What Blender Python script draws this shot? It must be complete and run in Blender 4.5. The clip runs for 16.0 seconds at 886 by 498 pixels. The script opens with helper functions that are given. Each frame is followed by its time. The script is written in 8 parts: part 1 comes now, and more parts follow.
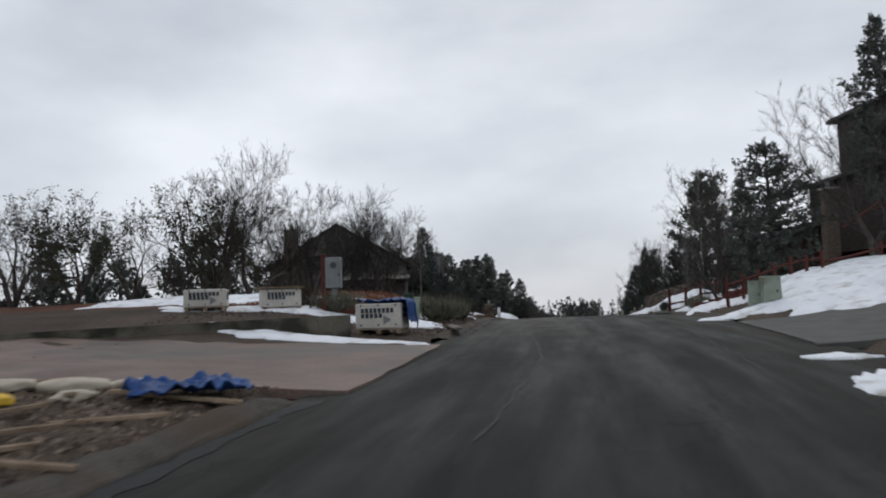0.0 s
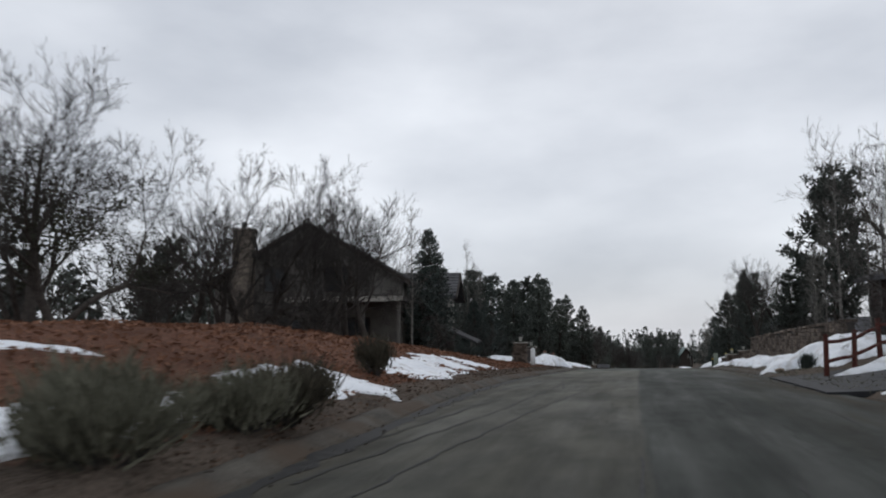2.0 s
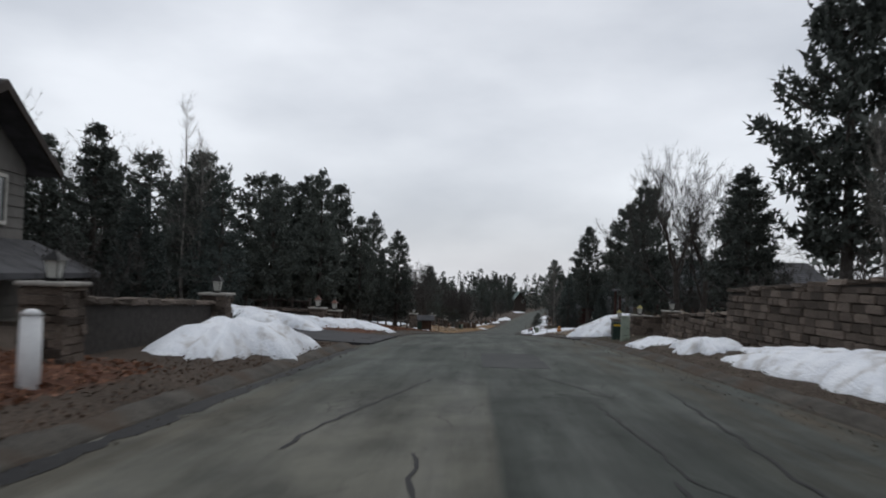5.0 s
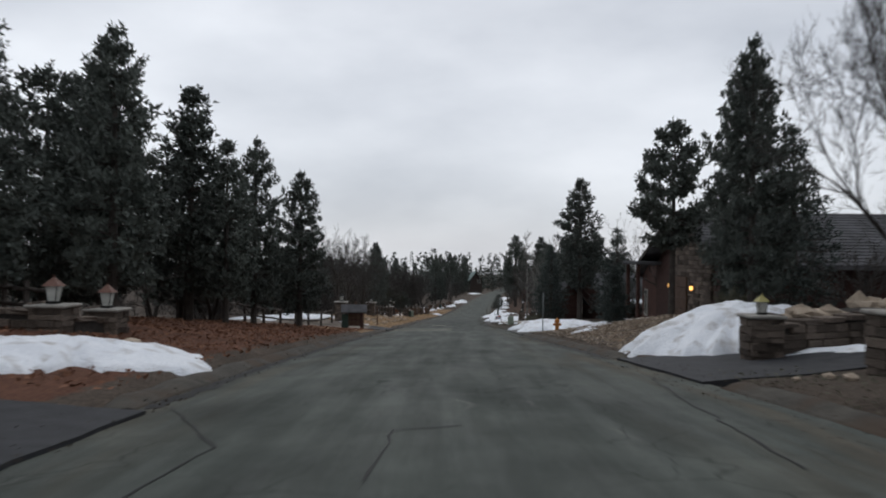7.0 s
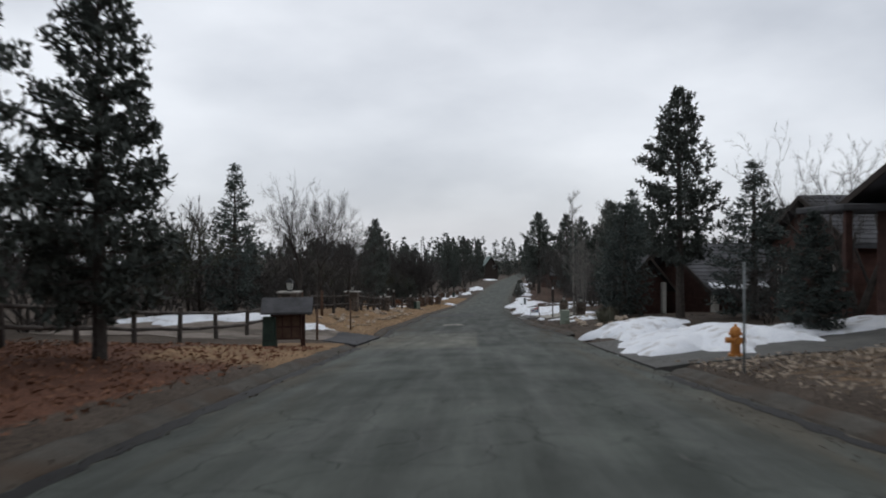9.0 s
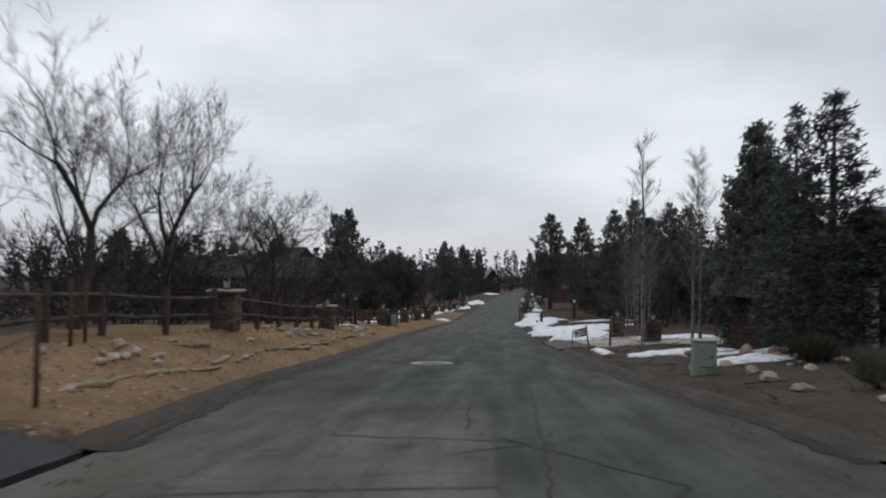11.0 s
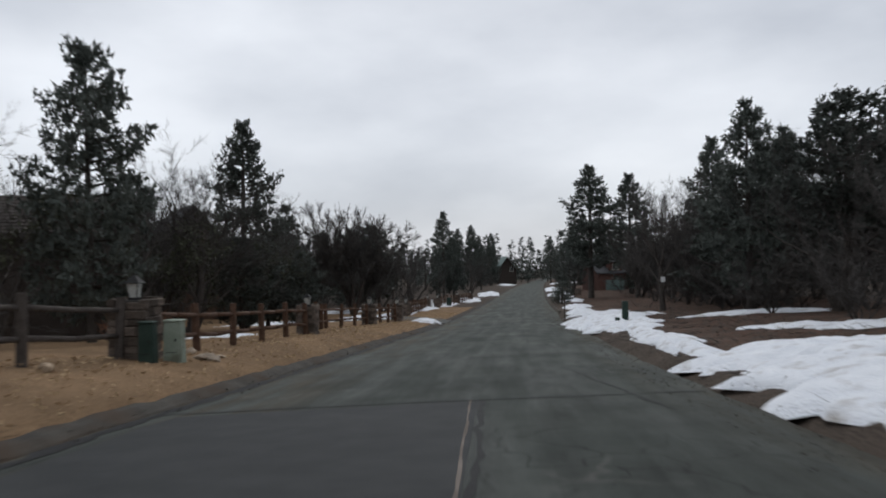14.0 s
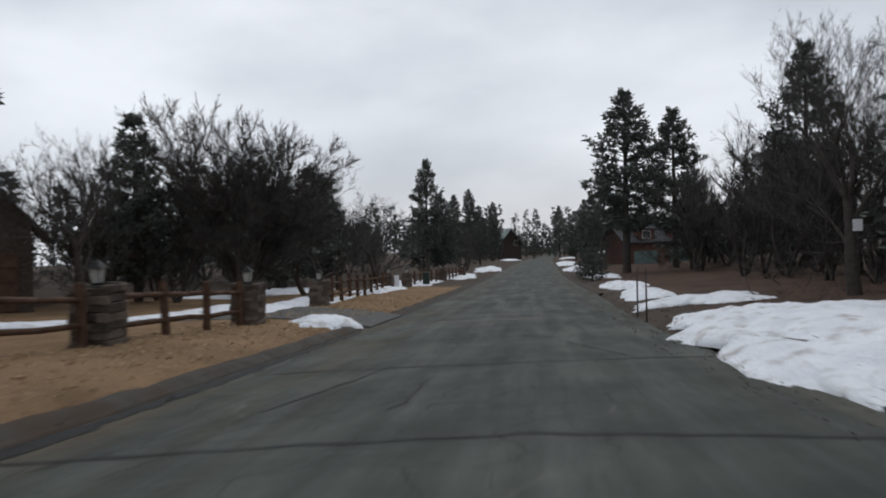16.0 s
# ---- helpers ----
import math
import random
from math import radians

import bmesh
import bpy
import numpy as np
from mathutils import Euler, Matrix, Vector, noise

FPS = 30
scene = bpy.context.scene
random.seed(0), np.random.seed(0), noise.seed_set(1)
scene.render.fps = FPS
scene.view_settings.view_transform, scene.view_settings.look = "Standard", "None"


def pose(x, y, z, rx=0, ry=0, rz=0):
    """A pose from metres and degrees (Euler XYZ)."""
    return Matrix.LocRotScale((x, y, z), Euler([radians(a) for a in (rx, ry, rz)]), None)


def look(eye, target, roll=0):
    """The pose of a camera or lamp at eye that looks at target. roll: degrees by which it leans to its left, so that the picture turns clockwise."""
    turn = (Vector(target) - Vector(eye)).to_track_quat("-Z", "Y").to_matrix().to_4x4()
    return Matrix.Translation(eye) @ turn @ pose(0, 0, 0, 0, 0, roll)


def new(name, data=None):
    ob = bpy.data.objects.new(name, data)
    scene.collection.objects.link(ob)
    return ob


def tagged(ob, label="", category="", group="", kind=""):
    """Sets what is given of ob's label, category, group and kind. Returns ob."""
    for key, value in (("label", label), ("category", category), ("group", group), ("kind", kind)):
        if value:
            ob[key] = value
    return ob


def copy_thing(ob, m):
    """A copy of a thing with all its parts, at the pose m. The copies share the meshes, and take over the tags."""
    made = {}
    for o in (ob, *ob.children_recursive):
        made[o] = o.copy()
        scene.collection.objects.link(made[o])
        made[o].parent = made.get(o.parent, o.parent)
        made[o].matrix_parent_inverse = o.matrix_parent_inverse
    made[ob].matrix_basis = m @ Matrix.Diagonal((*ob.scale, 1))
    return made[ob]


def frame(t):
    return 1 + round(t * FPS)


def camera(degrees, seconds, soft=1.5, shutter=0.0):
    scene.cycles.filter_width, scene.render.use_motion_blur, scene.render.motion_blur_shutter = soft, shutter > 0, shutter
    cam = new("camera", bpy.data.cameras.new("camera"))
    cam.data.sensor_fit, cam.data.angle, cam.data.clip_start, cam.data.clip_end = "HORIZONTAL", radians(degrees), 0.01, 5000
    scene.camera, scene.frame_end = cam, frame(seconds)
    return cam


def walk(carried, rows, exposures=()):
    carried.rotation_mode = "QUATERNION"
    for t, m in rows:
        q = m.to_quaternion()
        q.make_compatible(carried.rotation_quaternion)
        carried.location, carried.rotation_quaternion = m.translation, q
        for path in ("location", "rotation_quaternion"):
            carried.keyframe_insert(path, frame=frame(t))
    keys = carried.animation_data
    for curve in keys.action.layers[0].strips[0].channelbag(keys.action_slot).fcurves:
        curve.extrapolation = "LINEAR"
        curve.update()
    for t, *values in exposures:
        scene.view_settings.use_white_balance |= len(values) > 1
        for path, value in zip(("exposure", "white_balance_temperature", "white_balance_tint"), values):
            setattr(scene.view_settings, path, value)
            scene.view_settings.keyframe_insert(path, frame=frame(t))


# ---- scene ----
cam = camera(60.1, 16.0, soft=1.9, shutter=0.3)
# seconds, x, y, z, yaw (left), pitch (up), roll
PATH = [
    (0.0, -0.00, 0.00, 1.30, 0.07, 4.39, -2.00),
    (0.5, 0.91, 4.43, 1.49, 1.65, 4.62, -1.64),
    (1.0, 1.84, 8.86, 1.69, 3.72, 4.08, -1.16),
    (1.5, 2.53, 13.22, 1.83, 5.42, 5.64, -0.64),
    (2.0, 3.17, 17.67, 1.91, 5.65, 6.32, -0.32),
    (2.5, 3.73, 22.31, 1.98, 1.08, 4.26, 2.23),
    (3.0, 4.37, 26.97, 2.07, 0.62, 2.73, 1.09),
    (3.5, 5.08, 31.72, 2.06, -2.59, 2.40, 1.58),
    (4.0, 5.77, 36.53, 1.98, -5.03, 2.32, 1.49),
    (4.2, 6.05, 38.46, 1.94, -5.82, 2.23, 1.28),
    (6.3, 9.41, 60.13, 1.24, -6.95, 1.20, 2.79),
    (6.5, 9.76, 62.28, 1.17, -7.98, 1.08, 2.80),
    (7.0, 10.63, 67.70, 0.97, -9.79, 0.63, 0.77),
    (7.5, 11.47, 73.13, 0.72, -7.84, -1.77, 2.01),
    (8.0, 12.33, 78.55, 0.42, -9.03, -0.42, 0.80),
    (8.2, 12.68, 80.71, 0.30, -9.07, -0.51, 0.10),
    (10.3, 17.13, 104.18, -1.44, -8.59, 0.93, -0.03),
    (10.5, 17.60, 106.57, -1.63, -8.39, 1.14, 0.12),
    (11.0, 18.73, 112.60, -2.10, -8.87, 0.82, 0.92),
    (11.5, 19.95, 118.73, -2.58, -7.52, -0.69, -0.12),
    (12.0, 21.24, 124.97, -3.07, -9.66, -0.25, -0.89),
    (12.5, 22.60, 131.30, -3.55, -8.80, 0.12, -1.51),
    (13.0, 24.00, 137.70, -4.02, -7.78, -0.03, -1.50),
    (13.5, 25.38, 144.15, -4.45, -8.18, -0.04, -1.61),
    (14.0, 26.70, 150.65, -4.88, -7.93, 0.56, -1.07),
    (14.5, 27.98, 157.08, -5.33, -6.23, 0.35, -0.80),
    (15.0, 29.38, 163.55, -5.74, -8.31, -0.48, -1.39),
    (15.5, 30.90, 170.15, -6.16, -6.87, -1.99, -1.57),
    (16.0, 32.45, 176.67, -6.58, -7.63, -1.08, -1.37),
]
walk(cam, [(t, pose(x, y, z, 0, 0, yaw) @ pose(0, 0, 0, 90 + pitch) @ pose(0, 0, 0, 0, 0, roll)) for t, x, y, z, yaw, pitch, roll in PATH])

# ---- light: an overcast winter sky ----
world = bpy.data.worlds.new("overcast_sky")
scene.world = world
world.use_nodes = True
wn, wl = world.node_tree.nodes, world.node_tree.links
wn.clear()
sky = wn.new("ShaderNodeTexSky")
sky.sky_type, sky.sun_disc, sky.sun_elevation, sky.sun_rotation = "NISHITA", False, radians(42), radians(12)
sky_bg = wn.new("ShaderNodeBackground")
sky_bg.inputs["Strength"].default_value = 0.1
wl.new(sky.outputs[0], sky_bg.inputs[0])
tc = wn.new("ShaderNodeTexCoord")
mp = wn.new("ShaderNodeMapping")
mp.inputs["Scale"].default_value = (1.0, 1.0, 2.4)
wl.new(tc.outputs["Generated"], mp.inputs[0])
cl = wn.new("ShaderNodeTexNoise")
cl.inputs["Scale"].default_value, cl.inputs["Detail"].default_value, cl.inputs["Roughness"].default_value = 2.0, 6.0, 0.48
wl.new(mp.outputs[0], cl.inputs["Vector"])
cr = wn.new("ShaderNodeValToRGB")
cr.color_ramp.elements[0].position, cr.color_ramp.elements[0].color = 0.36, (0.545, 0.58, 0.645, 1)
cr.color_ramp.elements[1].position, cr.color_ramp.elements[1].color = 0.68, (0.88, 0.915, 0.975, 1)
wl.new(cl.outputs[0], cr.inputs[0])
cloud_bg = wn.new("ShaderNodeBackground")
cloud_bg.inputs["Strength"].default_value = 1.0
wl.new(cr.outputs[0], cloud_bg.inputs[0])
mx = wn.new("ShaderNodeMixShader")
mx.inputs[0].default_value = 0.93
wo = wn.new("ShaderNodeOutputWorld")
wl.new(sky_bg.outputs[0], mx.inputs[1]), wl.new(cloud_bg.outputs[0], mx.inputs[2]), wl.new(mx.outputs[0], wo.inputs[0])
sun_data = bpy.data.lights.new("sun", "SUN")
sun_data.energy, sun_data.angle, sun_data.color = 0.5, radians(30), (1.0, 0.97, 0.93)
sun = new("sun", sun_data)
sun.matrix_world = look((0, 0, 60), (-12, -62, 0))


# ---- materials ----
def mat(name, a, b, rough=0.8, scale=6.0, fine=60.0, bump=0.3, metal=0.0, stain=None, stain_scale=0.7, dist=0.02, rand=0.0, emit=None, spec=0.15, stain_lo=0.5, stain_hi=0.62):
    """Two tones mixed by noise at two scales, an optional stain tone, fine relief, and optional change from object to object."""
    m = bpy.data.materials.new(name)
    m.use_nodes = True
    n, l = m.node_tree.nodes, m.node_tree.links
    p = n["Principled BSDF"]
    co = n.new("ShaderNodeTexCoord")
    n1, n2 = n.new("ShaderNodeTexNoise"), n.new("ShaderNodeTexNoise")
    n1.inputs["Scale"].default_value, n1.inputs["Detail"].default_value = scale, 4
    n2.inputs["Scale"].default_value, n2.inputs["Detail"].default_value = fine, 3
    l.new(co.outputs["Object"], n1.inputs["Vector"]), l.new(co.outputs["Object"], n2.inputs["Vector"])
    add = n.new("ShaderNodeMath")
    add.operation = "MULTIPLY_ADD"
    add.inputs[1].default_value = 0.5
    l.new(n2.outputs[0], add.inputs[0])
    half = n.new("ShaderNodeMath")
    half.operation, half.inputs[1].default_value = "MULTIPLY", 0.5
    l.new(n1.outputs[0], half.inputs[0]), l.new(half.outputs[0], add.inputs[2])
    fac = n.new("ShaderNodeMapRange")
    fac.inputs["From Min"].default_value, fac.inputs["From Max"].default_value = 0.36, 0.64
    l.new(add.outputs[0], fac.inputs["Value"])
    mix = n.new("ShaderNodeMix")
    mix.data_type = "RGBA"
    mix.inputs["A"].default_value, mix.inputs["B"].default_value = (*a, 1), (*b, 1)
    l.new(fac.outputs[0], mix.inputs["Factor"])
    col = mix.outputs["Result"]
    if stain:
        n3 = n.new("ShaderNodeTexNoise")
        n3.inputs["Scale"].default_value, n3.inputs["Detail"].default_value = stain_scale, 5
        l.new(co.outputs["Object"], n3.inputs["Vector"])
        f3 = n.new("ShaderNodeMapRange")
        f3.inputs["From Min"].default_value, f3.inputs["From Max"].default_value = stain_lo, stain_hi
        l.new(n3.outputs[0], f3.inputs["Value"])
        mix2 = n.new("ShaderNodeMix")
        mix2.data_type = "RGBA"
        mix2.inputs["B"].default_value = (*stain, 1)
        l.new(f3.outputs[0], mix2.inputs["Factor"]), l.new(col, mix2.inputs["A"])
        col = mix2.outputs["Result"]
    if rand:
        oi = n.new("ShaderNodeObjectInfo")
        rr = n.new("ShaderNodeMapRange")
        rr.inputs["To Min"].default_value, rr.inputs["To Max"].default_value = 1 - rand, 1 + rand
        l.new(oi.outputs["Random"], rr.inputs["Value"])
        hs = n.new("ShaderNodeHueSaturation")
        l.new(col, hs.inputs["Color"]), l.new(rr.outputs[0], hs.inputs["Value"])
        col = hs.outputs[0]
    l.new(col, p.inputs["Base Color"])
    p.inputs["Roughness"].default_value, p.inputs["Metallic"].default_value = rough, metal
    p.inputs["Specular IOR Level"].default_value = spec
    if bump:
        bp = n.new("ShaderNodeBump")
        bp.inputs["Strength"].default_value, bp.inputs["Distance"].default_value = bump, dist
        l.new(add.outputs[0], bp.inputs["Height"]), l.new(bp.outputs[0], p.inputs["Normal"])
    if emit:
        p.inputs["Emission Color"].default_value, p.inputs["Emission Strength"].default_value = (*emit[0], 1), emit[1]
    return m


BARK = mat("bark", (0.036, 0.031, 0.028), (0.088, 0.076, 0.067), 0.9, 5, 40, 0.6)
TWIG = mat("bare_twigs", (0.041, 0.037, 0.035), (0.084, 0.077, 0.071), 0.9, 2, 20, 0.2, rand=0.25)
ASPEN = mat("pale_bark", (0.12, 0.112, 0.1), (0.27, 0.255, 0.235), 0.85, 4, 30, 0.3, stain=(0.08, 0.075, 0.07), stain_scale=5)
NEEDLE = mat("pine_needles", (0.05, 0.058, 0.052), (0.1, 0.112, 0.097), 0.7, 1.2, 12, 0.0, rand=0.3)
SPRUCE = mat("spruce_needles", (0.042, 0.053, 0.049), (0.085, 0.1, 0.09), 0.7, 1.5, 12, 0.0, rand=0.25)
LEAF = mat("dark_oak_leaves", (0.03, 0.033, 0.022), (0.07, 0.073, 0.046), 0.75, 2, 15, 0.0, rand=0.2)
SAGE = mat("sage_foliage", (0.085, 0.083, 0.06), (0.175, 0.17, 0.127), 0.85, 4, 30, 0.0)
DRYLEAF = mat("dry_red_leaves", (0.1, 0.045, 0.026), (0.26, 0.135, 0.085), 0.85, 1.3, 25, 0.0)
SNOW = mat("old_snow", (0.7, 0.73, 0.78), (0.88, 0.9, 0.93), 0.6, 1.8, 25, 0.7, stain=(0.36, 0.33, 0.3), stain_scale=2.2, dist=0.12, stain_lo=0.54, stain_hi=0.78)
KERB = mat("kerb_concrete", (0.034, 0.031, 0.027), (0.094, 0.086, 0.073), 0.9, 2.2, 40, 0.7, stain=(0.062, 0.046, 0.034), stain_scale=0.9, stain_lo=0.46, stain_hi=0.6)
CONCRETE = mat("pale_concrete", (0.3, 0.28, 0.24), (0.42, 0.4, 0.35), 0.85, 2, 60, 0.3, stain=(0.2, 0.18, 0.15), stain_scale=0.8)
WETCONC = mat("wet_driveway_concrete", (0.082, 0.058, 0.048), (0.19, 0.138, 0.112), 0.6, 0.7, 30, 0.2, stain=(0.1, 0.085, 0.076), stain_scale=0.45)
WALLCONC = mat("damp_wall_concrete", (0.065, 0.06, 0.047), (0.135, 0.125, 0.098), 0.8, 1.6, 40, 0.3, stain=(0.03, 0.03, 0.022), stain_scale=1.1)
TAR = mat("fresh_asphalt", (0.022, 0.023, 0.026), (0.045, 0.046, 0.05), 0.75, 3, 120, 0.4, dist=0.01)
OLDTAR = mat("grey_asphalt_apron", (0.06, 0.06, 0.058), (0.11, 0.108, 0.1), 0.8, 2, 120, 0.4, dist=0.01)
GRAVELDRIVE = mat("gravel_drive", (0.12, 0.1, 0.085), (0.24, 0.205, 0.175), 0.95, 2, 90, 0.6, stain=(0.1, 0.085, 0.07), stain_scale=0.6)
CRACKSHADE = mat("crack_and_gutter_shade", (0.008, 0.008, 0.009), (0.02, 0.02, 0.02), 0.7, 8, 60, 0.2)
STONE = mat("stacked_stone", (0.055, 0.044, 0.037), (0.185, 0.148, 0.122), 0.9, 9, 60, 0.9, rand=0.5)
MORTAR = mat("dark_mortar", (0.035, 0.032, 0.03), (0.07, 0.063, 0.057), 0.95, 8, 60, 0.4)
CAPSTONE = mat("pillar_capstone", (0.2, 0.19, 0.17), (0.36, 0.34, 0.31), 0.85, 6, 50, 0.3)
BOULDER = mat("tan_boulder", (0.24, 0.19, 0.14), (0.46, 0.38, 0.3), 0.9, 3, 40, 0.6, rand=0.25)
RAILDARK = mat("weathered_log_rail", (0.045, 0.038, 0.034), (0.1, 0.085, 0.075), 0.85, 6, 60, 0.4)
RAILBROWN = mat("brown_log_rail", (0.055, 0.031, 0.02), (0.125, 0.073, 0.05), 0.8, 6, 60, 0.4)
RAILRED = mat("red_stained_wood", (0.055, 0.017, 0.014), (0.115, 0.042, 0.032), 0.75, 6, 60, 0.4)
DARKWOOD = mat("dark_siding", (0.027, 0.0216, 0.0189), (0.0567, 0.0446, 0.0378), 0.8, 3, 40, 0.4)
TAUPE = mat("taupe_siding", (0.118, 0.111, 0.101), (0.19, 0.178, 0.162), 0.8, 2, 40, 0.2)
REDWALL = mat("red_brown_siding", (0.075, 0.04, 0.033), (0.125, 0.068, 0.055), 0.8, 2, 40, 0.3)
LOG = mat("dark_log_wall", (0.0338, 0.0175, 0.0149), (0.081, 0.0432, 0.0351), 0.75, 4, 40, 0.4)
ROOF = mat("grey_shingle", (0.05, 0.05, 0.052), (0.105, 0.104, 0.108), 0.95, 3, 60, 0.5, stain=(0.1, 0.1, 0.105), stain_scale=0.9, spec=0.03)
TRIM = mat("pale_trim", (0.42, 0.4, 0.36), (0.55, 0.53, 0.48), 0.7, 4, 40, 0.1)
METALGREY = mat("grey_painted_metal", (0.14, 0.15, 0.15), (0.22, 0.235, 0.235), 0.5, 3, 50, 0.1, metal=0.2)
PEDGREEN = mat("pale_green_enamel", (0.21, 0.25, 0.2), (0.3, 0.34, 0.28), 0.55, 3, 40, 0.1, stain=(0.16, 0.17, 0.13), stain_scale=2.5)
DARKGREEN = mat("dark_green_plastic", (0.02, 0.035, 0.028), (0.04, 0.06, 0.05), 0.55, 4, 40, 0.1)
BLACKIRON = mat("black_iron", (0.012, 0.012, 0.012), (0.035, 0.034, 0.033), 0.55, 6, 50, 0.2, metal=0.4)
LAMPGLASS = mat("frosted_lantern_glass", (0.36, 0.36, 0.33), (0.5, 0.5, 0.46), 0.3, 6, 30, 0.0)
LAMPON = mat("lit_lamp", (0.8, 0.6, 0.3), (0.9, 0.7, 0.4), 0.4, 4, 20, 0, emit=((1.0, 0.48, 0.12), 2.4))
TARP = mat("blue_tarp", (0.008, 0.03, 0.11), (0.022, 0.075, 0.23), 0.5, 3, 20, 0.5, dist=0.05)
CRATE = mat("white_pallet_wrap", (0.4, 0.38, 0.345), (0.54, 0.51, 0.46), 0.75, 2, 30, 0.2)
INK = mat("dark_print", (0.03, 0.035, 0.045), (0.06, 0.065, 0.075), 0.8, 6, 30, 0)
PALEWOOD = mat("raw_timber", (0.15, 0.105, 0.07), (0.3, 0.23, 0.165), 0.85, 5, 60, 0.3, rand=0.3)
HYDRANT = mat("orange_enamel", (0.42, 0.17, 0.045), (0.55, 0.24, 0.07), 0.5, 4, 40, 0.1)
WINGLASS = mat("dark_window_glass", (0.02, 0.022, 0.024), (0.04, 0.044, 0.048), 0.08, 1, 4, 0, spec=0.5)
GARAGE = mat("garage_door_green", (0.1, 0.14, 0.13), (0.15, 0.2, 0.19), 0.7, 3, 30, 0.1)
BROWNDOOR = mat("brown_garage_door", (0.06, 0.035, 0.025), (0.11, 0.07, 0.05), 0.7, 3, 30, 0.2)
RED = mat("sign_red", (0.4, 0.02, 0.025), (0.5, 0.04, 0.04), 0.5, 4, 30, 0)
BLUE = mat("sign_blue", (0.02, 0.06, 0.22), (0.03, 0.09, 0.3), 0.5, 4, 30, 0)
WHITE = mat("sign_white", (0.62, 0.62, 0.62), (0.72, 0.72, 0.72), 0.5, 4, 30, 0)
AMBER = mat("yellow_plastic", (0.5, 0.32, 0.03), (0.65, 0.42, 0.06), 0.5, 4, 30, 0)


# ---- the line of the road ----
KY = [-60, -20, 0, 10, 20, 30, 40, 50, 60, 70, 80, 90, 100, 110, 120, 130, 140, 150, 160, 170, 180, 190, 200, 215, 243, 300, 380, 456, 700]
KX = [-11.3, -3.75, 0.0, 1.94, 3.45, 4.83, 6.3, 7.84, 9.4, 10.98, 12.61, 14.44, 16.34, 18.25, 20.23, 22.32, 24.48, 26.56, 28.63, 30.88, 33.29, 35.78, 38.2, 41.9, 49.0, 64.2, 86.2, 108.0, 185.0]
KZ = [-2.5, -0.85, 0.0, 0.4, 0.64, 0.73, 0.58, 0.27, -0.06, -0.45, -0.99, -1.69, -2.43, -3.2, -3.98, -4.75, -5.47, -6.14, -6.81, -7.45, -8.02, -8.6, -9.15, -9.8, -10.8, -12.2, -14.2, -16.2, -21.0]


def curve_through(ys, vs):
    """A smooth curve through knots, straight beyond them."""
    ys, vs = np.array(ys, float), np.array(vs, float)
    sl = np.gradient(vs, ys)

    def f(y):
        i = int(np.clip(np.searchsorted(ys, y) - 1, 0, len(ys) - 2))
        h = ys[i + 1] - ys[i]
        t = (y - ys[i]) / h
        if t < 0:
            return vs[0] + sl[0] * (y - ys[0])
        if t > 1:
            return vs[-1] + sl[-1] * (y - ys[-1])
        return (2 * t**3 - 3 * t**2 + 1) * vs[i] + (t**3 - 2 * t**2 + t) * h * sl[i] + (3 * t**2 - 2 * t**3) * vs[i + 1] + (t**3 - t**2) * h * sl[i + 1]
    return f


px, rz = curve_through(KY, KX), curve_through(KY, KZ)


def lerp(y, ys, vs):
    return float(np.interp(y, ys, vs))


def left_edge(y):
    return lerp(y, [-60, 9, 20, 30, 40, 80, 100, 120, 128, 160, 185, 200, 700], [-3.2, -3.4, -3.1, -3.3, -3.55, -3.5, -3.75, -3.75, -4.5, -4.75, -4.4, -4.5, -4.0])


def right_edge(y):
    return lerp(y, [-60, 14, 30, 36, 47, 75, 87, 102, 122, 133, 160, 177, 189, 213, 700], [4.0, 4.1, 4.5, 4.0, 4.5, 4.4, 4.1, 3.7, 3.9, 3.2, 3.2, 3.3, 2.8, 3.6, 3.6])


FAR = [0, 0.45, 1.5, 3, 5, 8, 14, 25, 60]
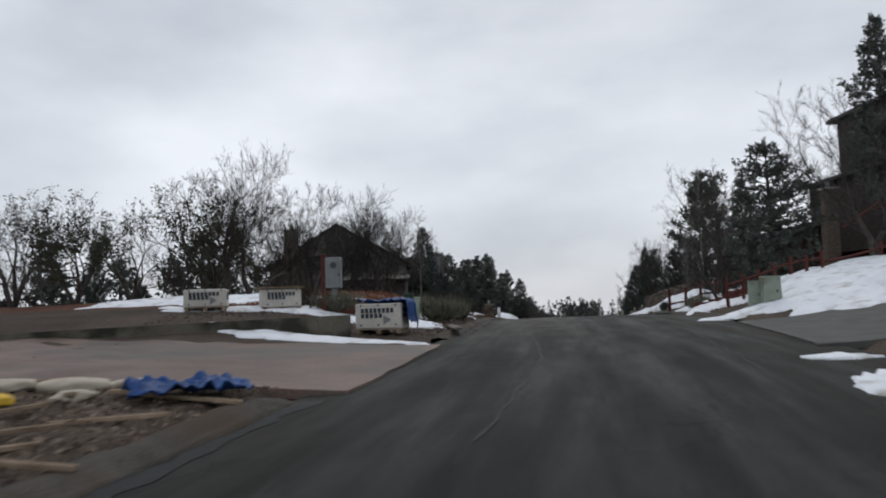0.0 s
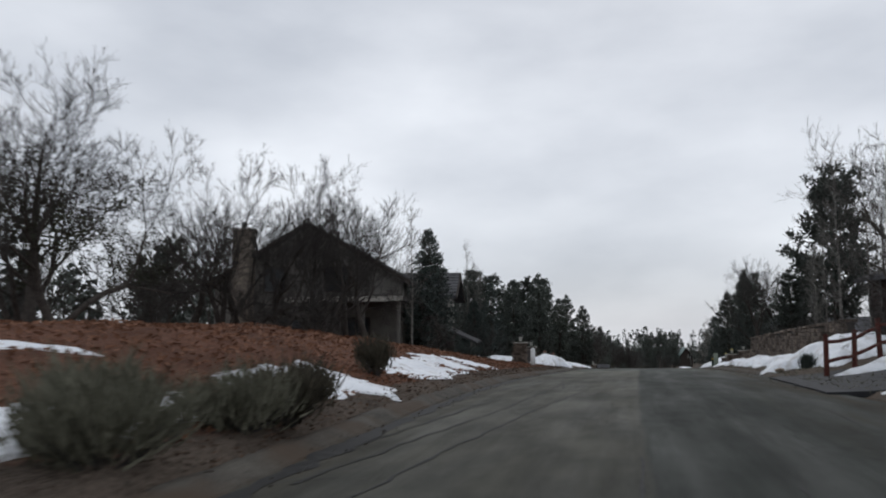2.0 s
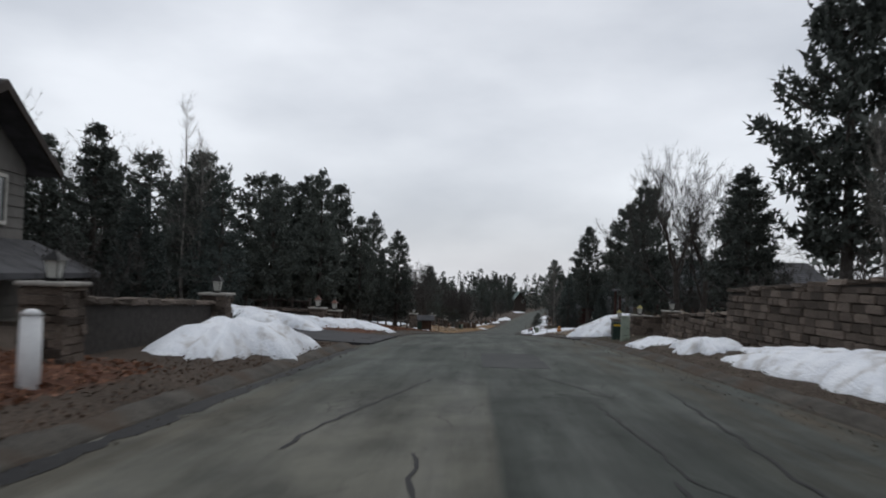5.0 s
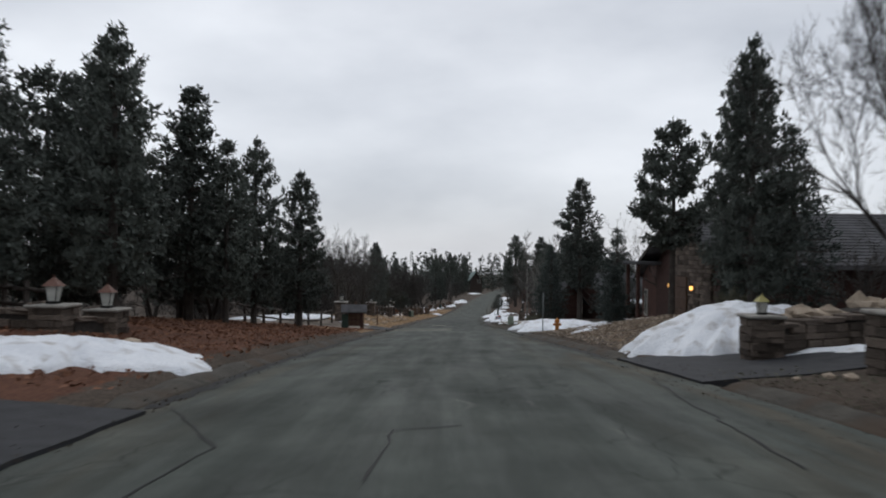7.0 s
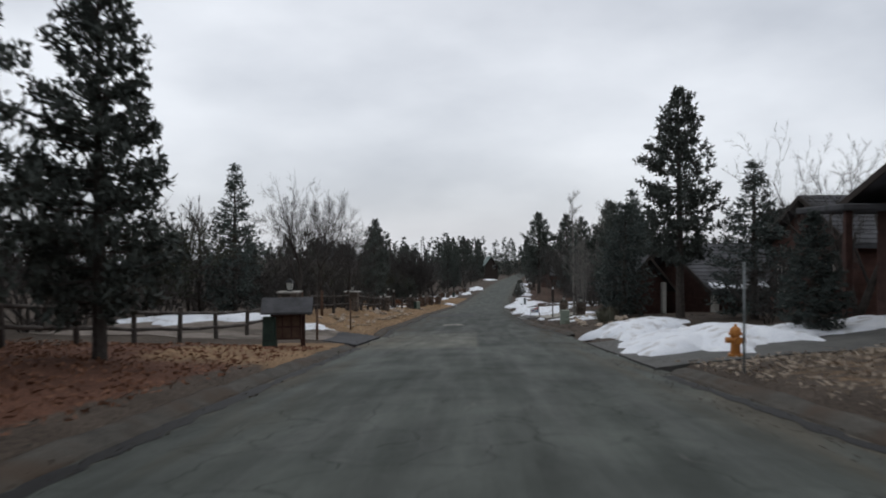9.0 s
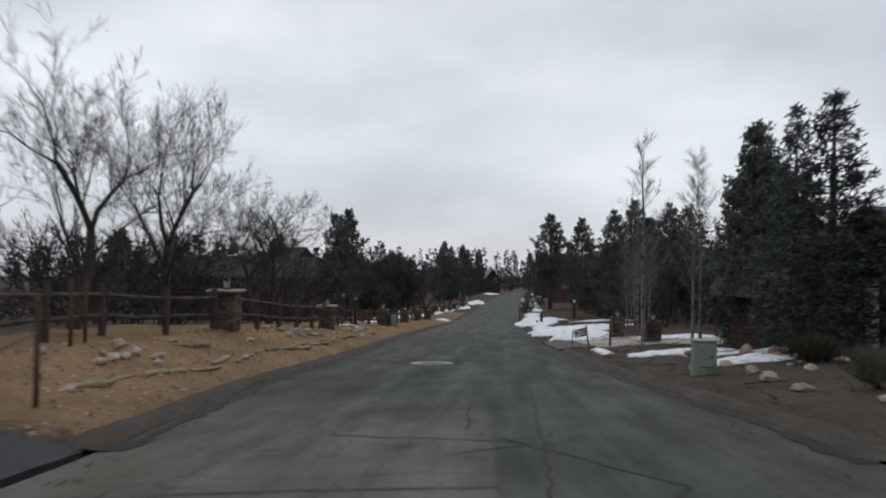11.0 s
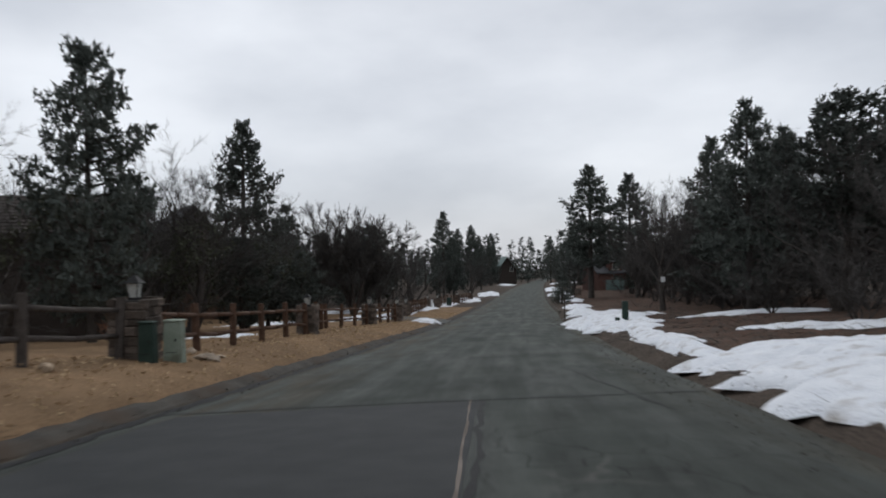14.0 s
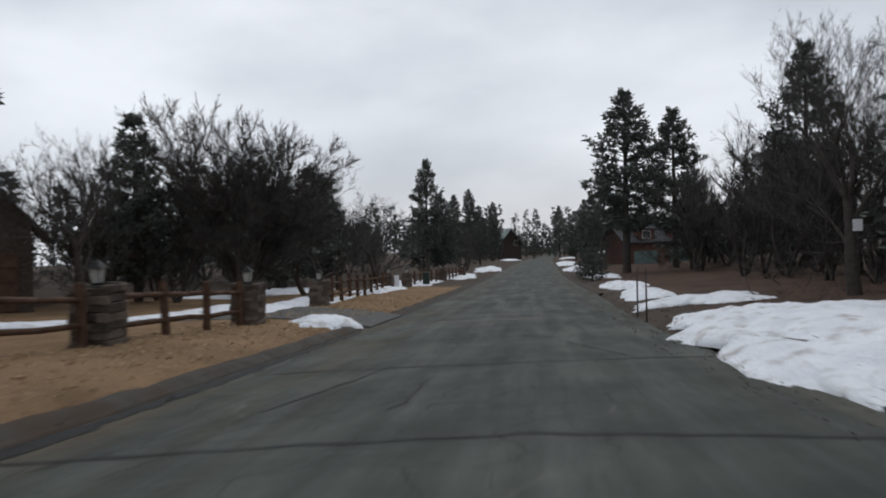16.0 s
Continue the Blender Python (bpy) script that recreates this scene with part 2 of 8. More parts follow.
# rise of the ground over the road at those distances from its edge
LEFT_Y = [-60, 6, 8.8, 10, 16, 18.5, 22, 26, 31, 36, 42, 48, 55, 61, 66, 69, 76, 80, 88, 100, 109, 114, 120, 123, 136, 160, 176, 188, 200, 230, 300, 700]
LEFT_H = {
    0: [0, 0, 0, 0, 0, 0, 0, 0, 0, 0, 0, 0, 0, 0, 0, 0, 0, 0, 0, 0, 0, 0, 0, 0, 0, 0, 0, 0, 0, 0, 0, 0],
    0.45: [.1, .12, .1, .01, .01, .08, .12, .14, .14, .14, .14, .13, .12, .12, .1, .02, .02, .13, .14, .13, .13, .03, .03, .12, .13, .13, .13, .12, .1, .1, .1, .1],
    1.5: [0.2, 0.2, 0.15, 0.04, 0.05, 0.1, 0.25, 0.3, 0.35, 0.35, 0.35, 0.35, 0.3, 0.25, 0.2, 0.05, 0.05, 0.25, 0.3, 0.25, 0.2, 0.05, 0.05, 0.3, 0.5, 0.42, 0.38, 0.25, 0.2, 0.1, 0.1, 0.1],
    3: [0.3, 0.3, 0.2, 0.07, 0.1, 0.3, 0.45, 0.6, 0.85, 0.85, 0.8, 0.7, 0.45, 0.35, 0.3, 0.12, 0.12, 0.38, 0.5, 0.4, 0.3, 0.1, 0.1, 0.6, 0.95, 0.6, 0.45, 0.32, 0.3, 0.2, 0.2, 0.2],
    5: [0.4, 0.35, 0.25, 0.12, 0.2, 0.6, 0.65, 0.9, 1.3, 1.4, 1.25, 1.05, 0.7, 0.5, 0.4, 0.25, 0.25, 0.5, 0.75, 0.6, 0.4, 0.2, 0.2, 0.75, 1.05, 0.65, 0.48, 0.32, 0.3, 0.25, 0.3, 0.3],
    8: [0.4, 0.35, 0.25, 0.15, 0.25, 0.72, 0.8, 1, 1.45, 1.5, 1.45, 1.35, 1.1, 0.8, 0.6, 0.45, 0.45, 0.6, 0.9, 0.8, 0.5, 0.35, 0.3, 0.75, 1.05, 0.68, 0.48, 0.3, 0.25, 0.25, 0.3, 0.3],
    14: [.3, .3, .25, .25, .3, .8, .9, 1.0, 1.3, 1.4, 1.5, 1.6, 1.5, 1.3, 1.0, .9, .8, .8, .9, .9, .6, .5, .5, .5, .7, .6, .4, .3, .2, .3, .4, .4],
    25: [-.5, -.3, 0, 0, 0, .5, .6, .7, 1, 1.3, 1.6, 1.9, 1.9, 1.7, 1.4, 1.2, 1, 1, 1, 1, .8, .8, .8, .8, .8, .7, .6, .6, .6, .7, .8, .8],
    60: [-3, -3, -3, -3, -3, -2, -1, 0, .5, 1, 1.5, 2, 2, 2, 2, 2, 1.5, 1.5, 1.5, 1.5, 1.5, 1.5, 1.5, 1.5, 1.5, 1.5, 1.5, 1.5, 1.5, 1.5, 1.5, 1.5],
}
RIGHT_Y = [-60, 4, 10, 14, 20.5, 22, 27, 32, 33.5, 41, 43, 50, 60, 68, 73, 77, 79, 84, 86, 92, 100, 103, 112, 118, 121, 130, 140, 143, 149, 151, 170, 190, 220, 300, 700]
RIGHT_H = {
    0: [0] * 35,
    0.45: [.05, .05, .04, .02, .03, .1, .12, .1, .03, .03, .1, .12, .12, .12, .12, .1, .02, .02, .1, .14, .13, .06, .04, .04, .1, .12, .1, .02, .02, .06, .08, .08, .08, .08, .08],
    1.5: [.1, .1, .08, .06, .1, .3, .35, .3, .1, .1, .3, .35, .35, .3, .25, .2, .06, .06, .25, .35, .3, .12, .1, .1, .2, .22, .15, .06, .06, .1, .15, .12, .12, .1, .1],
    3: [.15, .2, .2, .2, .3, .7, .85, .8, .3, .3, .6, .55, .5, .4, .3, .3, .15, .15, .45, .65, .5, .2, .15, .2, .4, .4, .2, .1, .1, .15, .25, .2, .2, .2, .2],
    5: [.3, .5, .5, .5, .7, 1.1, 1.25, 1.25, .8, .7, .9, .8, .7, .5, .4, .4, .3, .3, .7, .9, .75, .35, .3, .35, .5, .5, .25, .15, .15, .2, .35, .3, .3, .3, .3],
    8: [.6, 1.0, 1.1, 1.2, 1.4, 1.8, 1.9, 1.8, 1.5, 1.4, 1.6, 1.6, 1.4, 1.0, .8, .7, .6, .6, .9, 1.1, .95, .6, .5, .5, .6, .6, .3, .2, .2, .25, .4, .4, .4, .3, .3],
    14: [1.5, 2.2, 2.4, 2.6, 2.8, 3, 3, 2.8, 2.6, 2.5, 2.2, 2.0, 1.8, 1.6, 1.4, 1.2, 1.1, 1.0, 1.1, 1.2, 1.1, .9, .8, .7, .7, .7, .5, .4, .4, .4, .5, .5, .5, .4, .4],
    25: [3, 4.5, 4.8, 5, 5, 5, 4.6, 4.2, 4, 3.6, 3.2, 2.8, 2.4, 2.2, 2, 1.8, 1.7, 1.6, 1.5, 1.5, 1.4, 1.2, 1, .9, .9, .9, .8, .8, .8, .8, .8, .8, .8, .8, .8],
    60: [6, 9, 9, 9, 9, 9, 8, 7, 7, 6, 5, 4, 3.5, 3, 3, 3, 3, 3, 3, 3, 3, 2, 2, 2, 2, 2, 2, 2, 2, 2, 2, 2, 2, 2, 2],
}


def rise(y, d):
    """Height of the ground over the road beside it, d metres to the right of the line."""
    if d < 0:
        off, ys, hs = left_edge(y) - d, LEFT_Y, LEFT_H
    else:
        off, ys, hs = d - right_edge(y), RIGHT_Y, RIGHT_H
    if off <= 0:
        return 0.0
    row = [np.interp(y, ys, hs[f]) for f in FAR]
    h = float(np.interp(off, FAR, row))
    if off > 0.6:
        k = min(1.0, (off - 0.6) / 3)
        h += k * (0.1 * noise.noise((px(y) * 0.3 + d * 0.45, y * 0.45, 3.1)) + 0.05 * noise.noise((d * 1.5, y * 1.5, 7.7)))
    return h


def at(y, d, up=0.0):
    return Vector((px(y) + d, y, rz(y) + rise(y, d) + up))


# ---- mesh helpers ----
def mesh_object(name, verts, faces, material, smooth=False, parent=None, label=""):
    me = bpy.data.meshes.new(name)
    me.from_pydata([tuple(v) for v in verts], [], faces)
    me.materials.append(material)
    if smooth:
        me.polygons.foreach_set("use_smooth", [True] * len(me.polygons))
    ob = new(name, me)
    if parent:
        ob.parent = parent
    if label:
        ob["label"] = label
    return ob


def part(name, bm, material, parent, label="", smooth=False):
    """Links a bmesh as one mesh object under a thing or a part."""
    me = bpy.data.meshes.new(name)
    bm.to_mesh(me)
    bm.free()
    me.materials.append(material)
    if smooth:
        me.polygons.foreach_set("use_smooth", [True] * len(me.polygons))
    ob = new(name, me)
    ob.parent = parent
    if label:
        ob["label"] = label
    return ob


def shared(name, me, parent, m):
    ob = new(name, me)
    ob.parent = parent
    ob.matrix_basis = m
    return ob


def thing(name, m, label, category, group="", kind=""):
    ob = new(name)
    ob.empty_display_size = 0.2
    ob.matrix_basis = m
    return tagged(ob, label, category, group, kind)


def block(bm, x0, x1, y0, y1, z0, z1, bevel=0.0):
    made = bmesh.ops.create_cube(bm, size=1, matrix=Matrix.Translation(((x0 + x1) / 2, (y0 + y1) / 2, (z0 + z1) / 2)) @ Matrix.Diagonal((x1 - x0, y1 - y0, z1 - z0, 1)))
    if bevel:
        edges = {e for v in made["verts"] for e in v.link_edges}
        bmesh.ops.bevel(bm, geom=list(edges), offset=bevel, segments=1, affect="EDGES")
    return bm


def box(name, parent, material, x0, x1, y0, y1, z0, z1, bevel=0.0, label=""):
    return part(name, block(bmesh.new(), x0, x1, y0, y1, z0, z1, bevel), material, parent, label)


def rod(bm, p0, p1, r0, r1=None, sides=7):
    p0, p1 = Vector(p0), Vector(p1)
    m = Matrix.Translation((p0 + p1) / 2) @ (p1 - p0).to_track_quat("Z", "Y").to_matrix().to_4x4()
    bmesh.ops.create_cone(bm, cap_ends=True, segments=sides, radius1=r0, radius2=r0 if r1 is None else r1, depth=(p1 - p0).length, matrix=m)
    return bm


def rock_mesh(name, seed, material, flat=0.7):
    bm = bmesh.new()
    bmesh.ops.create_icosphere(bm, subdivisions=1, radius=0.5)
    rnd = random.Random(seed)
    for v in bm.verts:
        v.co = Vector((v.co.x * (1 + rnd.uniform(-.25, .25)), v.co.y * (1 + rnd.uniform(-.25, .25)), v.co.z * flat * (1 + rnd.uniform(-.25, .25))))
    me = bpy.data.meshes.new(name)
    bm.to_mesh(me)
    bm.free()
    me.materials.append(material)
    return me


def heading(y):
    """The turn of the road at y, in degrees, for pose()."""
    return -math.degrees(math.atan((px(y + 2) - px(y - 2)) / 4))


# ---- ground: one sheet to the horizon ----
def ground_material():
    m = bpy.data.materials.new("ground_cover")
    m.use_nodes = True
    n, l = m.node_tree.nodes, m.node_tree.links
    p = n["Principled BSDF"]
    co = n.new("ShaderNodeTexCoord")
    at_ = n.new("ShaderNodeAttribute")
    at_.attribute_name = "cover"
    sep = n.new("ShaderNodeSeparateColor")
    l.new(at_.outputs["Color"], sep.inputs[0])

    def tex(scale, detail=4):
        t = n.new("ShaderNodeTexNoise")
        t.inputs["Scale"].default_value, t.inputs["Detail"].default_value, t.inputs["Roughness"].default_value = scale, detail, 0.6
        l.new(co.outputs["Object"], t.inputs["Vector"])
        return t.outputs[0]

    def ramp(src, lo, hi, a, b):
        r = n.new("ShaderNodeValToRGB")
        r.color_ramp.elements[0].position, r.color_ramp.elements[0].color = lo, (*a, 1)
        r.color_ramp.elements[1].position, r.color_ramp.elements[1].color = hi, (*b, 1)
        l.new(src, r.inputs[0])
        return r.outputs[0]
    big, mid, small = tex(0.5), tex(4.0, 5), tex(26.0, 5)
    dirt = ramp(small, 0.32, 0.68, (0.032, 0.025, 0.02), (0.125, 0.099, 0.079))
    leaf = ramp(small, 0.34, 0.66, (0.042, 0.02, 0.014), (0.165, 0.08, 0.052))
    sand = ramp(small, 0.3, 0.7, (0.13, 0.08, 0.044), (0.31, 0.205, 0.12))
    duff = ramp(small, 0.3, 0.7, (0.03, 0.023, 0.018), (0.095, 0.074, 0.058))

    def edge(channel, wobble):
        s = n.new("ShaderNodeMath")
        s.operation = "MULTIPLY_ADD"
        s.inputs[1].default_value, s.inputs[2].default_value = wobble, -wobble / 2
        l.new(mid, s.inputs[0])
        a = n.new("ShaderNodeMath")
        a.operation = "ADD"
        l.new(sep.outputs[channel], a.inputs[0]), l.new(s.outputs[0], a.inputs[1])
        r = n.new("ShaderNodeMapRange")
        r.inputs["From Min"].default_value, r.inputs["From Max"].default_value = 0.38, 0.62
        l.new(a.outputs[0], r.inputs["Value"])
        return r.outputs[0]

    def over(base, top, f):
        x = n.new("ShaderNodeMix")
        x.data_type = "RGBA"
        l.new(f, x.inputs["Factor"]), l.new(base, x.inputs["A"]), l.new(top, x.inputs["B"])
        return x.outputs["Result"]
    col = over(over(over(dirt, duff, edge(2, 0.9)), leaf, edge(0, 0.9)), sand, edge(1, 0.7))
    tone = n.new("ShaderNodeMapRange")
    tone.inputs["From Min"].default_value, tone.inputs["From Max"].default_value, tone.inputs["To Min"].default_value, tone.inputs["To Max"].default_value = 0.3, 0.7, 0.72, 1.25
    l.new(big, tone.inputs["Value"])
    hs = n.new("ShaderNodeHueSaturation")
    l.new(col, hs.inputs["Color"]), l.new(tone.outputs[0], hs.inputs["Value"])
    l.new(hs.outputs[0], p.inputs["Base Color"])
    p.inputs["Roughness"].default_value = 0.95
    p.inputs["Specular IOR Level"].default_value = 0.1
    bp = n.new("ShaderNodeBump")
    bp.inputs["Strength"].default_value, bp.inputs["Distance"].default_value = 0.7, 0.05
    l.new(small, bp.inputs["Height"]), l.new(bp.outputs[0], p.inputs["Normal"])
    return m


def cover(y, d):
    """Weights of leaf litter, sand and forest floor."""
    leaf = sand = duff = 0.0
    if d < 0:
        off = left_edge(y) - d
        if 22 < y < 60:
            leaf = min(1, max(0, (off - 0.6) / 0.8)) * min(1, (y - 22) / 3) * min(1, (60 - y) / 4) * max(0, min(1, (34 - off) / 14))
        if 77 < y < 113:
            leaf = max(leaf, min(1, max(0, (off - 0.7) / 0.5)) * min(1, (113 - y) / 5) * max(0, 1 - off / 30))
        if 121 < y < 240:
            sand = min(1, (y - 120) / 3) * max(0, min(1, (lerp(y, [120, 160, 172, 186, 214, 240], [6.0, 5.5, 13, 22, 18, 6]) - off) / 2 + 0.5)) * min(1, (240 - y) / 20)
        if 103 < y < 115:
            sand = min(1, (y - 103) / 4) * max(0, min(1, (3.5 - off) / 2 + 0.5))
        duff = min(1, max(0, (off - 6) / 4))
    else:
        off = d - right_edge(y)
        duff = min(1, max(0, (off - 2.5) / 2))
        if 86 < y < 104:
            sand = 0.42 * min(1, off / 1.0) * min(1, (y - 85) / 3) * min(1, (104 - y) / 3) * max(0, min(1, (16 - off) / 6))
        if y > 150:
            leaf = 0.45 * min(1, max(0, off - 0.8)) * min(1, (y - 150) / 15) * max(0, min(1, (36 - off) / 14))
    return leaf, sand, duff


def build_ground():
    ys = [-2500, -1200, -500, -200, -100, -60] + list(np.arange(-45, -10, 4.0)) + list(np.arange(-10, 225, 0.8)) + list(np.arange(225, 330, 3.0)) + list(np.arange(330, 720, 20.0)) + [900, 1400, 2500, 4000]
    offs = [0.36, 0.6, 0.9, 1.2, 1.5, 1.9, 2.3, 2.7, 3.1, 3.6, 4.1, 4.7, 5.3, 6, 6.8, 7.7, 8.7, 10, 11.5, 13.5, 16, 19, 23, 28, 35, 45, 60, 90, 160, 350, 900, 2500]
    verts, faces, cols = [], [], []
    for y in ys:
        le, re = left_edge(y), right_edge(y)
        ds = [le - o for o in reversed(offs)] + [le + 0.1, 0.0, re - 0.1] + [re + o for o in offs]
        for d in ds:
            inside = le <= d <= re
            off = 0 if inside else (le - d if d < le else d - re)
            z = rz(y) + (-0.25 if inside else rise(y, d)) - (0.1 if 0 < off < 0.4 else 0)
            if off > 60:
                z -= (off - 60) * 0.01
            verts.append((px(y) + d, y, z))
            cols.append((*cover(y, d), 1))
    w = 2 * len(offs) + 3
    for i in range(len(ys) - 1):
        for j in range(w - 1):
            a = i * w + j
            faces.append((a, a + 1, a + w + 1, a + w))
    ob = mesh_object("ground", verts, faces, ground_material(), smooth=True)
    layer = ob.data.color_attributes.new("cover", "FLOAT_COLOR", "POINT")
    layer.data.foreach_set("color", np.array(cols, np.float32).ravel())
    return tagged(ob, "winter ground of brown dirt, leaf litter and tan sand", "ground", kind="structure")


def road_material():
    m = bpy.data.materials.new("worn_asphalt")
    m.use_nodes = True
    n, l = m.node_tree.nodes, m.node_tree.links
    p = n["Principled BSDF"]
    uv = n.new("ShaderNodeUVMap")
    uv.uv_map = "lane"

    def tex(scale, detail, stretch=(1, 1, 1)):
        mp_ = n.new("ShaderNodeMapping")
        mp_.inputs["Scale"].default_value = stretch
        l.new(uv.outputs[0], mp_.inputs[0])
        t = n.new("ShaderNodeTexNoise")
        t.inputs["Scale"].default_value, t.inputs["Detail"].default_value, t.inputs["Roughness"].default_value = scale, detail, 0.6
        l.new(mp_.outputs[0], t.inputs["Vector"])
        return t.outputs[0]

    def rng(src, lo, hi, a, b):
        r = n.new("ShaderNodeMapRange")
        for k, v in zip(("From Min", "From Max", "To Min", "To Max"), (lo, hi, a, b)):
            r.inputs[k].default_value = v
        l.new(src, r.inputs["Value"])
        return r.outputs[0]

    def times(a, b):
        x = n.new("ShaderNodeMath")
        x.operation = "MULTIPLY"
        l.new(a, x.inputs[0]), l.new(b, x.inputs[1])
        return x.outputs[0]
    grain, patch, streak, worn = tex(90, 3), tex(0.35, 4), tex(3.0, 6, (1.0, 0.025, 1)), tex(1.1, 8, (1, 0.55, 1))
    blot, silt = tex(2.4, 8, (1, 0.09, 1)), tex(1.5, 7, (1, 0.1, 1))
    base = n.new("ShaderNodeValToRGB")
    base.color_ramp.elements[0].position, base.color_ramp.elements[0].color = 0.35, (0.041, 0.0465, 0.0415, 1)
    base.color_ramp.elements[1].position, base.color_ramp.elements[1].color = 0.68, (0.066, 0.0725, 0.0645, 1)
    l.new(patch, base.inputs[0])
    sepx = n.new("ShaderNodeSeparateXYZ")
    l.new(uv.outputs[0], sepx.inputs[0])
    # paler left lane over the crest
    wob = n.new("ShaderNodeMath")
    wob.operation, wob.inputs[1].default_value = "MULTIPLY_ADD", 0.16
    l.new(worn, wob.inputs[0]), l.new(sepx.outputs[0], wob.inputs[2])
    west = rng(wob.outputs[0], 0.22, 0.3, 1.0, 0.0)
    lane_a = times(rng(sepx.outputs[1], 14, 24, 0, 1), rng(sepx.outputs[1], 54, 60, 1, 0))
    lane_b = times(rng(sepx.outputs[1], 111, 113, 0, 0.8), rng(sepx.outputs[1], 119, 126, 1, 0))
    both = n.new("ShaderNodeMath")
    both.operation = "ADD"
    l.new(lane_a, both.inputs[0]), l.new(lane_b, both.inputs[1])
    lane = times(west, both.outputs[0])
    lanemix = n.new("ShaderNodeMix")
    lanemix.data_type = "RGBA"
    lanemix.inputs["B"].default_value = (0.118, 0.115, 0.096, 1)
    lf = times(lane, rng(worn, 0.3, 0.6, 0.55, 0.95))
    l.new(lf, lanemix.inputs["Factor"]), l.new(base.outputs[0], lanemix.inputs["A"])
    # mud tracked in along the edges
    mud = n.new("ShaderNodeMix")
    mud.data_type = "RGBA"
    mud.inputs["B"].default_value = (0.08, 0.067, 0.05, 1)
    ab = n.new("ShaderNodeMath")
    ab.operation = "ABSOLUTE"
    l.new(sepx.outputs[0], ab.inputs[0])
    mf = times(rng(ab.outputs[0], 2.0, 4.1, 0.0, 0.9), rng(silt, 0.44, 0.6, 0.0, 1.0))
    l.new(mf, mud.inputs["Factor"]), l.new(lanemix.outputs["Result"], mud.inputs["A"])
    # webs of fine cracks in worn places
    warp = n.new("ShaderNodeTexNoise")
    warp.inputs["Scale"].default_value = 1.5
    l.new(uv.outputs[0], warp.inputs["Vector"])
    shifted = n.new("ShaderNodeMix")
    shifted.data_type, shifted.blend_type = "RGBA", "ADD"
    shifted.inputs["Factor"].default_value = 0.6
    l.new(uv.outputs[0], shifted.inputs["A"]), l.new(warp.outputs["Color"], shifted.inputs["B"])
    web = n.new("ShaderNodeTexVoronoi")
    web.feature = "DISTANCE_TO_EDGE"
    web.inputs["Scale"].default_value = 0.9
    l.new(shifted.outputs["Result"], web.inputs["Vector"])
    line = rng(web.outputs["Distance"], 0.005, 0.016, 0.58, 1.0)
    spread = rng(tex(0.22, 3), 0.43, 0.56, 0.0, 1.0)
    keep = n.new("ShaderNodeMix")
    keep.inputs["A"].default_value = 1.0
    l.new(spread, keep.inputs["Factor"]), l.new(line, keep.inputs["B"])
    # pale scuffed edges of older cracks
    old = n.new("ShaderNodeTexVoronoi")
    old.feature = "DISTANCE_TO_EDGE"
    old.inputs["Scale"].default_value = 0.42
    l.new(shifted.outputs["Result"], old.inputs["Vector"])
    chalk = times(rng(old.outputs["Distance"], 0.004, 0.012, 1.0, 0.0), rng(tex(0.5, 4), 0.54, 0.66, 0.0, 0.8))
    pale = n.new("ShaderNodeMix")
    pale.data_type = "RGBA"
    pale.inputs["B"].default_value = (0.1, 0.1, 0.09, 1)
    l.new(chalk, pale.inputs["Factor"]), l.new(mud.outputs["Result"], pale.inputs["A"])
    hs = n.new("ShaderNodeHueSaturation")
    # tone graded along the length: dark start, paler past y 64, dip from 126
    length_tone = times(times(rng(sepx.outputs[1], 8, 34, 0.4, 0.64), rng(sepx.outputs[1], 40, 64, 1.0, 1.95)), times(rng(sepx.outputs[1], 110, 126, 1.0, 0.78), rng(sepx.outputs[1], 160, 172, 1.0, 1.25)))
    tone = times(times(length_tone, keep.outputs["Result"]), times(rng(grain, 0.3, 0.7, 0.75, 1.25), times(times(rng(streak, 0.36, 0.64, 0.97, 1.04), rng(blot, 0.38, 0.62, 0.86, 1.15)), rng(worn, 0.35, 0.65, 0.82, 1.16))))
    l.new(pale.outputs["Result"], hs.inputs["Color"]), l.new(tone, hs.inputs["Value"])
    l.new(hs.outputs[0], p.inputs["Base Color"])
    l.new(rng(silt, 0.36, 0.6, 0.66, 0.9), p.inputs["Roughness"])
    p.inputs["Specular IOR Level"].default_value = 0.1
    bp = n.new("ShaderNodeBump")
    bp.inputs["Strength"].default_value, bp.inputs["Distance"].default_value = 0.35, 0.012
    l.new(grain, bp.inputs["Height"]), l.new(bp.outputs[0], p.inputs["Normal"])
    return m


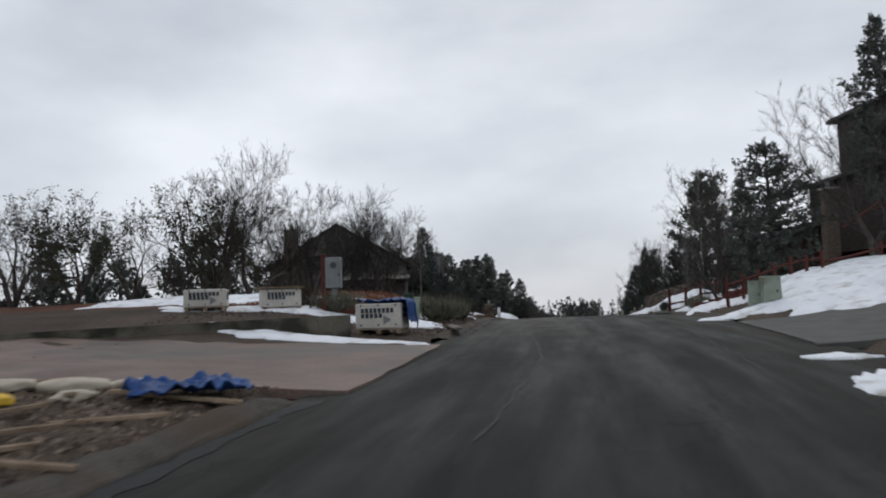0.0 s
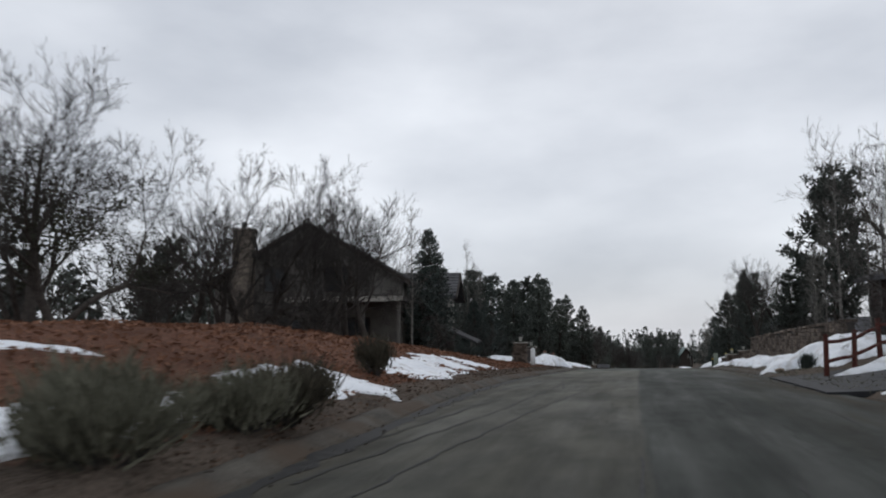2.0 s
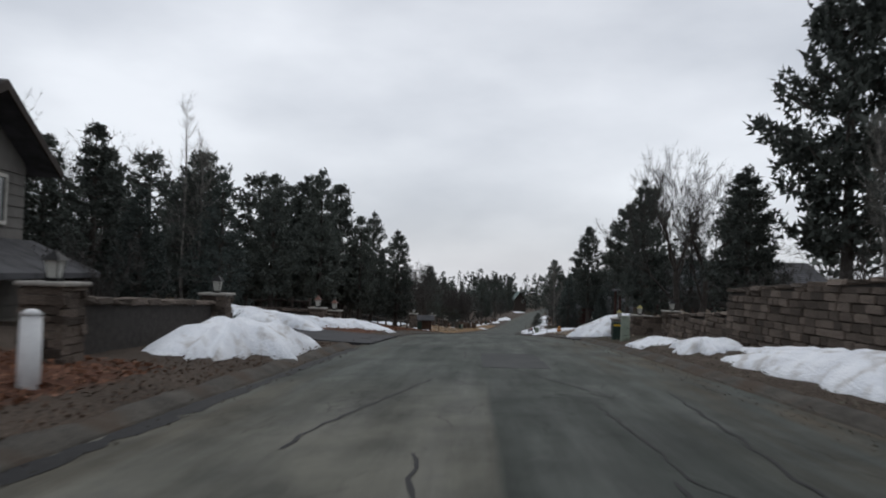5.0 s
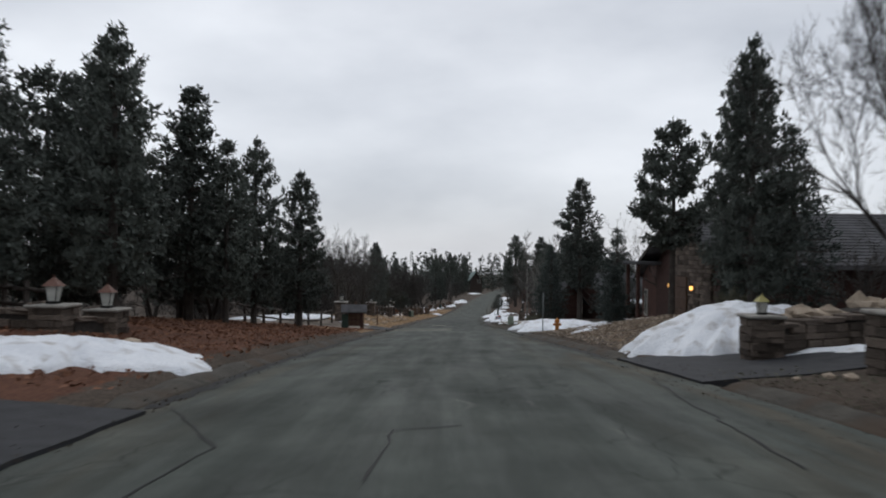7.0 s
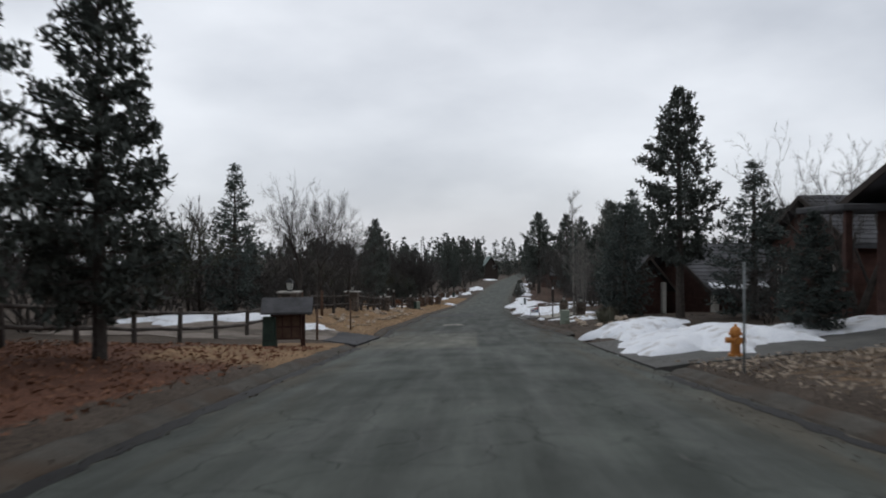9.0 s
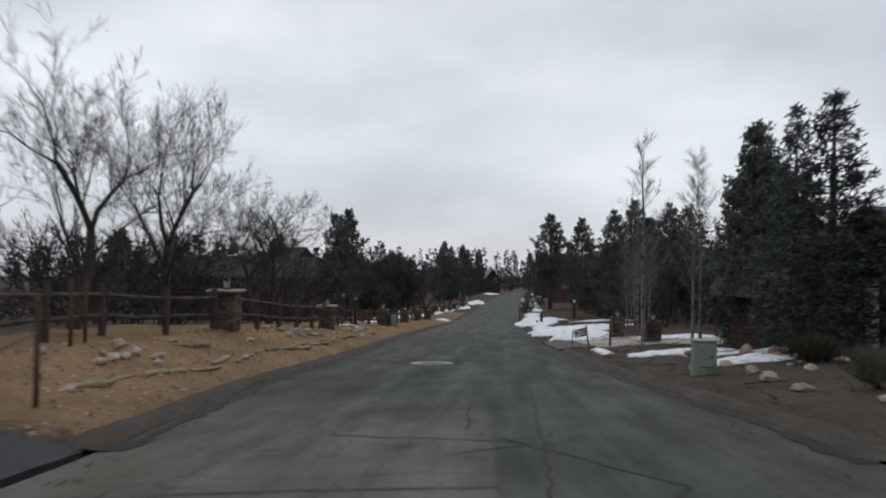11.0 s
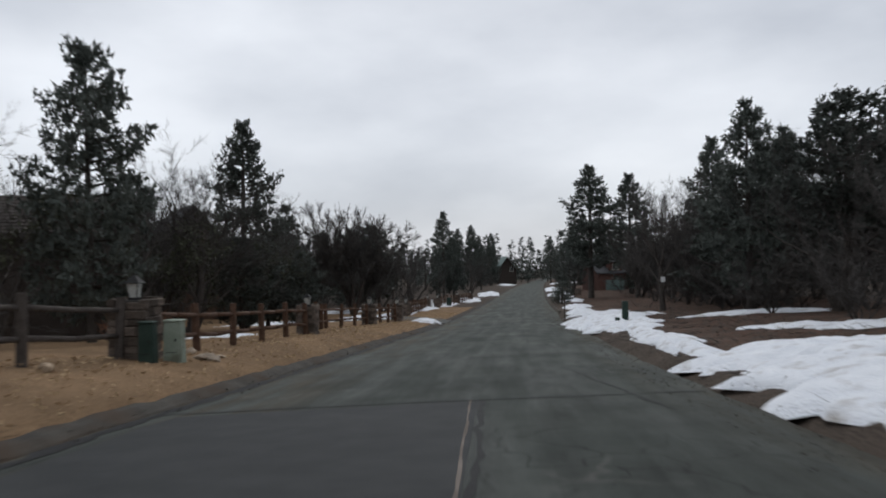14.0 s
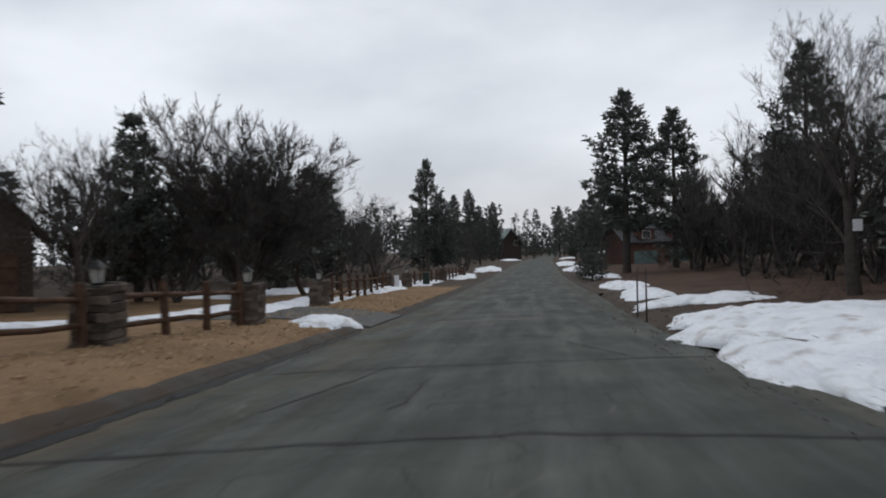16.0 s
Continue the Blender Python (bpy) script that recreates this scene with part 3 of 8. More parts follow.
def build_road():
    ys = list(np.arange(-60, 330, 1.0)) + list(np.arange(330, 720, 10.0))
    ts = np.linspace(0, 1, 17)
    verts, faces, uvs = [], [], []
    for y in ys:
        le, re = left_edge(y), right_edge(y)
        for t in ts:
            ragged = 0.12 * noise.noise((y * 0.8, t * 9, 1)) if t in (0, 1) else 0
            d = le + (re - le) * t + ragged
            crown = 0.03 - 0.12 * (t - 0.5) ** 2 + 0.015 * noise.noise((d * 0.5, y * 0.35, 5))
            verts.append((px(y) + d, y, rz(y) + crown - 0.02))
            uvs.append((d, y))
    w = len(ts)
    for i in range(len(ys) - 1):
        for j in range(w - 1):
            a = i * w + j
            faces.append((a, a + 1, a + w + 1, a + w))
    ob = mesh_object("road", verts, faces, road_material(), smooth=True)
    lay = ob.data.uv_layers.new(name="lane")
    idx = np.empty(len(ob.data.loops), np.int32)
    ob.data.loops.foreach_get("vertex_index", idx)
    lay.data.foreach_set("uv", np.array(uvs, np.float32)[idx].ravel())
    return tagged(ob, "worn dark grey asphalt residential road with muddy edges", "road", kind="structure")


def road_top(y, d):
    le, re = left_edge(y), right_edge(y)
    t = (d - le) / (re - le)
    if 0 <= t <= 1:
        return rz(y) + 0.01 - 0.12 * (t - 0.5) ** 2 + 0.015 * noise.noise((d * 0.5, y * 0.35, 5))
    return rz(y) + rise(y, d)


def kerb(side, y0, y1):
    """A rolled concrete kerb along one edge of the road."""
    prof = [(-0.1, -0.1), (-0.06, 0.005), (0.0, 0.012), (0.05, 0.045), (0.12, 0.085), (0.2, 0.1), (0.3, 0.1), (0.34, -0.15)]
    ys = np.arange(y0, y1 + 0.01, 0.5)
    verts, faces = [], []
    for y in ys:
        e = left_edge(y) if side < 0 else right_edge(y)
        taper = min(1, (y - y0 + 0.05) / 0.5, (y1 - y + 0.05) / 0.5)
        joint = -0.02 if abs((y / 3) % 1) < 0.1 else 0
        for o, h in prof:
            chip = 0.026 * noise.noise((y * 2.3, o * 8, side * 4.0)) + 0.02 * noise.noise((y * 0.6, o * 3, side * 9.0))
            verts.append((px(y) + e + side * (o + chip), y, rz(y) + (h * taper if h > 0 else h) + chip + joint * (h > 0.05)))
    w = len(prof)
    for i in range(len(ys) - 1):
        for j in range(w - 1):
            a = i * w + j
            faces.append((a, a + 1, a + w + 1, a + w) if side > 0 else (a, a + w, a + w + 1, a + 1))
    ob = mesh_object("kerb", verts, faces, KERB, smooth=True)
    return tagged(ob, "chipped rolled concrete kerb along the road", "kerb", kind="structure")


def paving(name, corners, material, label, category="driveway", lift=0.025, on_road=False, n=14):
    """A paved piece that lies on the ground between four corners (y, d)."""
    verts, faces = [], []
    c = [Vector(q) for q in corners]
    for i in range(n + 1):
        for j in range(n + 1):
            u, v = i / n, j / n
            q = (c[0] * (1 - u) + c[1] * u) * (1 - v) + (c[3] * (1 - u) + c[2] * u) * v
            if i in (0, n) or j in (0, n):
                q = q + Vector((0.06 * noise.noise((q.x * 2, q.y * 2, 3)), 0.06 * noise.noise((q.x * 2, q.y * 2, 9))))
            y, d = q
            z = road_top(y, d) if on_road else rz(y) + rise(y, d)
            verts.append((px(y) + d, y, z + lift))
    k = n + 1
    for i in range(n):
        for j in range(n):
            a = i * k + j
            faces.append((a, a + 1, a + k + 1, a + k))
    b = len(verts)
    rim = [i for i in range(k)] + [i * k + n for i in range(1, k)] + [n * k + j for j in range(n - 1, -1, -1)] + [i * k for i in range(n - 1, 0, -1)]
    for r in rim:
        verts.append((verts[r][0], verts[r][1], verts[r][2] - 0.12))
    for i in range(len(rim)):
        faces.append((rim[i], rim[(i + 1) % len(rim)], b + (i + 1) % len(rim), b + i))
    me = mesh_object(name, verts, faces, material, smooth=False)
    return tagged(me, label, category, kind="structure")


def snow(y, d, ry, rd, h, seed, turn=0.0, rough=0.42, label="patch of old crusted snow lying on the ground"):
    """A drift with a ragged outline that thins out to nothing at its rim."""
    rings, spokes = 14, 72
    verts, faces = [], []
    ct, st = math.cos(turn), math.sin(turn)
    for i in range(rings + 1):
        r = i / rings
        for j in range(spokes):
            a = 2 * math.pi * j / spokes
            wob = 1 + rough * (noise.noise((math.cos(a) * 1.6 + seed, math.sin(a) * 1.6, seed * 0.7)) * 1.5 + 0.7 * noise.noise((math.cos(a) * 4.5 + seed, math.sin(a) * 4.5, 2)) + 0.5 * noise.noise((math.cos(a) * 11 + seed, math.sin(a) * 11, 4)))
            u, v = r * wob * math.cos(a) * ry, r * wob * math.sin(a) * rd
            yy, dd = y + u * ct - v * st, d + u * st + v * ct
            top = h * (1 - r**2.2) * (1 + 0.3 * noise.noise((yy * 1.3, dd * 1.3, seed))) + 0.05 * (1 - r) * noise.noise((yy * 4, dd * 4, seed))
            top -= r * r * (0.05 + 0.06 * h) * max(0, noise.noise((yy * 1.4, dd * 1.9, seed + 40)) + 0.6 * noise.noise((yy * 3.4, dd * 4.2, seed + 60))) * 1.5
            top += 0.025 * noise.noise((yy * 6, dd * 6, seed + 80)) * (1 - r * r)
            verts.append((px(yy) + dd, yy, road_top(yy, dd) + (max(top + 0.02, -0.05) if i < rings else -0.05)))
    for i in range(rings):
        for j in range(spokes):
            a, b = i * spokes + j, i * spokes + (j + 1) % spokes
            faces.append((a, a + spokes, b + spokes, b) if i else (a, a + spokes, b + spokes, b))
    ob = mesh_object("snow_drift", verts, faces, SNOW, smooth=True)
    return tagged(ob, label, "snow", group="snow drifts along the road", kind="stuff")


build_ground()
build_road()
for side, y0, y1 in ((-1, -40, 8.6), (-1, 17.6, 68.6), (-1, 77, 113.6), (-1, 120.6, 196.6), (-1, 202.6, 330), (1, 22, 32.8), (1, 42, 78.4), (1, 84.2, 103), (1, 119, 141.8), (1, 214, 330)):
    kerb(side, y0, y1)
paving("driveway", [(8.9, -2.9), (15.4, -2.9), (16.6, -12.4), (9.4, -12.4)], WETCONC, "wet brown concrete driveway running up to a low wall")
paving("driveway", [(12.6, 3.7), (20.4, 4.2), (20.0, 12), (13.2, 12)], OLDTAR, "grey asphalt driveway apron beside a snowy slope")
paving("driveway", [(33.6, 3.8), (41.6, 4.0), (42.5, 14), (34, 14)], TAR, "dark asphalt driveway between snow banks")
paving("driveway", [(69.4, -3.2), (76.6, -3.2), (79, -12), (71.5, -12)], TAR, "fresh black asphalt driveway apron with snow beside it")
paving("driveway", [(78.6, 4.2), (83.8, 4.1), (85.5, 13), (79, 13)], TAR, "fresh black asphalt driveway beside a stone planter")
paving("driveway", [(103.4, 3.6), (112.5, 3.7), (112.5, 13), (103.8, 13)], OLDTAR, "grey asphalt driveway with snow piled on it")
paving("driveway", [(114.2, -3.8), (120.4, -3.8), (121.4, -5.6), (116.6, -5.4)], TAR, "black asphalt driveway apron at the road edge")
paving("driveway", [(116.6, -5.42), (121.4, -5.62), (124.5, -16), (118, -16)], GRAVELDRIVE, "pale grey gravelly driveway behind a black apron")
paving("driveway", [(142.2, 3.1), (149.6, 3.1), (149.6, 4.6), (142.6, 5.0)], OLDTAR, "grey asphalt strip before a concrete drive")
paving("driveway", [(142.6, 5.0), (149.6, 4.6), (152, 14), (143.5, 14)], CONCRETE, "pale concrete driveway between stone pillars")
paving("driveway", [(197.0, -4.3), (202.2, -4.3), (206, -11.5), (198.6, -11.5)], OLDTAR, "grey asphalt driveway crossing the sandy verge")


# ---- trees ----
def tube_mesh(segs, sides_of):
    """Prisms round a list of (p0, p1, r0, r1)."""
    verts, faces, joints = [], [], {}
    for p0, p1, r0, r1 in segs:
        ax = (p1 - p0)
        if ax.length < 1e-5:
            continue
        ax = ax.normalized()
        side = ax.orthogonal()
        other = ax.cross(side)
        n = sides_of(r0)
        b = len(verts)
        for p, r in ((p0, r0), (p1, r1)):
            for k in range(n):
                a = 2 * math.pi * k / n
                verts.append(p + (side * math.cos(a) + other * math.sin(a)) * r)
        # share one corner with the piece that this one grows from
        first = joints.get(tuple(round(c, 4) for c in p0), b)
        joints.setdefault(tuple(round(c, 4) for c in p0), first)
        joints[tuple(round(c, 4) for c in p1)] = b + n
        ring = [first] + list(range(b + 1, b + n))
        for k in range(n):
            faces.append((ring[k], ring[(k + 1) % n], b + n + (k + 1) % n, b + n + k))
    return verts, faces


def blades(centres, dirs, lengths, widths, rng):
    """Pointed blades, one from each centre."""
    c, d = np.array(centres), np.array(dirs)
    d /= np.linalg.norm(d, axis=1, keepdims=True) + 1e-9
    s = np.cross(d, rng.normal(size=d.shape))
    s /= np.linalg.norm(s, axis=1, keepdims=True) + 1e-9
    lengths, widths = np.array(lengths)[:, None], np.array(widths)[:, None]
    v = np.empty((len(c) * 3, 3))
    v[0::3], v[1::3], v[2::3] = c + s * widths, c - s * widths, c + d * lengths
    i = np.arange(len(c)) * 3
    return v, np.stack([i, i + 1, i + 2], 1)


def from_arrays(name, v, f, material, parent):
    me = bpy.data.meshes.new(name)
    me.vertices.add(len(v))
    me.vertices.foreach_set("co", np.asarray(v, np.float32).ravel())
    me.loops.add(f.size)
    me.loops.foreach_set("vertex_index", f.astype(np.int32).ravel())
    me.polygons.add(len(f))
    me.polygons.foreach_set("loop_start", np.arange(len(f), dtype=np.int32) * f.shape[1])
    me.update(calc_edges=True)
    me.materials.append(material)
    ob = new(name, me)
    ob.parent = parent
    return ob


def conifer(seed, height, spread, start, droop, tuft, needle, material, ragged, levels, name, label, blade=18, cone=0.75, per=4.2, lift=0.45):
    """A conifer at the origin: a tapered trunk, limbs in whorls and a crown of rounded needle puffs."""
    rnd, rng = random.Random(seed), np.random.default_rng(seed)
    root = thing(name, Matrix(), label, "tree")
    segs = []
    lean = Vector((rnd.uniform(-.02, .02), rnd.uniform(-.02, .02), 1))
    base_r = height * 0.0125 + 0.03
    n = 9
    for i in range(n):
        a, b = i / n, (i + 1) / n
        segs.append((lean * height * a, lean * height * b, base_r * (1 - a) ** 0.8 + 0.012, base_r * (1 - b) ** 0.8 + 0.01))
    limbs, cs, ds, ls, ws = [], [], [], [], []

    def puff(c, out, size):
        """A ball of needles round c, fuller on its upper and outer side."""
        dv = rng.normal(size=(blade, 3))
        dv /= np.linalg.norm(dv, axis=1, keepdims=True)
        dv += np.array((out.x * 0.45, out.y * 0.45, 0.3))
        for q in dv:
            at_ = c + Vector(q) * size * rnd.uniform(.0, .62)
            turn_ = q * 0.9 + rng.normal(size=3) * 0.55
            cs.append(tuple(at_)), ds.append(turn_), ls.append(size * rnd.uniform(.42, .7)), ws.append(needle * size / tuft * rnd.uniform(.7, 1.2))
    for i in range(levels):
        t = (i + rnd.random()) / levels
        z = height * (start + (1 - start) * t)
        prof = (1 - t) ** cone * (0.5 + 0.5 * min(1, t * 4)) + 0.05
        a0 = rnd.uniform(0, 6.28)
        count = rnd.choice((4, 5, 5, 6))
        for k in range(count):
            if rnd.random() < ragged * 0.3:
                continue
            a = a0 + 6.28 * k / count + rnd.gauss(0, .25)
            lump = 1 + ragged * 1.2 * noise.noise((math.cos(a) * 0.9 + seed, math.sin(a) * 0.9, z / height * 7))
            ln = spread * prof * lump * rnd.uniform(1 - ragged * 0.7, 1 + ragged * 0.4)
            up = (lift * t - droop * (1 - t)) + rnd.uniform(-.1, .1)
            out = Vector((math.cos(a), math.sin(a), up))
            p0 = lean * z
            p1 = p0 + out * ln * 0.6
            p2 = p1 + Vector((out.x, out.y, up + 0.3)) * ln * 0.4
            r = 0.008 + ln * 0.012
            limbs += [(p0, p1, r, r * 0.7), (p1, p2, r * 0.7, 0.004)]
            m = max(2, round(ln * per))
            for q in range(m):
                u = 0.3 + 0.7 * (q + rnd.uniform(.4, 1)) / m
                c = p0.lerp(p1, u / 0.6) if u < 0.6 else p1.lerp(p2, (u - 0.6) / 0.4)
                side = (1.15 - abs(u - 0.65)) * ln * 0.26 * (0 if q == m - 1 else rnd.uniform(-1, 1))
                c = c + Vector((-out.y * side, out.x * side, rnd.gauss(0, .05) * (0.6 + ln * 0.4)))
                puff(c, out, tuft * rnd.uniform(.75, 1.2) * (0.8 + 0.2 * min(1, ln)))
    for k in range(4):
        puff(lean * height * (0.93 + 0.02 * k), Vector((0, 0, 1)), tuft * (0.85 - 0.1 * k))
    v, f = tube_mesh(segs + (limbs if blade > 5 else []), lambda r: 8 if r > 0.06 else 3)
    mesh_object("trunk", v, f, BARK, parent=root)
    v, f = blades(cs, ds, ls, ws, rng)
    from_arrays("crown", v, f, material, root)
    return root


def branching(p, d, ln, r, level, depth, rnd, spread, upright, crook, kids, bare, thick, thin):
    """One limb with its side shoots and forks, put into thick and thin as (p0, p1, r0, r1)."""
    steps = 4 if level == 0 else 3 if level < 3 else 2
    for i in range(steps):
        d = (d + Vector((rnd.gauss(0, crook), rnd.gauss(0, crook), rnd.gauss(0, crook) * 0.6 + upright * (0.25 if level else 0))) * 0.6).normalized()
        q = p + d * ln / steps
        r2 = r * (0.88 if level < 2 else 0.8)
        (thick if r > 0.028 else thin).append((p, q, r, r2))
        if level < depth and (level > 0 or i >= bare) and i < steps - 1 and rnd.random() < 0.85:
            a = rnd.uniform(0, 6.28)
            e = d.orthogonal().normalized()
            off = e * math.cos(a) + d.cross(e) * math.sin(a)
            branching(q, (d * 0.75 + off * spread * 0.9 + Vector((0, 0, upright * 0.4))).normalized(), ln * rnd.uniform(.5, .72), max(r2 * rnd.uniform(.4, .55), .0045), level + (1 if level < 2 else 2), depth, rnd, spread, upright, crook, kids, bare, thick, thin)
        p, r = q, r2
    if level >= depth:
        return
    n = kids if level < 2 else 2
    a0 = rnd.uniform(0, 6.28)
    for k in range(n):
        a = a0 + 6.28 * k / n + rnd.gauss(0, .35)
        e = d.orthogonal().normalized()
        off = e * math.cos(a) + d.cross(e) * math.sin(a)
        branching(p, (d + off * spread * rnd.uniform(.45, .85) + Vector((0, 0, upright * 0.2))).normalized(), ln * rnd.uniform(.6, .82), max(r * rnd.uniform(.58, .74), 0.0045), level + 1, depth, rnd, spread, upright, crook, kids, bare, thick, thin)


def finish_tree(root, rnd, rng, height, thick, thin, material, twigs, twig_w, sprays, twig_l):
    """Scales the limbs to the height and gives the thin ones their twigs."""
    top = max(s[1].z for s in thick + thin) + height * twig_l * 0.6
    k = height / top
    fix = lambda ss: [(p * k, q * k, a, b) for p, q, a, b in ss]
    v, f = tube_mesh(fix(thick), lambda r: 7 if r > 0.06 else 4)
    mesh_object("trunk", v, f, material if material is ASPEN else BARK, parent=root, smooth=True)
    stout = [q for q in fix(thin) if q[2] > 0.011]
    fine = [q for q in fix(thin) if q[2] <= 0.011]
    v, f = tube_mesh(stout, lambda r: 3)
    f = np.array(f, int).reshape(-1, 4)
    for p, q, a, b in fine:
        side = (q - p).cross(Vector(rng.normal(size=3))).normalized()
        v += [p + side * a, p - side * a, q - side * b, q + side * b]
    first = len(v) - 4 * len(fine)
    f = np.vstack([f, first + np.arange(4 * len(fine)).reshape(-1, 4)])
    f = np.vstack([f[:, (0, 1, 2)], f[:, (0, 2, 3)]])
    cs, ds, ls, ws, tips = [], [], [], [], []
    for p, q, a, b in fix(thin):
        if a < 0.024:
            ax = (q - p).normalized()
            tips.append(q)
            for _ in range(twigs):
                c = p.lerp(q, rnd.uniform(.2, 1))
                dv = (ax + Vector(rng.normal(size=3)) * 0.42 + Vector((0, 0, 0.22))).normalized()
                ln = height * twig_l * rnd.uniform(.5, 1.1)
                cs.append(tuple(c)), ds.append(tuple(dv)), ls.append(ln), ws.append(twig_w)
                for _ in range(sprays):
                    u = rnd.uniform(.15, .75)
                    cs.append(tuple(c + dv * ln * u)), ds.append(tuple(dv + Vector(rng.normal(size=3)) * 0.38 + Vector((0, 0, 0.15)))), ls.append(ln * (1 - u) * rnd.uniform(.7, 1.1)), ws.append(twig_w * .75)
    tv, tf = blades(cs, ds, ls, ws, rng)
    from_arrays("crown", np.vstack([np.array(v), tv]), np.vstack([f, tf + len(v)]), material, root)
    return tips


def bare_tree(seed, height, spread, trunks, material, name, label, depth=4, upright=0.3, kids=3, trunk_r=None, crook=0.22, leaves=0, leaf_material=None, twigs=2, twig_w=0.006, sprays=2, twig_l=0.07, bare=1):
    """A leafless tree at the origin: limbs that fork down to thin twigs."""
    rnd, rng = random.Random(seed), np.random.default_rng(seed)
    root = thing(name, Matrix(), label, "tree")
    thick, thin = [], []
    tr = trunk_r or height * 0.018 + 0.02
    for k in range(trunks):
        a = rnd.uniform(0, .8) + 6.28 * k / trunks
        d = Vector((math.cos(a) * spread * 0.5, math.sin(a) * spread * 0.5, 1)) if trunks > 1 else Vector((rnd.gauss(0, .08), rnd.gauss(0, .08), 1))
        branching(Vector((0, 0, -0.1)), d.normalized(), height * 0.36, tr * (1 if trunks == 1 else rnd.uniform(.55, .85)), 0, depth, rnd, spread, upright, crook, kids, bare, thick, thin)
    tips = finish_tree(root, rnd, rng, height, thick, thin, material, twigs, twig_w, sprays, twig_l)
    if leaves:
        cs, ds = [], []
        for p in rnd.sample(tips, min(len(tips), leaves)):
            for _ in range(9):
                cs.append(tuple(p + Vector(rng.normal(size=3) * 0.16))), ds.append(rng.normal(size=3))
        v, f = blades(cs, ds, rng.uniform(.12, .26, len(cs)), rng.uniform(.035, .08, len(cs)), rng)
        from_arrays("foliage", v, f, leaf_material or LEAF, root)
    return root


def aspen(seed, height, stems, label, reach=0.3, twigs=3, twig_w=0.006):
    """Slender pale stems that run to the top, with thin limbs rising from them."""
    rnd, rng = random.Random(seed), np.random.default_rng(seed)
    root = thing("aspen_tree", Matrix(), label, "tree")
    thick, thin = [], []
    for s in range(stems):
        a = rnd.uniform(0, 1) + 6.28 * s / stems
        p = Vector((math.cos(a), math.sin(a), 0)) * (0.35 if stems > 1 else 0) - Vector((0, 0, .1))
        d = Vector((math.cos(a) * .1, math.sin(a) * .1, 1)) if stems > 1 else Vector((rnd.gauss(0, .02), rnd.gauss(0, .02), 1))
        tall = height * (1 if s == 0 else rnd.uniform(.7, .95))
        n = 22
        r0 = 0.006 * tall + 0.006
        for i in range(n):
            t = i / n
            d = (d + Vector((rnd.gauss(0, .022), rnd.gauss(0, .022), .1))).normalized()
            q = p + d * tall / n
            ra, rb = r0 * (1 - t) ** 0.9 + .006, r0 * (1 - (i + 1) / n) ** 0.9 + .005
            (thick if ra > 0.02 else thin).append((p, q, ra, rb))
            if t > 0.2:
                for _ in range(rnd.choice((2, 2, 3, 3))):
                    b = rnd.uniform(0, 6.28)
                    ln = tall * reach * (1.12 - t) * rnd.uniform(.55, 1.15)
                    e = Vector((math.cos(b), math.sin(b), rnd.uniform(.45, 1.0))).normalized()
                    u, r = p.lerp(q, rnd.random()), min(ra * 0.36, .015)
                    for j in range(4):
                        e = (e + Vector((rnd.gauss(0, .12), rnd.gauss(0, .12), .18))).normalized()
                        w = u + e * ln / 4
                        thin.append((u, w, r, r * .72))
                        if j and rnd.random() < .6:
                            g = (e + Vector(rng.normal(size=3)) * .5).normalized()
                            thin.append((w, w + g * ln * .3, r * .6, .004))
                        u, r = w, max(r * .72, .004)
            p = q
    finish_tree(root, rnd, rng, height, thick, thin, ASPEN, twigs, twig_w, 2, 0.055)
    return root


def scaled(y, d, s, turn, up=0.0, squash=1.0):
    return Matrix.Translation(at(y, d, up)) @ Matrix.Rotation(turn, 4, "Z") @ Matrix.Diagonal((s * squash, s * squash, s, 1))


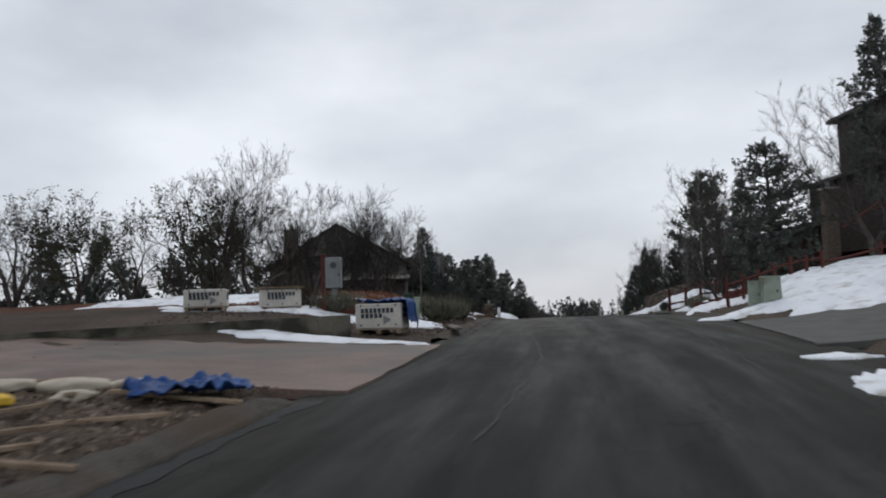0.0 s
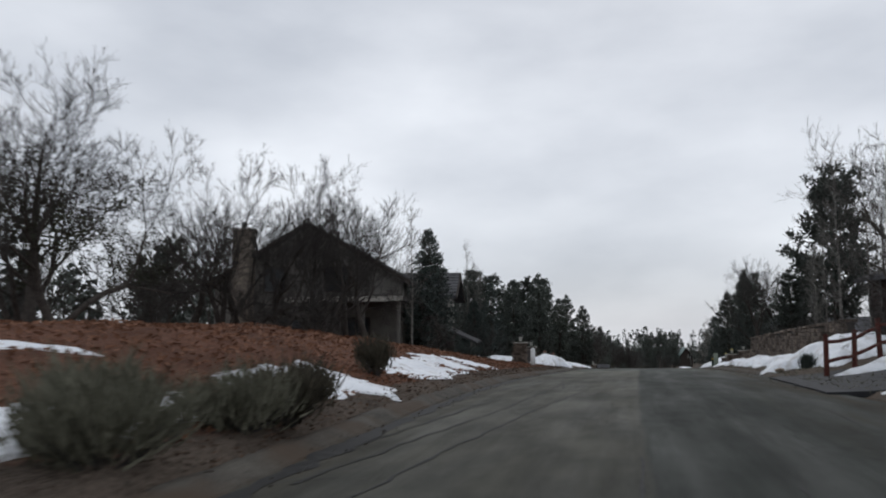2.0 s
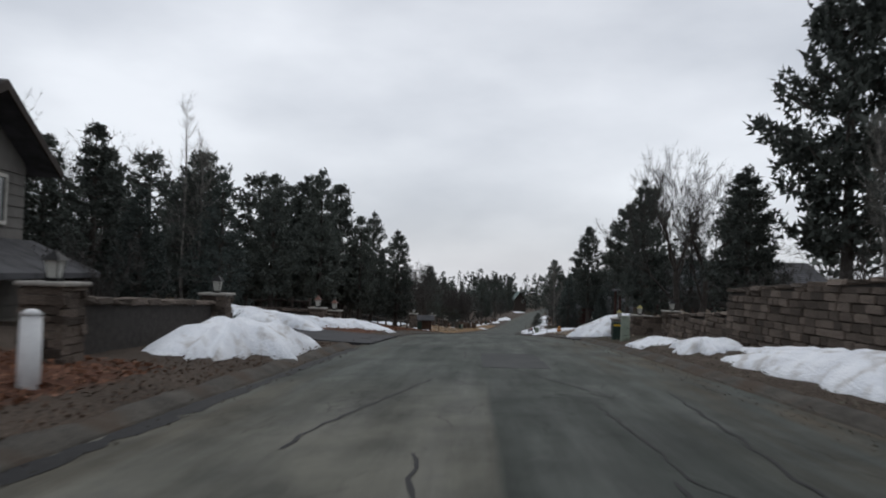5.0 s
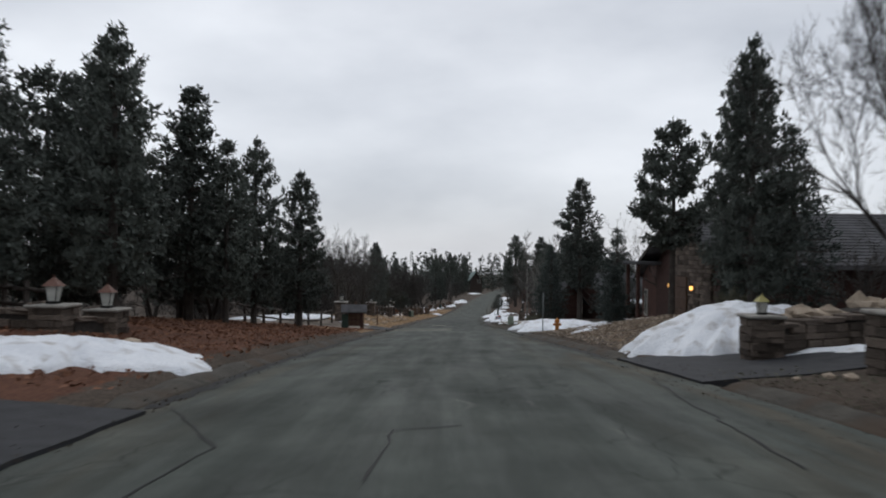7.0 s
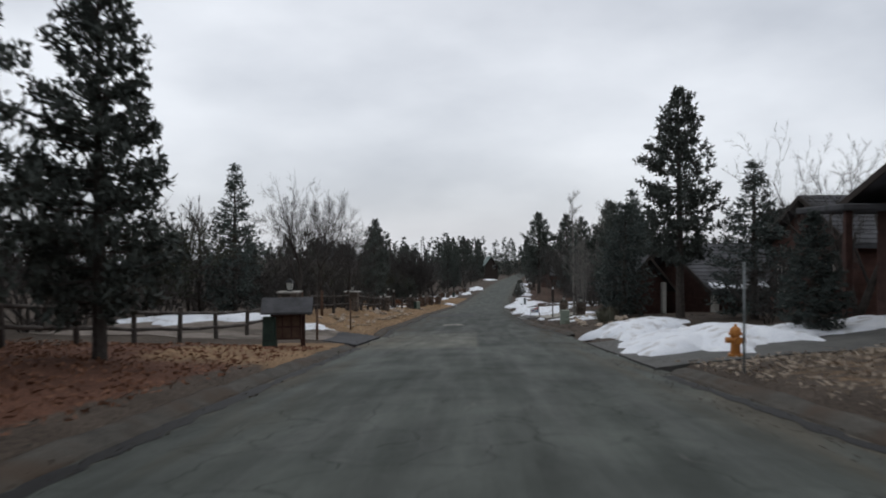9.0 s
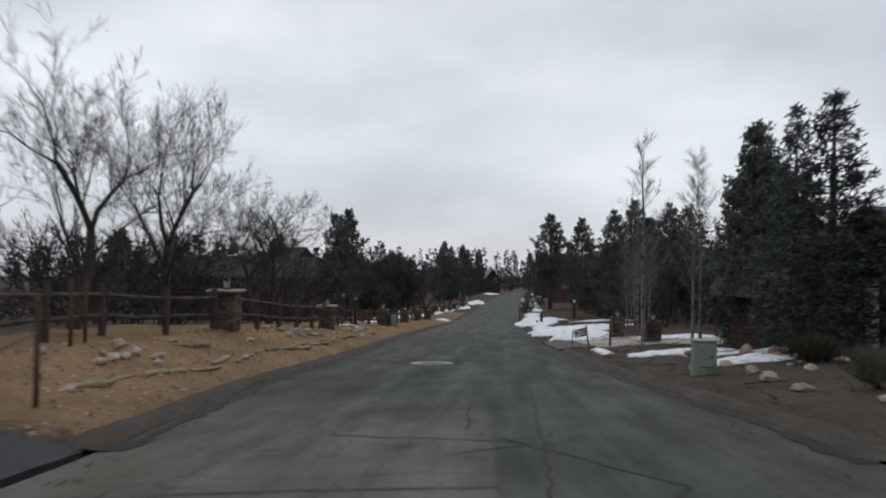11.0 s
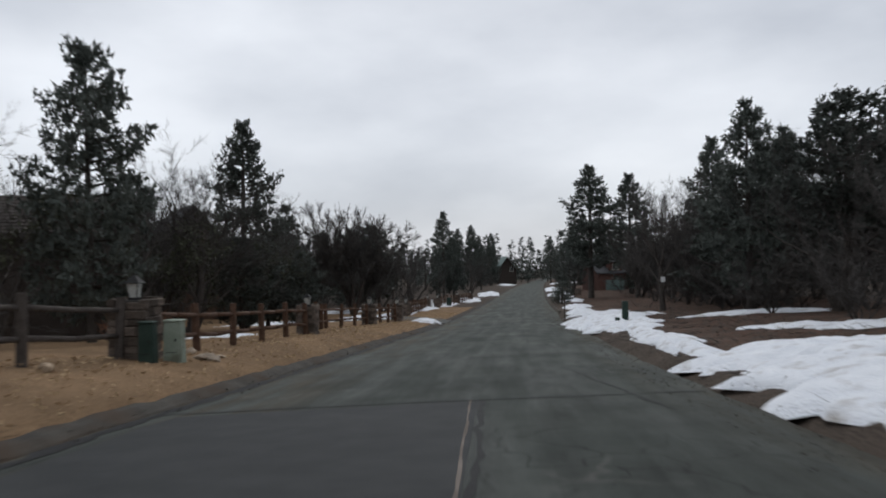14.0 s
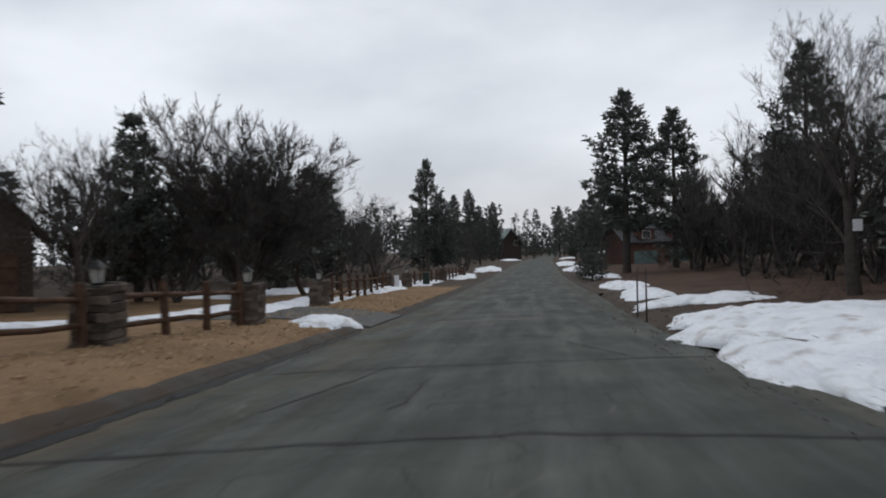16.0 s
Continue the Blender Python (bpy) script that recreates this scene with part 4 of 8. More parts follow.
PINE_L = "dark green pine with clumped needles and gaps in its crown"
PROTO = {
    "pine_a": conifer(11, 10, 2.9, 0.1, 0.1, 0.4, 0.075, NEEDLE, 0.3, 28, "pine_tree", PINE_L, per=3.3),
    "pine_b": conifer(12, 10, 2.5, 0.14, 0.08, 0.4, 0.075, NEEDLE, 0.36, 28, "pine_tree", PINE_L, per=3.4),
    "pine_c": conifer(13, 10, 3.5, 0.07, 0.06, 0.42, 0.08, NEEDLE, 0.36, 25, "pine_tree", "broad dark pine with a full ragged crown", per=2.8, cone=0.6),
    "pine_d": conifer(18, 10, 2.7, 0.2, -0.1, 0.46, 0.09, NEEDLE, 0.45, 24, "pine_tree", "dense dark pine with a lobed flat-topped crown", per=3.0, cone=0.38, lift=0.3),
    "pine_e": conifer(19, 10, 2.9, 0.36, 0.0, 0.44, 0.085, NEEDLE, 0.42, 20, "pine_tree", "dark pine with a bare lower trunk and lobed crown", per=3.2, cone=0.55, lift=0.35),
    "tall": conifer(14, 17, 3.7, 0.24, 0.14, 0.5, 0.1, NEEDLE, 0.4, 30, "pine_tree", "tall old pine with a bare lower trunk", per=2.5),
    "young": conifer(15, 4, 1.8, 0.05, 0.05, 0.26, 0.04, NEEDLE, 0.3, 14, "pine_tree", "bushy young pine at the verge", blade=16),
    "spruce": conifer(16, 7, 2.1, 0.02, 0.3, 0.28, 0.05, SPRUCE, 0.12, 44, "spruce_tree", "dense dark conical spruce", blade=14, cone=0.82, lift=0.55),
    "fir": conifer(17, 9, 2.7, 0.04, 0.32, 0.36, 0.055, SPRUCE, 0.26, 34, "fir_tree", "narrow-topped fir with drooping boughs", blade=11, per=3.2, cone=1.0),
    "oak_a": bare_tree(21, 9, 0.9, 1, TWIG, "oak_tree", "leafless grey-brown oak with a fine spreading crown", depth=5, upright=0.22, twigs=3, twig_w=0.006, sprays=3, twig_l=0.06),
    "oak_b": bare_tree(22, 9, 0.85, 2, TWIG, "oak_tree", "leafless forked oak with crooked limbs", depth=5, upright=0.22, kids=2, crook=0.28, twigs=4, twig_w=0.007, sprays=3, twig_l=0.06),
    "oak_c": bare_tree(23, 8, 0.8, 3, TWIG, "oak_tree", "leafless many-stemmed oak beside the road", depth=4, kids=2, upright=0.28, crook=0.26, twigs=3, twig_w=0.008, sprays=2, twig_l=0.06),
    "oak_d": bare_tree(24, 10, 0.7, 1, TWIG, "oak_tree", "tall leafless oak with upright limbs", depth=5, upright=0.4, twigs=3, twig_w=0.006, crook=0.2, sprays=3, twig_l=0.06),
    "aspen_a": aspen(31, 10, 1, "slender leafless aspen with pale bark", twigs=4),
    "aspen_b": aspen(32, 10, 3, "clump of leafless pale-barked aspens", twigs=2),
    "thicket": bare_tree(41, 4, 0.8, 5, TWIG, "thicket_shrub", "dense leafless grey-brown thicket", depth=2, kids=2, crook=0.35, trunk_r=0.045, twigs=3, twig_w=0.013, sprays=2, twig_l=0.13, bare=0),
    "leafy": bare_tree(51, 7.5, 0.75, 3, TWIG, "live_oak", "dark live oak still holding clumps of leaves", depth=3, kids=3, leaves=420, twigs=2, sprays=1, twig_w=0.009, bare=0),
    "round": bare_tree(52, 9, 0.75, 5, TWIG, "oak_tree", "broad round-crowned leafless tree with dense dark twigs", depth=4, kids=2, upright=0.35, trunk_r=0.2, twigs=6, twig_w=0.015, crook=0.18, bare=0, sprays=4, twig_l=0.08),
    "far_oak": bare_tree(71, 7, 0.9, 2, TWIG, "wood_oak", "leafless grey-brown oak in the deeper woods", depth=1, kids=3, twigs=5, twig_w=0.03, sprays=2, twig_l=0.16, bare=0, trunk_r=0.055),
    "far_pine": conifer(72, 9, 2.4, 0.1, 0.1, 1.1, 0.3, NEEDLE, 0.3, 14, "wood_pine", "dark pine in the deeper woods", blade=3, per=1.2),
    "wood_oak": bare_tree(61, 7, 0.85, 2, TWIG, "wood_oak", "leafless grey-brown oak in the deeper woods", depth=2, kids=3, twigs=4, twig_w=0.018, sprays=2, twig_l=0.1, bare=0, trunk_r=0.1),
    "wood_pine": conifer(62, 9, 2.8, 0.1, 0.1, 0.62, 0.13, NEEDLE, 0.32, 20, "wood_pine", "dark pine in the deeper woods", blade=8, per=2.2),
    "wood_brush": bare_tree(63, 3.2, 1.0, 4, TWIG, "wood_brush", "tangled leafless underbrush in the woods", depth=1, kids=2, twigs=3, twig_w=0.014, sprays=2, crook=0.4, trunk_r=0.04, twig_l=0.18, bare=0),
}
GROUP = {"pine": "pines by the road", "tall": "tall pines by the road", "young": "young pines", "spruce": "spruces", "fir": "firs", "oak": "leafless oaks", "aspen": "aspens", "thicket": "thickets", "leafy": "live oaks", "round": "leafless oaks", "wood": "trees of the deeper woods", "far": "trees of the deeper woods"}
for key, ob in PROTO.items():
    ob["group"] = GROUP[key.split("_")[0]]
HEIGHT = {"pine_a": 10, "pine_b": 10, "pine_c": 10, "pine_d": 10, "pine_e": 10, "tall": 17, "young": 4, "spruce": 7, "fir": 9, "oak_a": 9, "oak_b": 9, "oak_c": 8, "oak_d": 10, "aspen_a": 10, "aspen_b": 10, "thicket": 4, "leafy": 7.5, "round": 9, "wood_oak": 7, "wood_pine": 9, "far_oak": 7, "far_pine": 9, "wood_brush": 3.2}
USED = set()


def plant(key, y, d, h, squash=1.0, sink=0.08):
    """One tree of that kind and height, rooted at (y, d)."""
    rnd = random.Random(int(y * 31 + d * 17) & 0xFFFF)
    m = scaled(y, d, h / HEIGHT[key], rnd.uniform(0, 6.28), -sink, squash)
    if key not in USED:
        USED.add(key)
        PROTO[key].matrix_basis = m
        return PROTO[key]
    return copy_thing_scaled(PROTO[key], m)


def copy_thing_scaled(ob, m):
    made = copy_thing(ob, Matrix())
    made.matrix_basis = m
    return made


# left side: lot, brown house and the pines below it
for key, y, d, h, q in (
    ("leafy", 30, -19.3, 4.6, 1.1), ("oak_c", 36, -26, 6, 1), ("thicket", 34, -24, 3, 1.2), ("thicket", 30, -28, 3.5, 1.2), ("oak_a", 33, -30, 5, 1), 
    ("oak_a", 38.5, -17, 7.9, 0.95), ("leafy", 39.5, -18.2, 6.4, 0.95), ("oak_b", 37.6, -15.4, 7.4, 0.85), ("oak_a", 47.5, -17.5, 6.4, 1.0), ("leafy", 47, -18.5, 4.6, 1.0), ("oak_b", 49, -12.6, 7.2, 0.9), ("oak_b", 47.5, -15.2, 7.4, 0.9), ("thicket", 48, -12.4, 2.6, 1.1), ("thicket", 46.5, -14.2, 2.6, 1.1), ("oak_a", 51.5, -14.2, 7.0, 0.9), ("spruce", 52, -32, 4.5, 0.8),
    ("thicket", 41, -15, 2.4, 1.1), ("thicket", 44, -17, 2.6, 1), ("thicket", 40, -20, 2.6, 1), ("thicket", 48, -24, 4, 1), ("oak_c", 46, -26, 6, 1),
    ("oak_b", 48, -14.0, 7.6, 0.85), ("oak_a", 50, -11.2, 7.0, 0.8), ("oak_d", 51.5, -12.6, 6.8, 0.8), ("oak_c", 47, -15.8, 6.4, 0.9), ("thicket", 50.5, -13.5, 3, 1), ("thicket", 51, -15.5, 3, 1),
    ("spruce", 58.0, -10.7, 6.5, 0.9), ("aspen_a", 52, -9.8, 6.6, 0.8), ("thicket", 55, -9.3, 2.2, 0.9), ("aspen_b", 85, -14.4, 11.0, 0.9),
    ("pine_b", 76, -14.5, 7.0, 1.0), ("pine_a", 93.6, -18.4, 8.0, 1.0), ("pine_b", 87.9, -11.4, 7.4, 0.85), ("pine_a", 91, -9.6, 8.4, 0.8), ("fir", 83.5, -12.5, 6.6, 1.0), ("pine_c", 86, -14.5, 8.0, 0.85),
    ("pine_b", 99.8, -10.5, 9.4, 1.0), ("pine_a", 104.3, -7.0, 7.2, 0.85), ("pine_a", 102, -8.5, 8.0, 0.75), ("pine_b", 99, -8.8, 7.2, 0.8), ("pine_c", 96, -13, 8.4, 0.85), ("pine_a", 94, -11.2, 8.6, 0.9), ("pine_b", 90, -16, 8.6, 0.9), ("pine_c", 100, -16, 9.6, 1), ("pine_a", 106, -13, 8, 1), ("pine_b", 84, -18, 7.5, 1), ("pine_c", 97, -22, 10, 1),
    ("oak_c", 80, -18, 8.5, 1), ("oak_c", 103, -10.6, 5.5, 0.7), ("thicket", 108, -12, 3.6, 1.2), ("thicket", 112, -14, 3.6, 1.2), ("oak_c", 113, -17, 6, 1),
    ("pine_a", 60, -16.5, 5, 1), ("spruce", 73, -11.5, 4.4, 1.0), ("thicket", 66, -9.5, 2.6, 1.0), ("pine_b", 70, -13, 5.4, 1),
):
    plant(key, y, d, h, q)
# left side: along the rail fence
for key, y, d, h, q in (
    ("fir", 130, -12.6, 7.6, 0.9), ("leafy", 126, -15, 5.0, 1.2), ("oak_c", 128, -18, 7.5, 1), ("oak_c", 133, -15.5, 6, 1), ("oak_a", 132.6, -10.2, 7.7, 0.85), ("oak_d", 137, -9.9, 7.5, 0.9), ("oak_a", 146, -13.5, 5.4, 1.0), ("thicket", 137, -12.5, 3.5, 1.2), ("thicket", 142, -13.2, 3.8, 1.2), ("thicket", 146, -13.5, 3.5, 1.2),
    ("oak_a", 152, -10.9, 7.8, 1.0), ("oak_a", 156, -12.6, 7.8, 1.0), ("oak_c", 165, -12.6, 6.8, 0.9), ("pine_c", 173.5, -11.9, 8.5, 0.72), ("oak_a", 180.5, -12.2, 7.7, 0.95), ("oak_b", 182, -12.8, 7.0, 0.9), ("pine_c", 186.5, -9.8, 3.6, 1.1), ("pine_c", 184, -11.6, 4.0, 1.1), ("pine_a", 188.4, -12.0, 4.4, 1.2), ("leafy", 187, -12.6, 4.8, 1.1), ("leafy", 172, -15.2, 5.0, 1.1), ("oak_c", 176, -16.0, 6, 1), ("oak_c", 178.5, -13.4, 5.8, 1.1), ("leafy", 149, -14.5, 5, 1), ("thicket", 158, -12, 3, 1.1),
    ("tall", 196.4, -16, 12.0, 0.95), ("leafy", 181, -13.5, 5, 1.0), ("oak_c", 184, -15.5, 6.4, 1), ("round", 212, -13.2, 9.2, 1.0), ("oak_a", 208, -17.5, 7.6, 1), ("oak_b", 217, -11.8, 7, 1), ("pine_b", 216, -19.6, 9.2, 1.1), ("pine_a", 205, -26, 9.5, 1),
    ("tall", 257.8, -11.2, 12.4, 0.8), ("pine_a", 264, -10.5, 9, 0.9), ("oak_c", 236, -12, 7, 1.1), ("oak_a", 246, -14, 8, 1.1), ("oak_c", 228, -14, 6.5, 1.1), ("pine_b", 240, -18, 9, 1), ("pine_a", 250, -20, 10, 1), ("oak_c", 276, -9, 7, 1.2), ("oak_b", 290, -11, 8, 1.1),
    ("tall", 330, -14, 15, 0.8), ("tall", 345, -19, 15, 0.8), ("tall", 385, -13, 16, 0.8), ("tall", 417, -20, 17, 0.8), ("pine_a", 310, -10, 9, 1), ("pine_c", 365, -12, 11, 1),
):
    plant(key, y, d, h, q)
# right side: snowy slope, wall and log houses
for key, y, d, h, q in (
    ("pine_c", 32, 8.6, 6.0, 1.05), ("pine_b", 40, 9.4, 6.2, 0.7), ("tall", 31, 13.2, 10.0, 0.75), ("oak_b", 29, 11.6, 7.5, 0.9), ("oak_c", 36, 7.2, 4.8, 0.9), ("oak_a", 45, 8.8, 8.6, 0.8), ("thicket", 39, 8.0, 2.4, 1), ("thicket", 46, 8.5, 2.4, 1.0),
    ("pine_d", 72, 13.2, 12.6, 0.85), ("aspen_a", 62, 11.1, 11.2, 0.9), ("aspen_b", 60, 12.5, 10.4, 0.8), ("aspen_b", 63.8, 10.4, 8, 0.9), ("pine_a", 76, 11, 6.6, 1.0), ("thicket", 64, 9.2, 2.6, 1), ("thicket", 70, 9.2, 2.6, 1), ("thicket", 58, 9.3, 2.2, 1),
    ("pine_a", 87.7, 9.0, 8.0, 0.66), ("pine_c", 91, 10.2, 8.2, 0.62), ("pine_e", 99.2, 10.1, 8.4, 0.82), ("oak_d", 80, 9.2, 8.7, 0.8), ("oak_a", 81, 10.4, 8.4, 0.8), ("fir", 94, 13.5, 7, 1), ("pine_b", 84, 13.5, 8, 1), ("thicket", 86, 11.5, 2.5, 1),
    ("spruce", 108.5, 9.5, 3.4, 1.1), ("tall", 123.2, 9.9, 10.8, 0.95), ("fir", 119, 12.0, 6.5, 1.2), ("pine_b", 135, 8.8, 7.0, 0.8), ("oak_c", 116, 15, 7.5, 1), ("thicket", 115, 11, 3, 1.1),
    ("fir", 140, 11.0, 8.6, 1.0), ("fir", 128.6, 8.2, 6.0, 1.1), ("fir", 131, 8.4, 6.4, 0.8), ("pine_c", 137, 9.8, 6.4, 0.9), ("pine_a", 143, 12.8, 8.0, 1.0),
    ("aspen_a", 148, 10.6, 9.4, 0.9), ("aspen_b", 153, 9.2, 7.8, 0.9), ("aspen_a", 145.6, 7.5, 9.8, 1.15), ("aspen_a", 143.5, 9.6, 8.8, 1.0), ("aspen_b", 160, 10, 7.0, 1.0), ("thicket", 141, 11, 3.0, 1.2), ("oak_c", 146, 13, 6, 1),
    ("pine_a", 216.6, 25.7, 15.5, 0.8), ("tall", 235, 23.6, 18.4, 0.95), ("tall", 245.6, 9.4, 17.0, 1.15), ("tall", 255.6, 16.2, 17.2, 1.05), ("pine_e", 176, 17.1, 8.3, 1), ("pine_e", 182, 15.5, 9.7, 1), ("pine_a", 190, 13.4, 11.4, 0.85), ("pine_a", 196, 18, 11, 0.9), ("pine_c", 205, 20, 12, 0.9),
    ("oak_b", 200, 15.5, 10.5, 0.95), ("oak_a", 208, 16.5, 10.5, 1.0), ("oak_c", 192, 14, 9, 1), ("oak_d", 197.2, 9.8, 8.6, 0.9), ("oak_c", 182, 15, 8, 1), ("oak_c", 170, 12.5, 6.5, 1.1), ("oak_b", 214, 19, 11, 1), ("oak_a", 190, 19, 11, 1),
    ("young", 232, 4.9, 2.6, 1.4), ("young", 240, 5.3, 3.2, 1.2), ("thicket", 166, 12, 3.2, 1.3), ("thicket", 174, 12, 3.4, 1.3), ("thicket", 184, 12.5, 3.6, 1.3), ("thicket", 194, 13, 3.6, 1.3), ("thicket", 204, 14, 4, 1.3),
    ("tall", 300, 12, 15, 0.8), ("pine_a", 285, 9, 10, 1), ("tall", 330, 18, 16, 0.8), ("tall", 405, 6, 16, 0.8), ("tall", 365, 12, 15, 0.8), ("pine_c", 345, 9, 11, 1), ("oak_c", 270, 8, 7.5, 1.2),
):
    plant(key, y, d, h, q)
# deeper woods on both sides
wood = random.Random(77)
for y0, y1, d0, d1, count, keys, tall in (
    (152, 225, 13.5, 20, 34, ("oak", "oak", "brush", "brush", "oak"), 7.5), (185, 262, 14, 26, 34, ("oak", "oak", "pine", "oak", "brush"), 10.5), (128, 200, -17, -13, 24, ("brush", "brush"), 7), (216, 262, -46, -15, 40, ("oak", "oak", "pine", "brush"), 8), (425, 520, -50, 60, 60, ("pine", "pine", "oak"), 8),
    (118, 172, -34, -16, 44, ("oak", "oak", "brush", "brush"), 6.5), (172, 250, -42, -15.5, 55, ("oak", "oak", "brush", "pine", "brush"), 8), (148, 270, 19, 45, 44, ("oak", "pine", "brush", "oak", "pine"), 9),
    (62, 116, -45, -18, 30, ("pine", "oak", "brush", "pine"), 8), (250, 430, -50, -11, 55, ("oak", "pine", "brush", "pine"), 8), (262, 430, 12, 50, 55, ("oak", "pine", "brush", "pine"), 8),
    (66, 150, 22, 48, 24, ("pine", "oak", "brush"), 8), (30, 62, -70, -34, 22, ("oak", "brush", "brush"), 6), (30, 66, 24, 44, 16, ("pine", "oak", "brush"), 8),
):
    for i in range(count):
        key = wood.choice(keys)
        y = wood.uniform(y0, y1)
        d = wood.uniform(d0, d1)
        # keep the yard before the stone garage open
        if 176 < y < 212 and -30 < d < -9 and abs(d + (y - 176.7) * 0.75) < 6:
            continue
        # a gap in the woods towards the tan outbuilding
        if 84 < y < 108 and -32 < d < -17:
            continue
        far = y > 262 or abs(d) > 27
        if key == "brush":
            plant("wood_brush", y, d, wood.uniform(2.2, 3.8), 1.3)
        else:
            plant(("far_" if far else "wood_") + key, y, d, tall * wood.uniform(.72, 1.12), wood.uniform(.95, 1.3))


def far_woods():
    """Hazy conifers at the end of the road and beyond the lots, too many and too far to tell apart."""
    rnd, rng = random.Random(5), np.random.default_rng(5)
    cs, ds, ls, ws = [], [], [], []
    for i in range(640):
        y = rnd.uniform(430, 760) if i < 420 else rnd.uniform(40, 430)
        d = rnd.uniform(-190, 190) if i < 420 else rnd.choice((-1, 1)) * rnd.uniform(55, 120)
        if abs(d) < 9 and y < 480:
            continue
        h = rnd.uniform(8, 17)
        h *= 0.75 if i >= 420 else 1.3
        p = at(y, d)
        for k in range(95):
            t = rnd.random() ** 0.8
            r = h * 0.17 * (1 - t) * rnd.uniform(.3, 1.1)
            a = rnd.uniform(0, 6.28)
            cs.append((p.x + r * math.cos(a), p.y + r * math.sin(a), p.z + h * (0.08 + 0.92 * t)))
            ds.append((math.cos(a), math.sin(a), rnd.uniform(-.5, .6))), ls.append(rnd.uniform(1.0, 2.0)), ws.append(rnd.uniform(.3, .6))
    v, f = blades(cs, ds, ls, ws, rng)
    ob = from_arrays("distant_woods", v, f, NEEDLE, None)
    return tagged(ob, "dark distant conifer woods beyond the end of the road", "woods", kind="stuff")


far_woods()

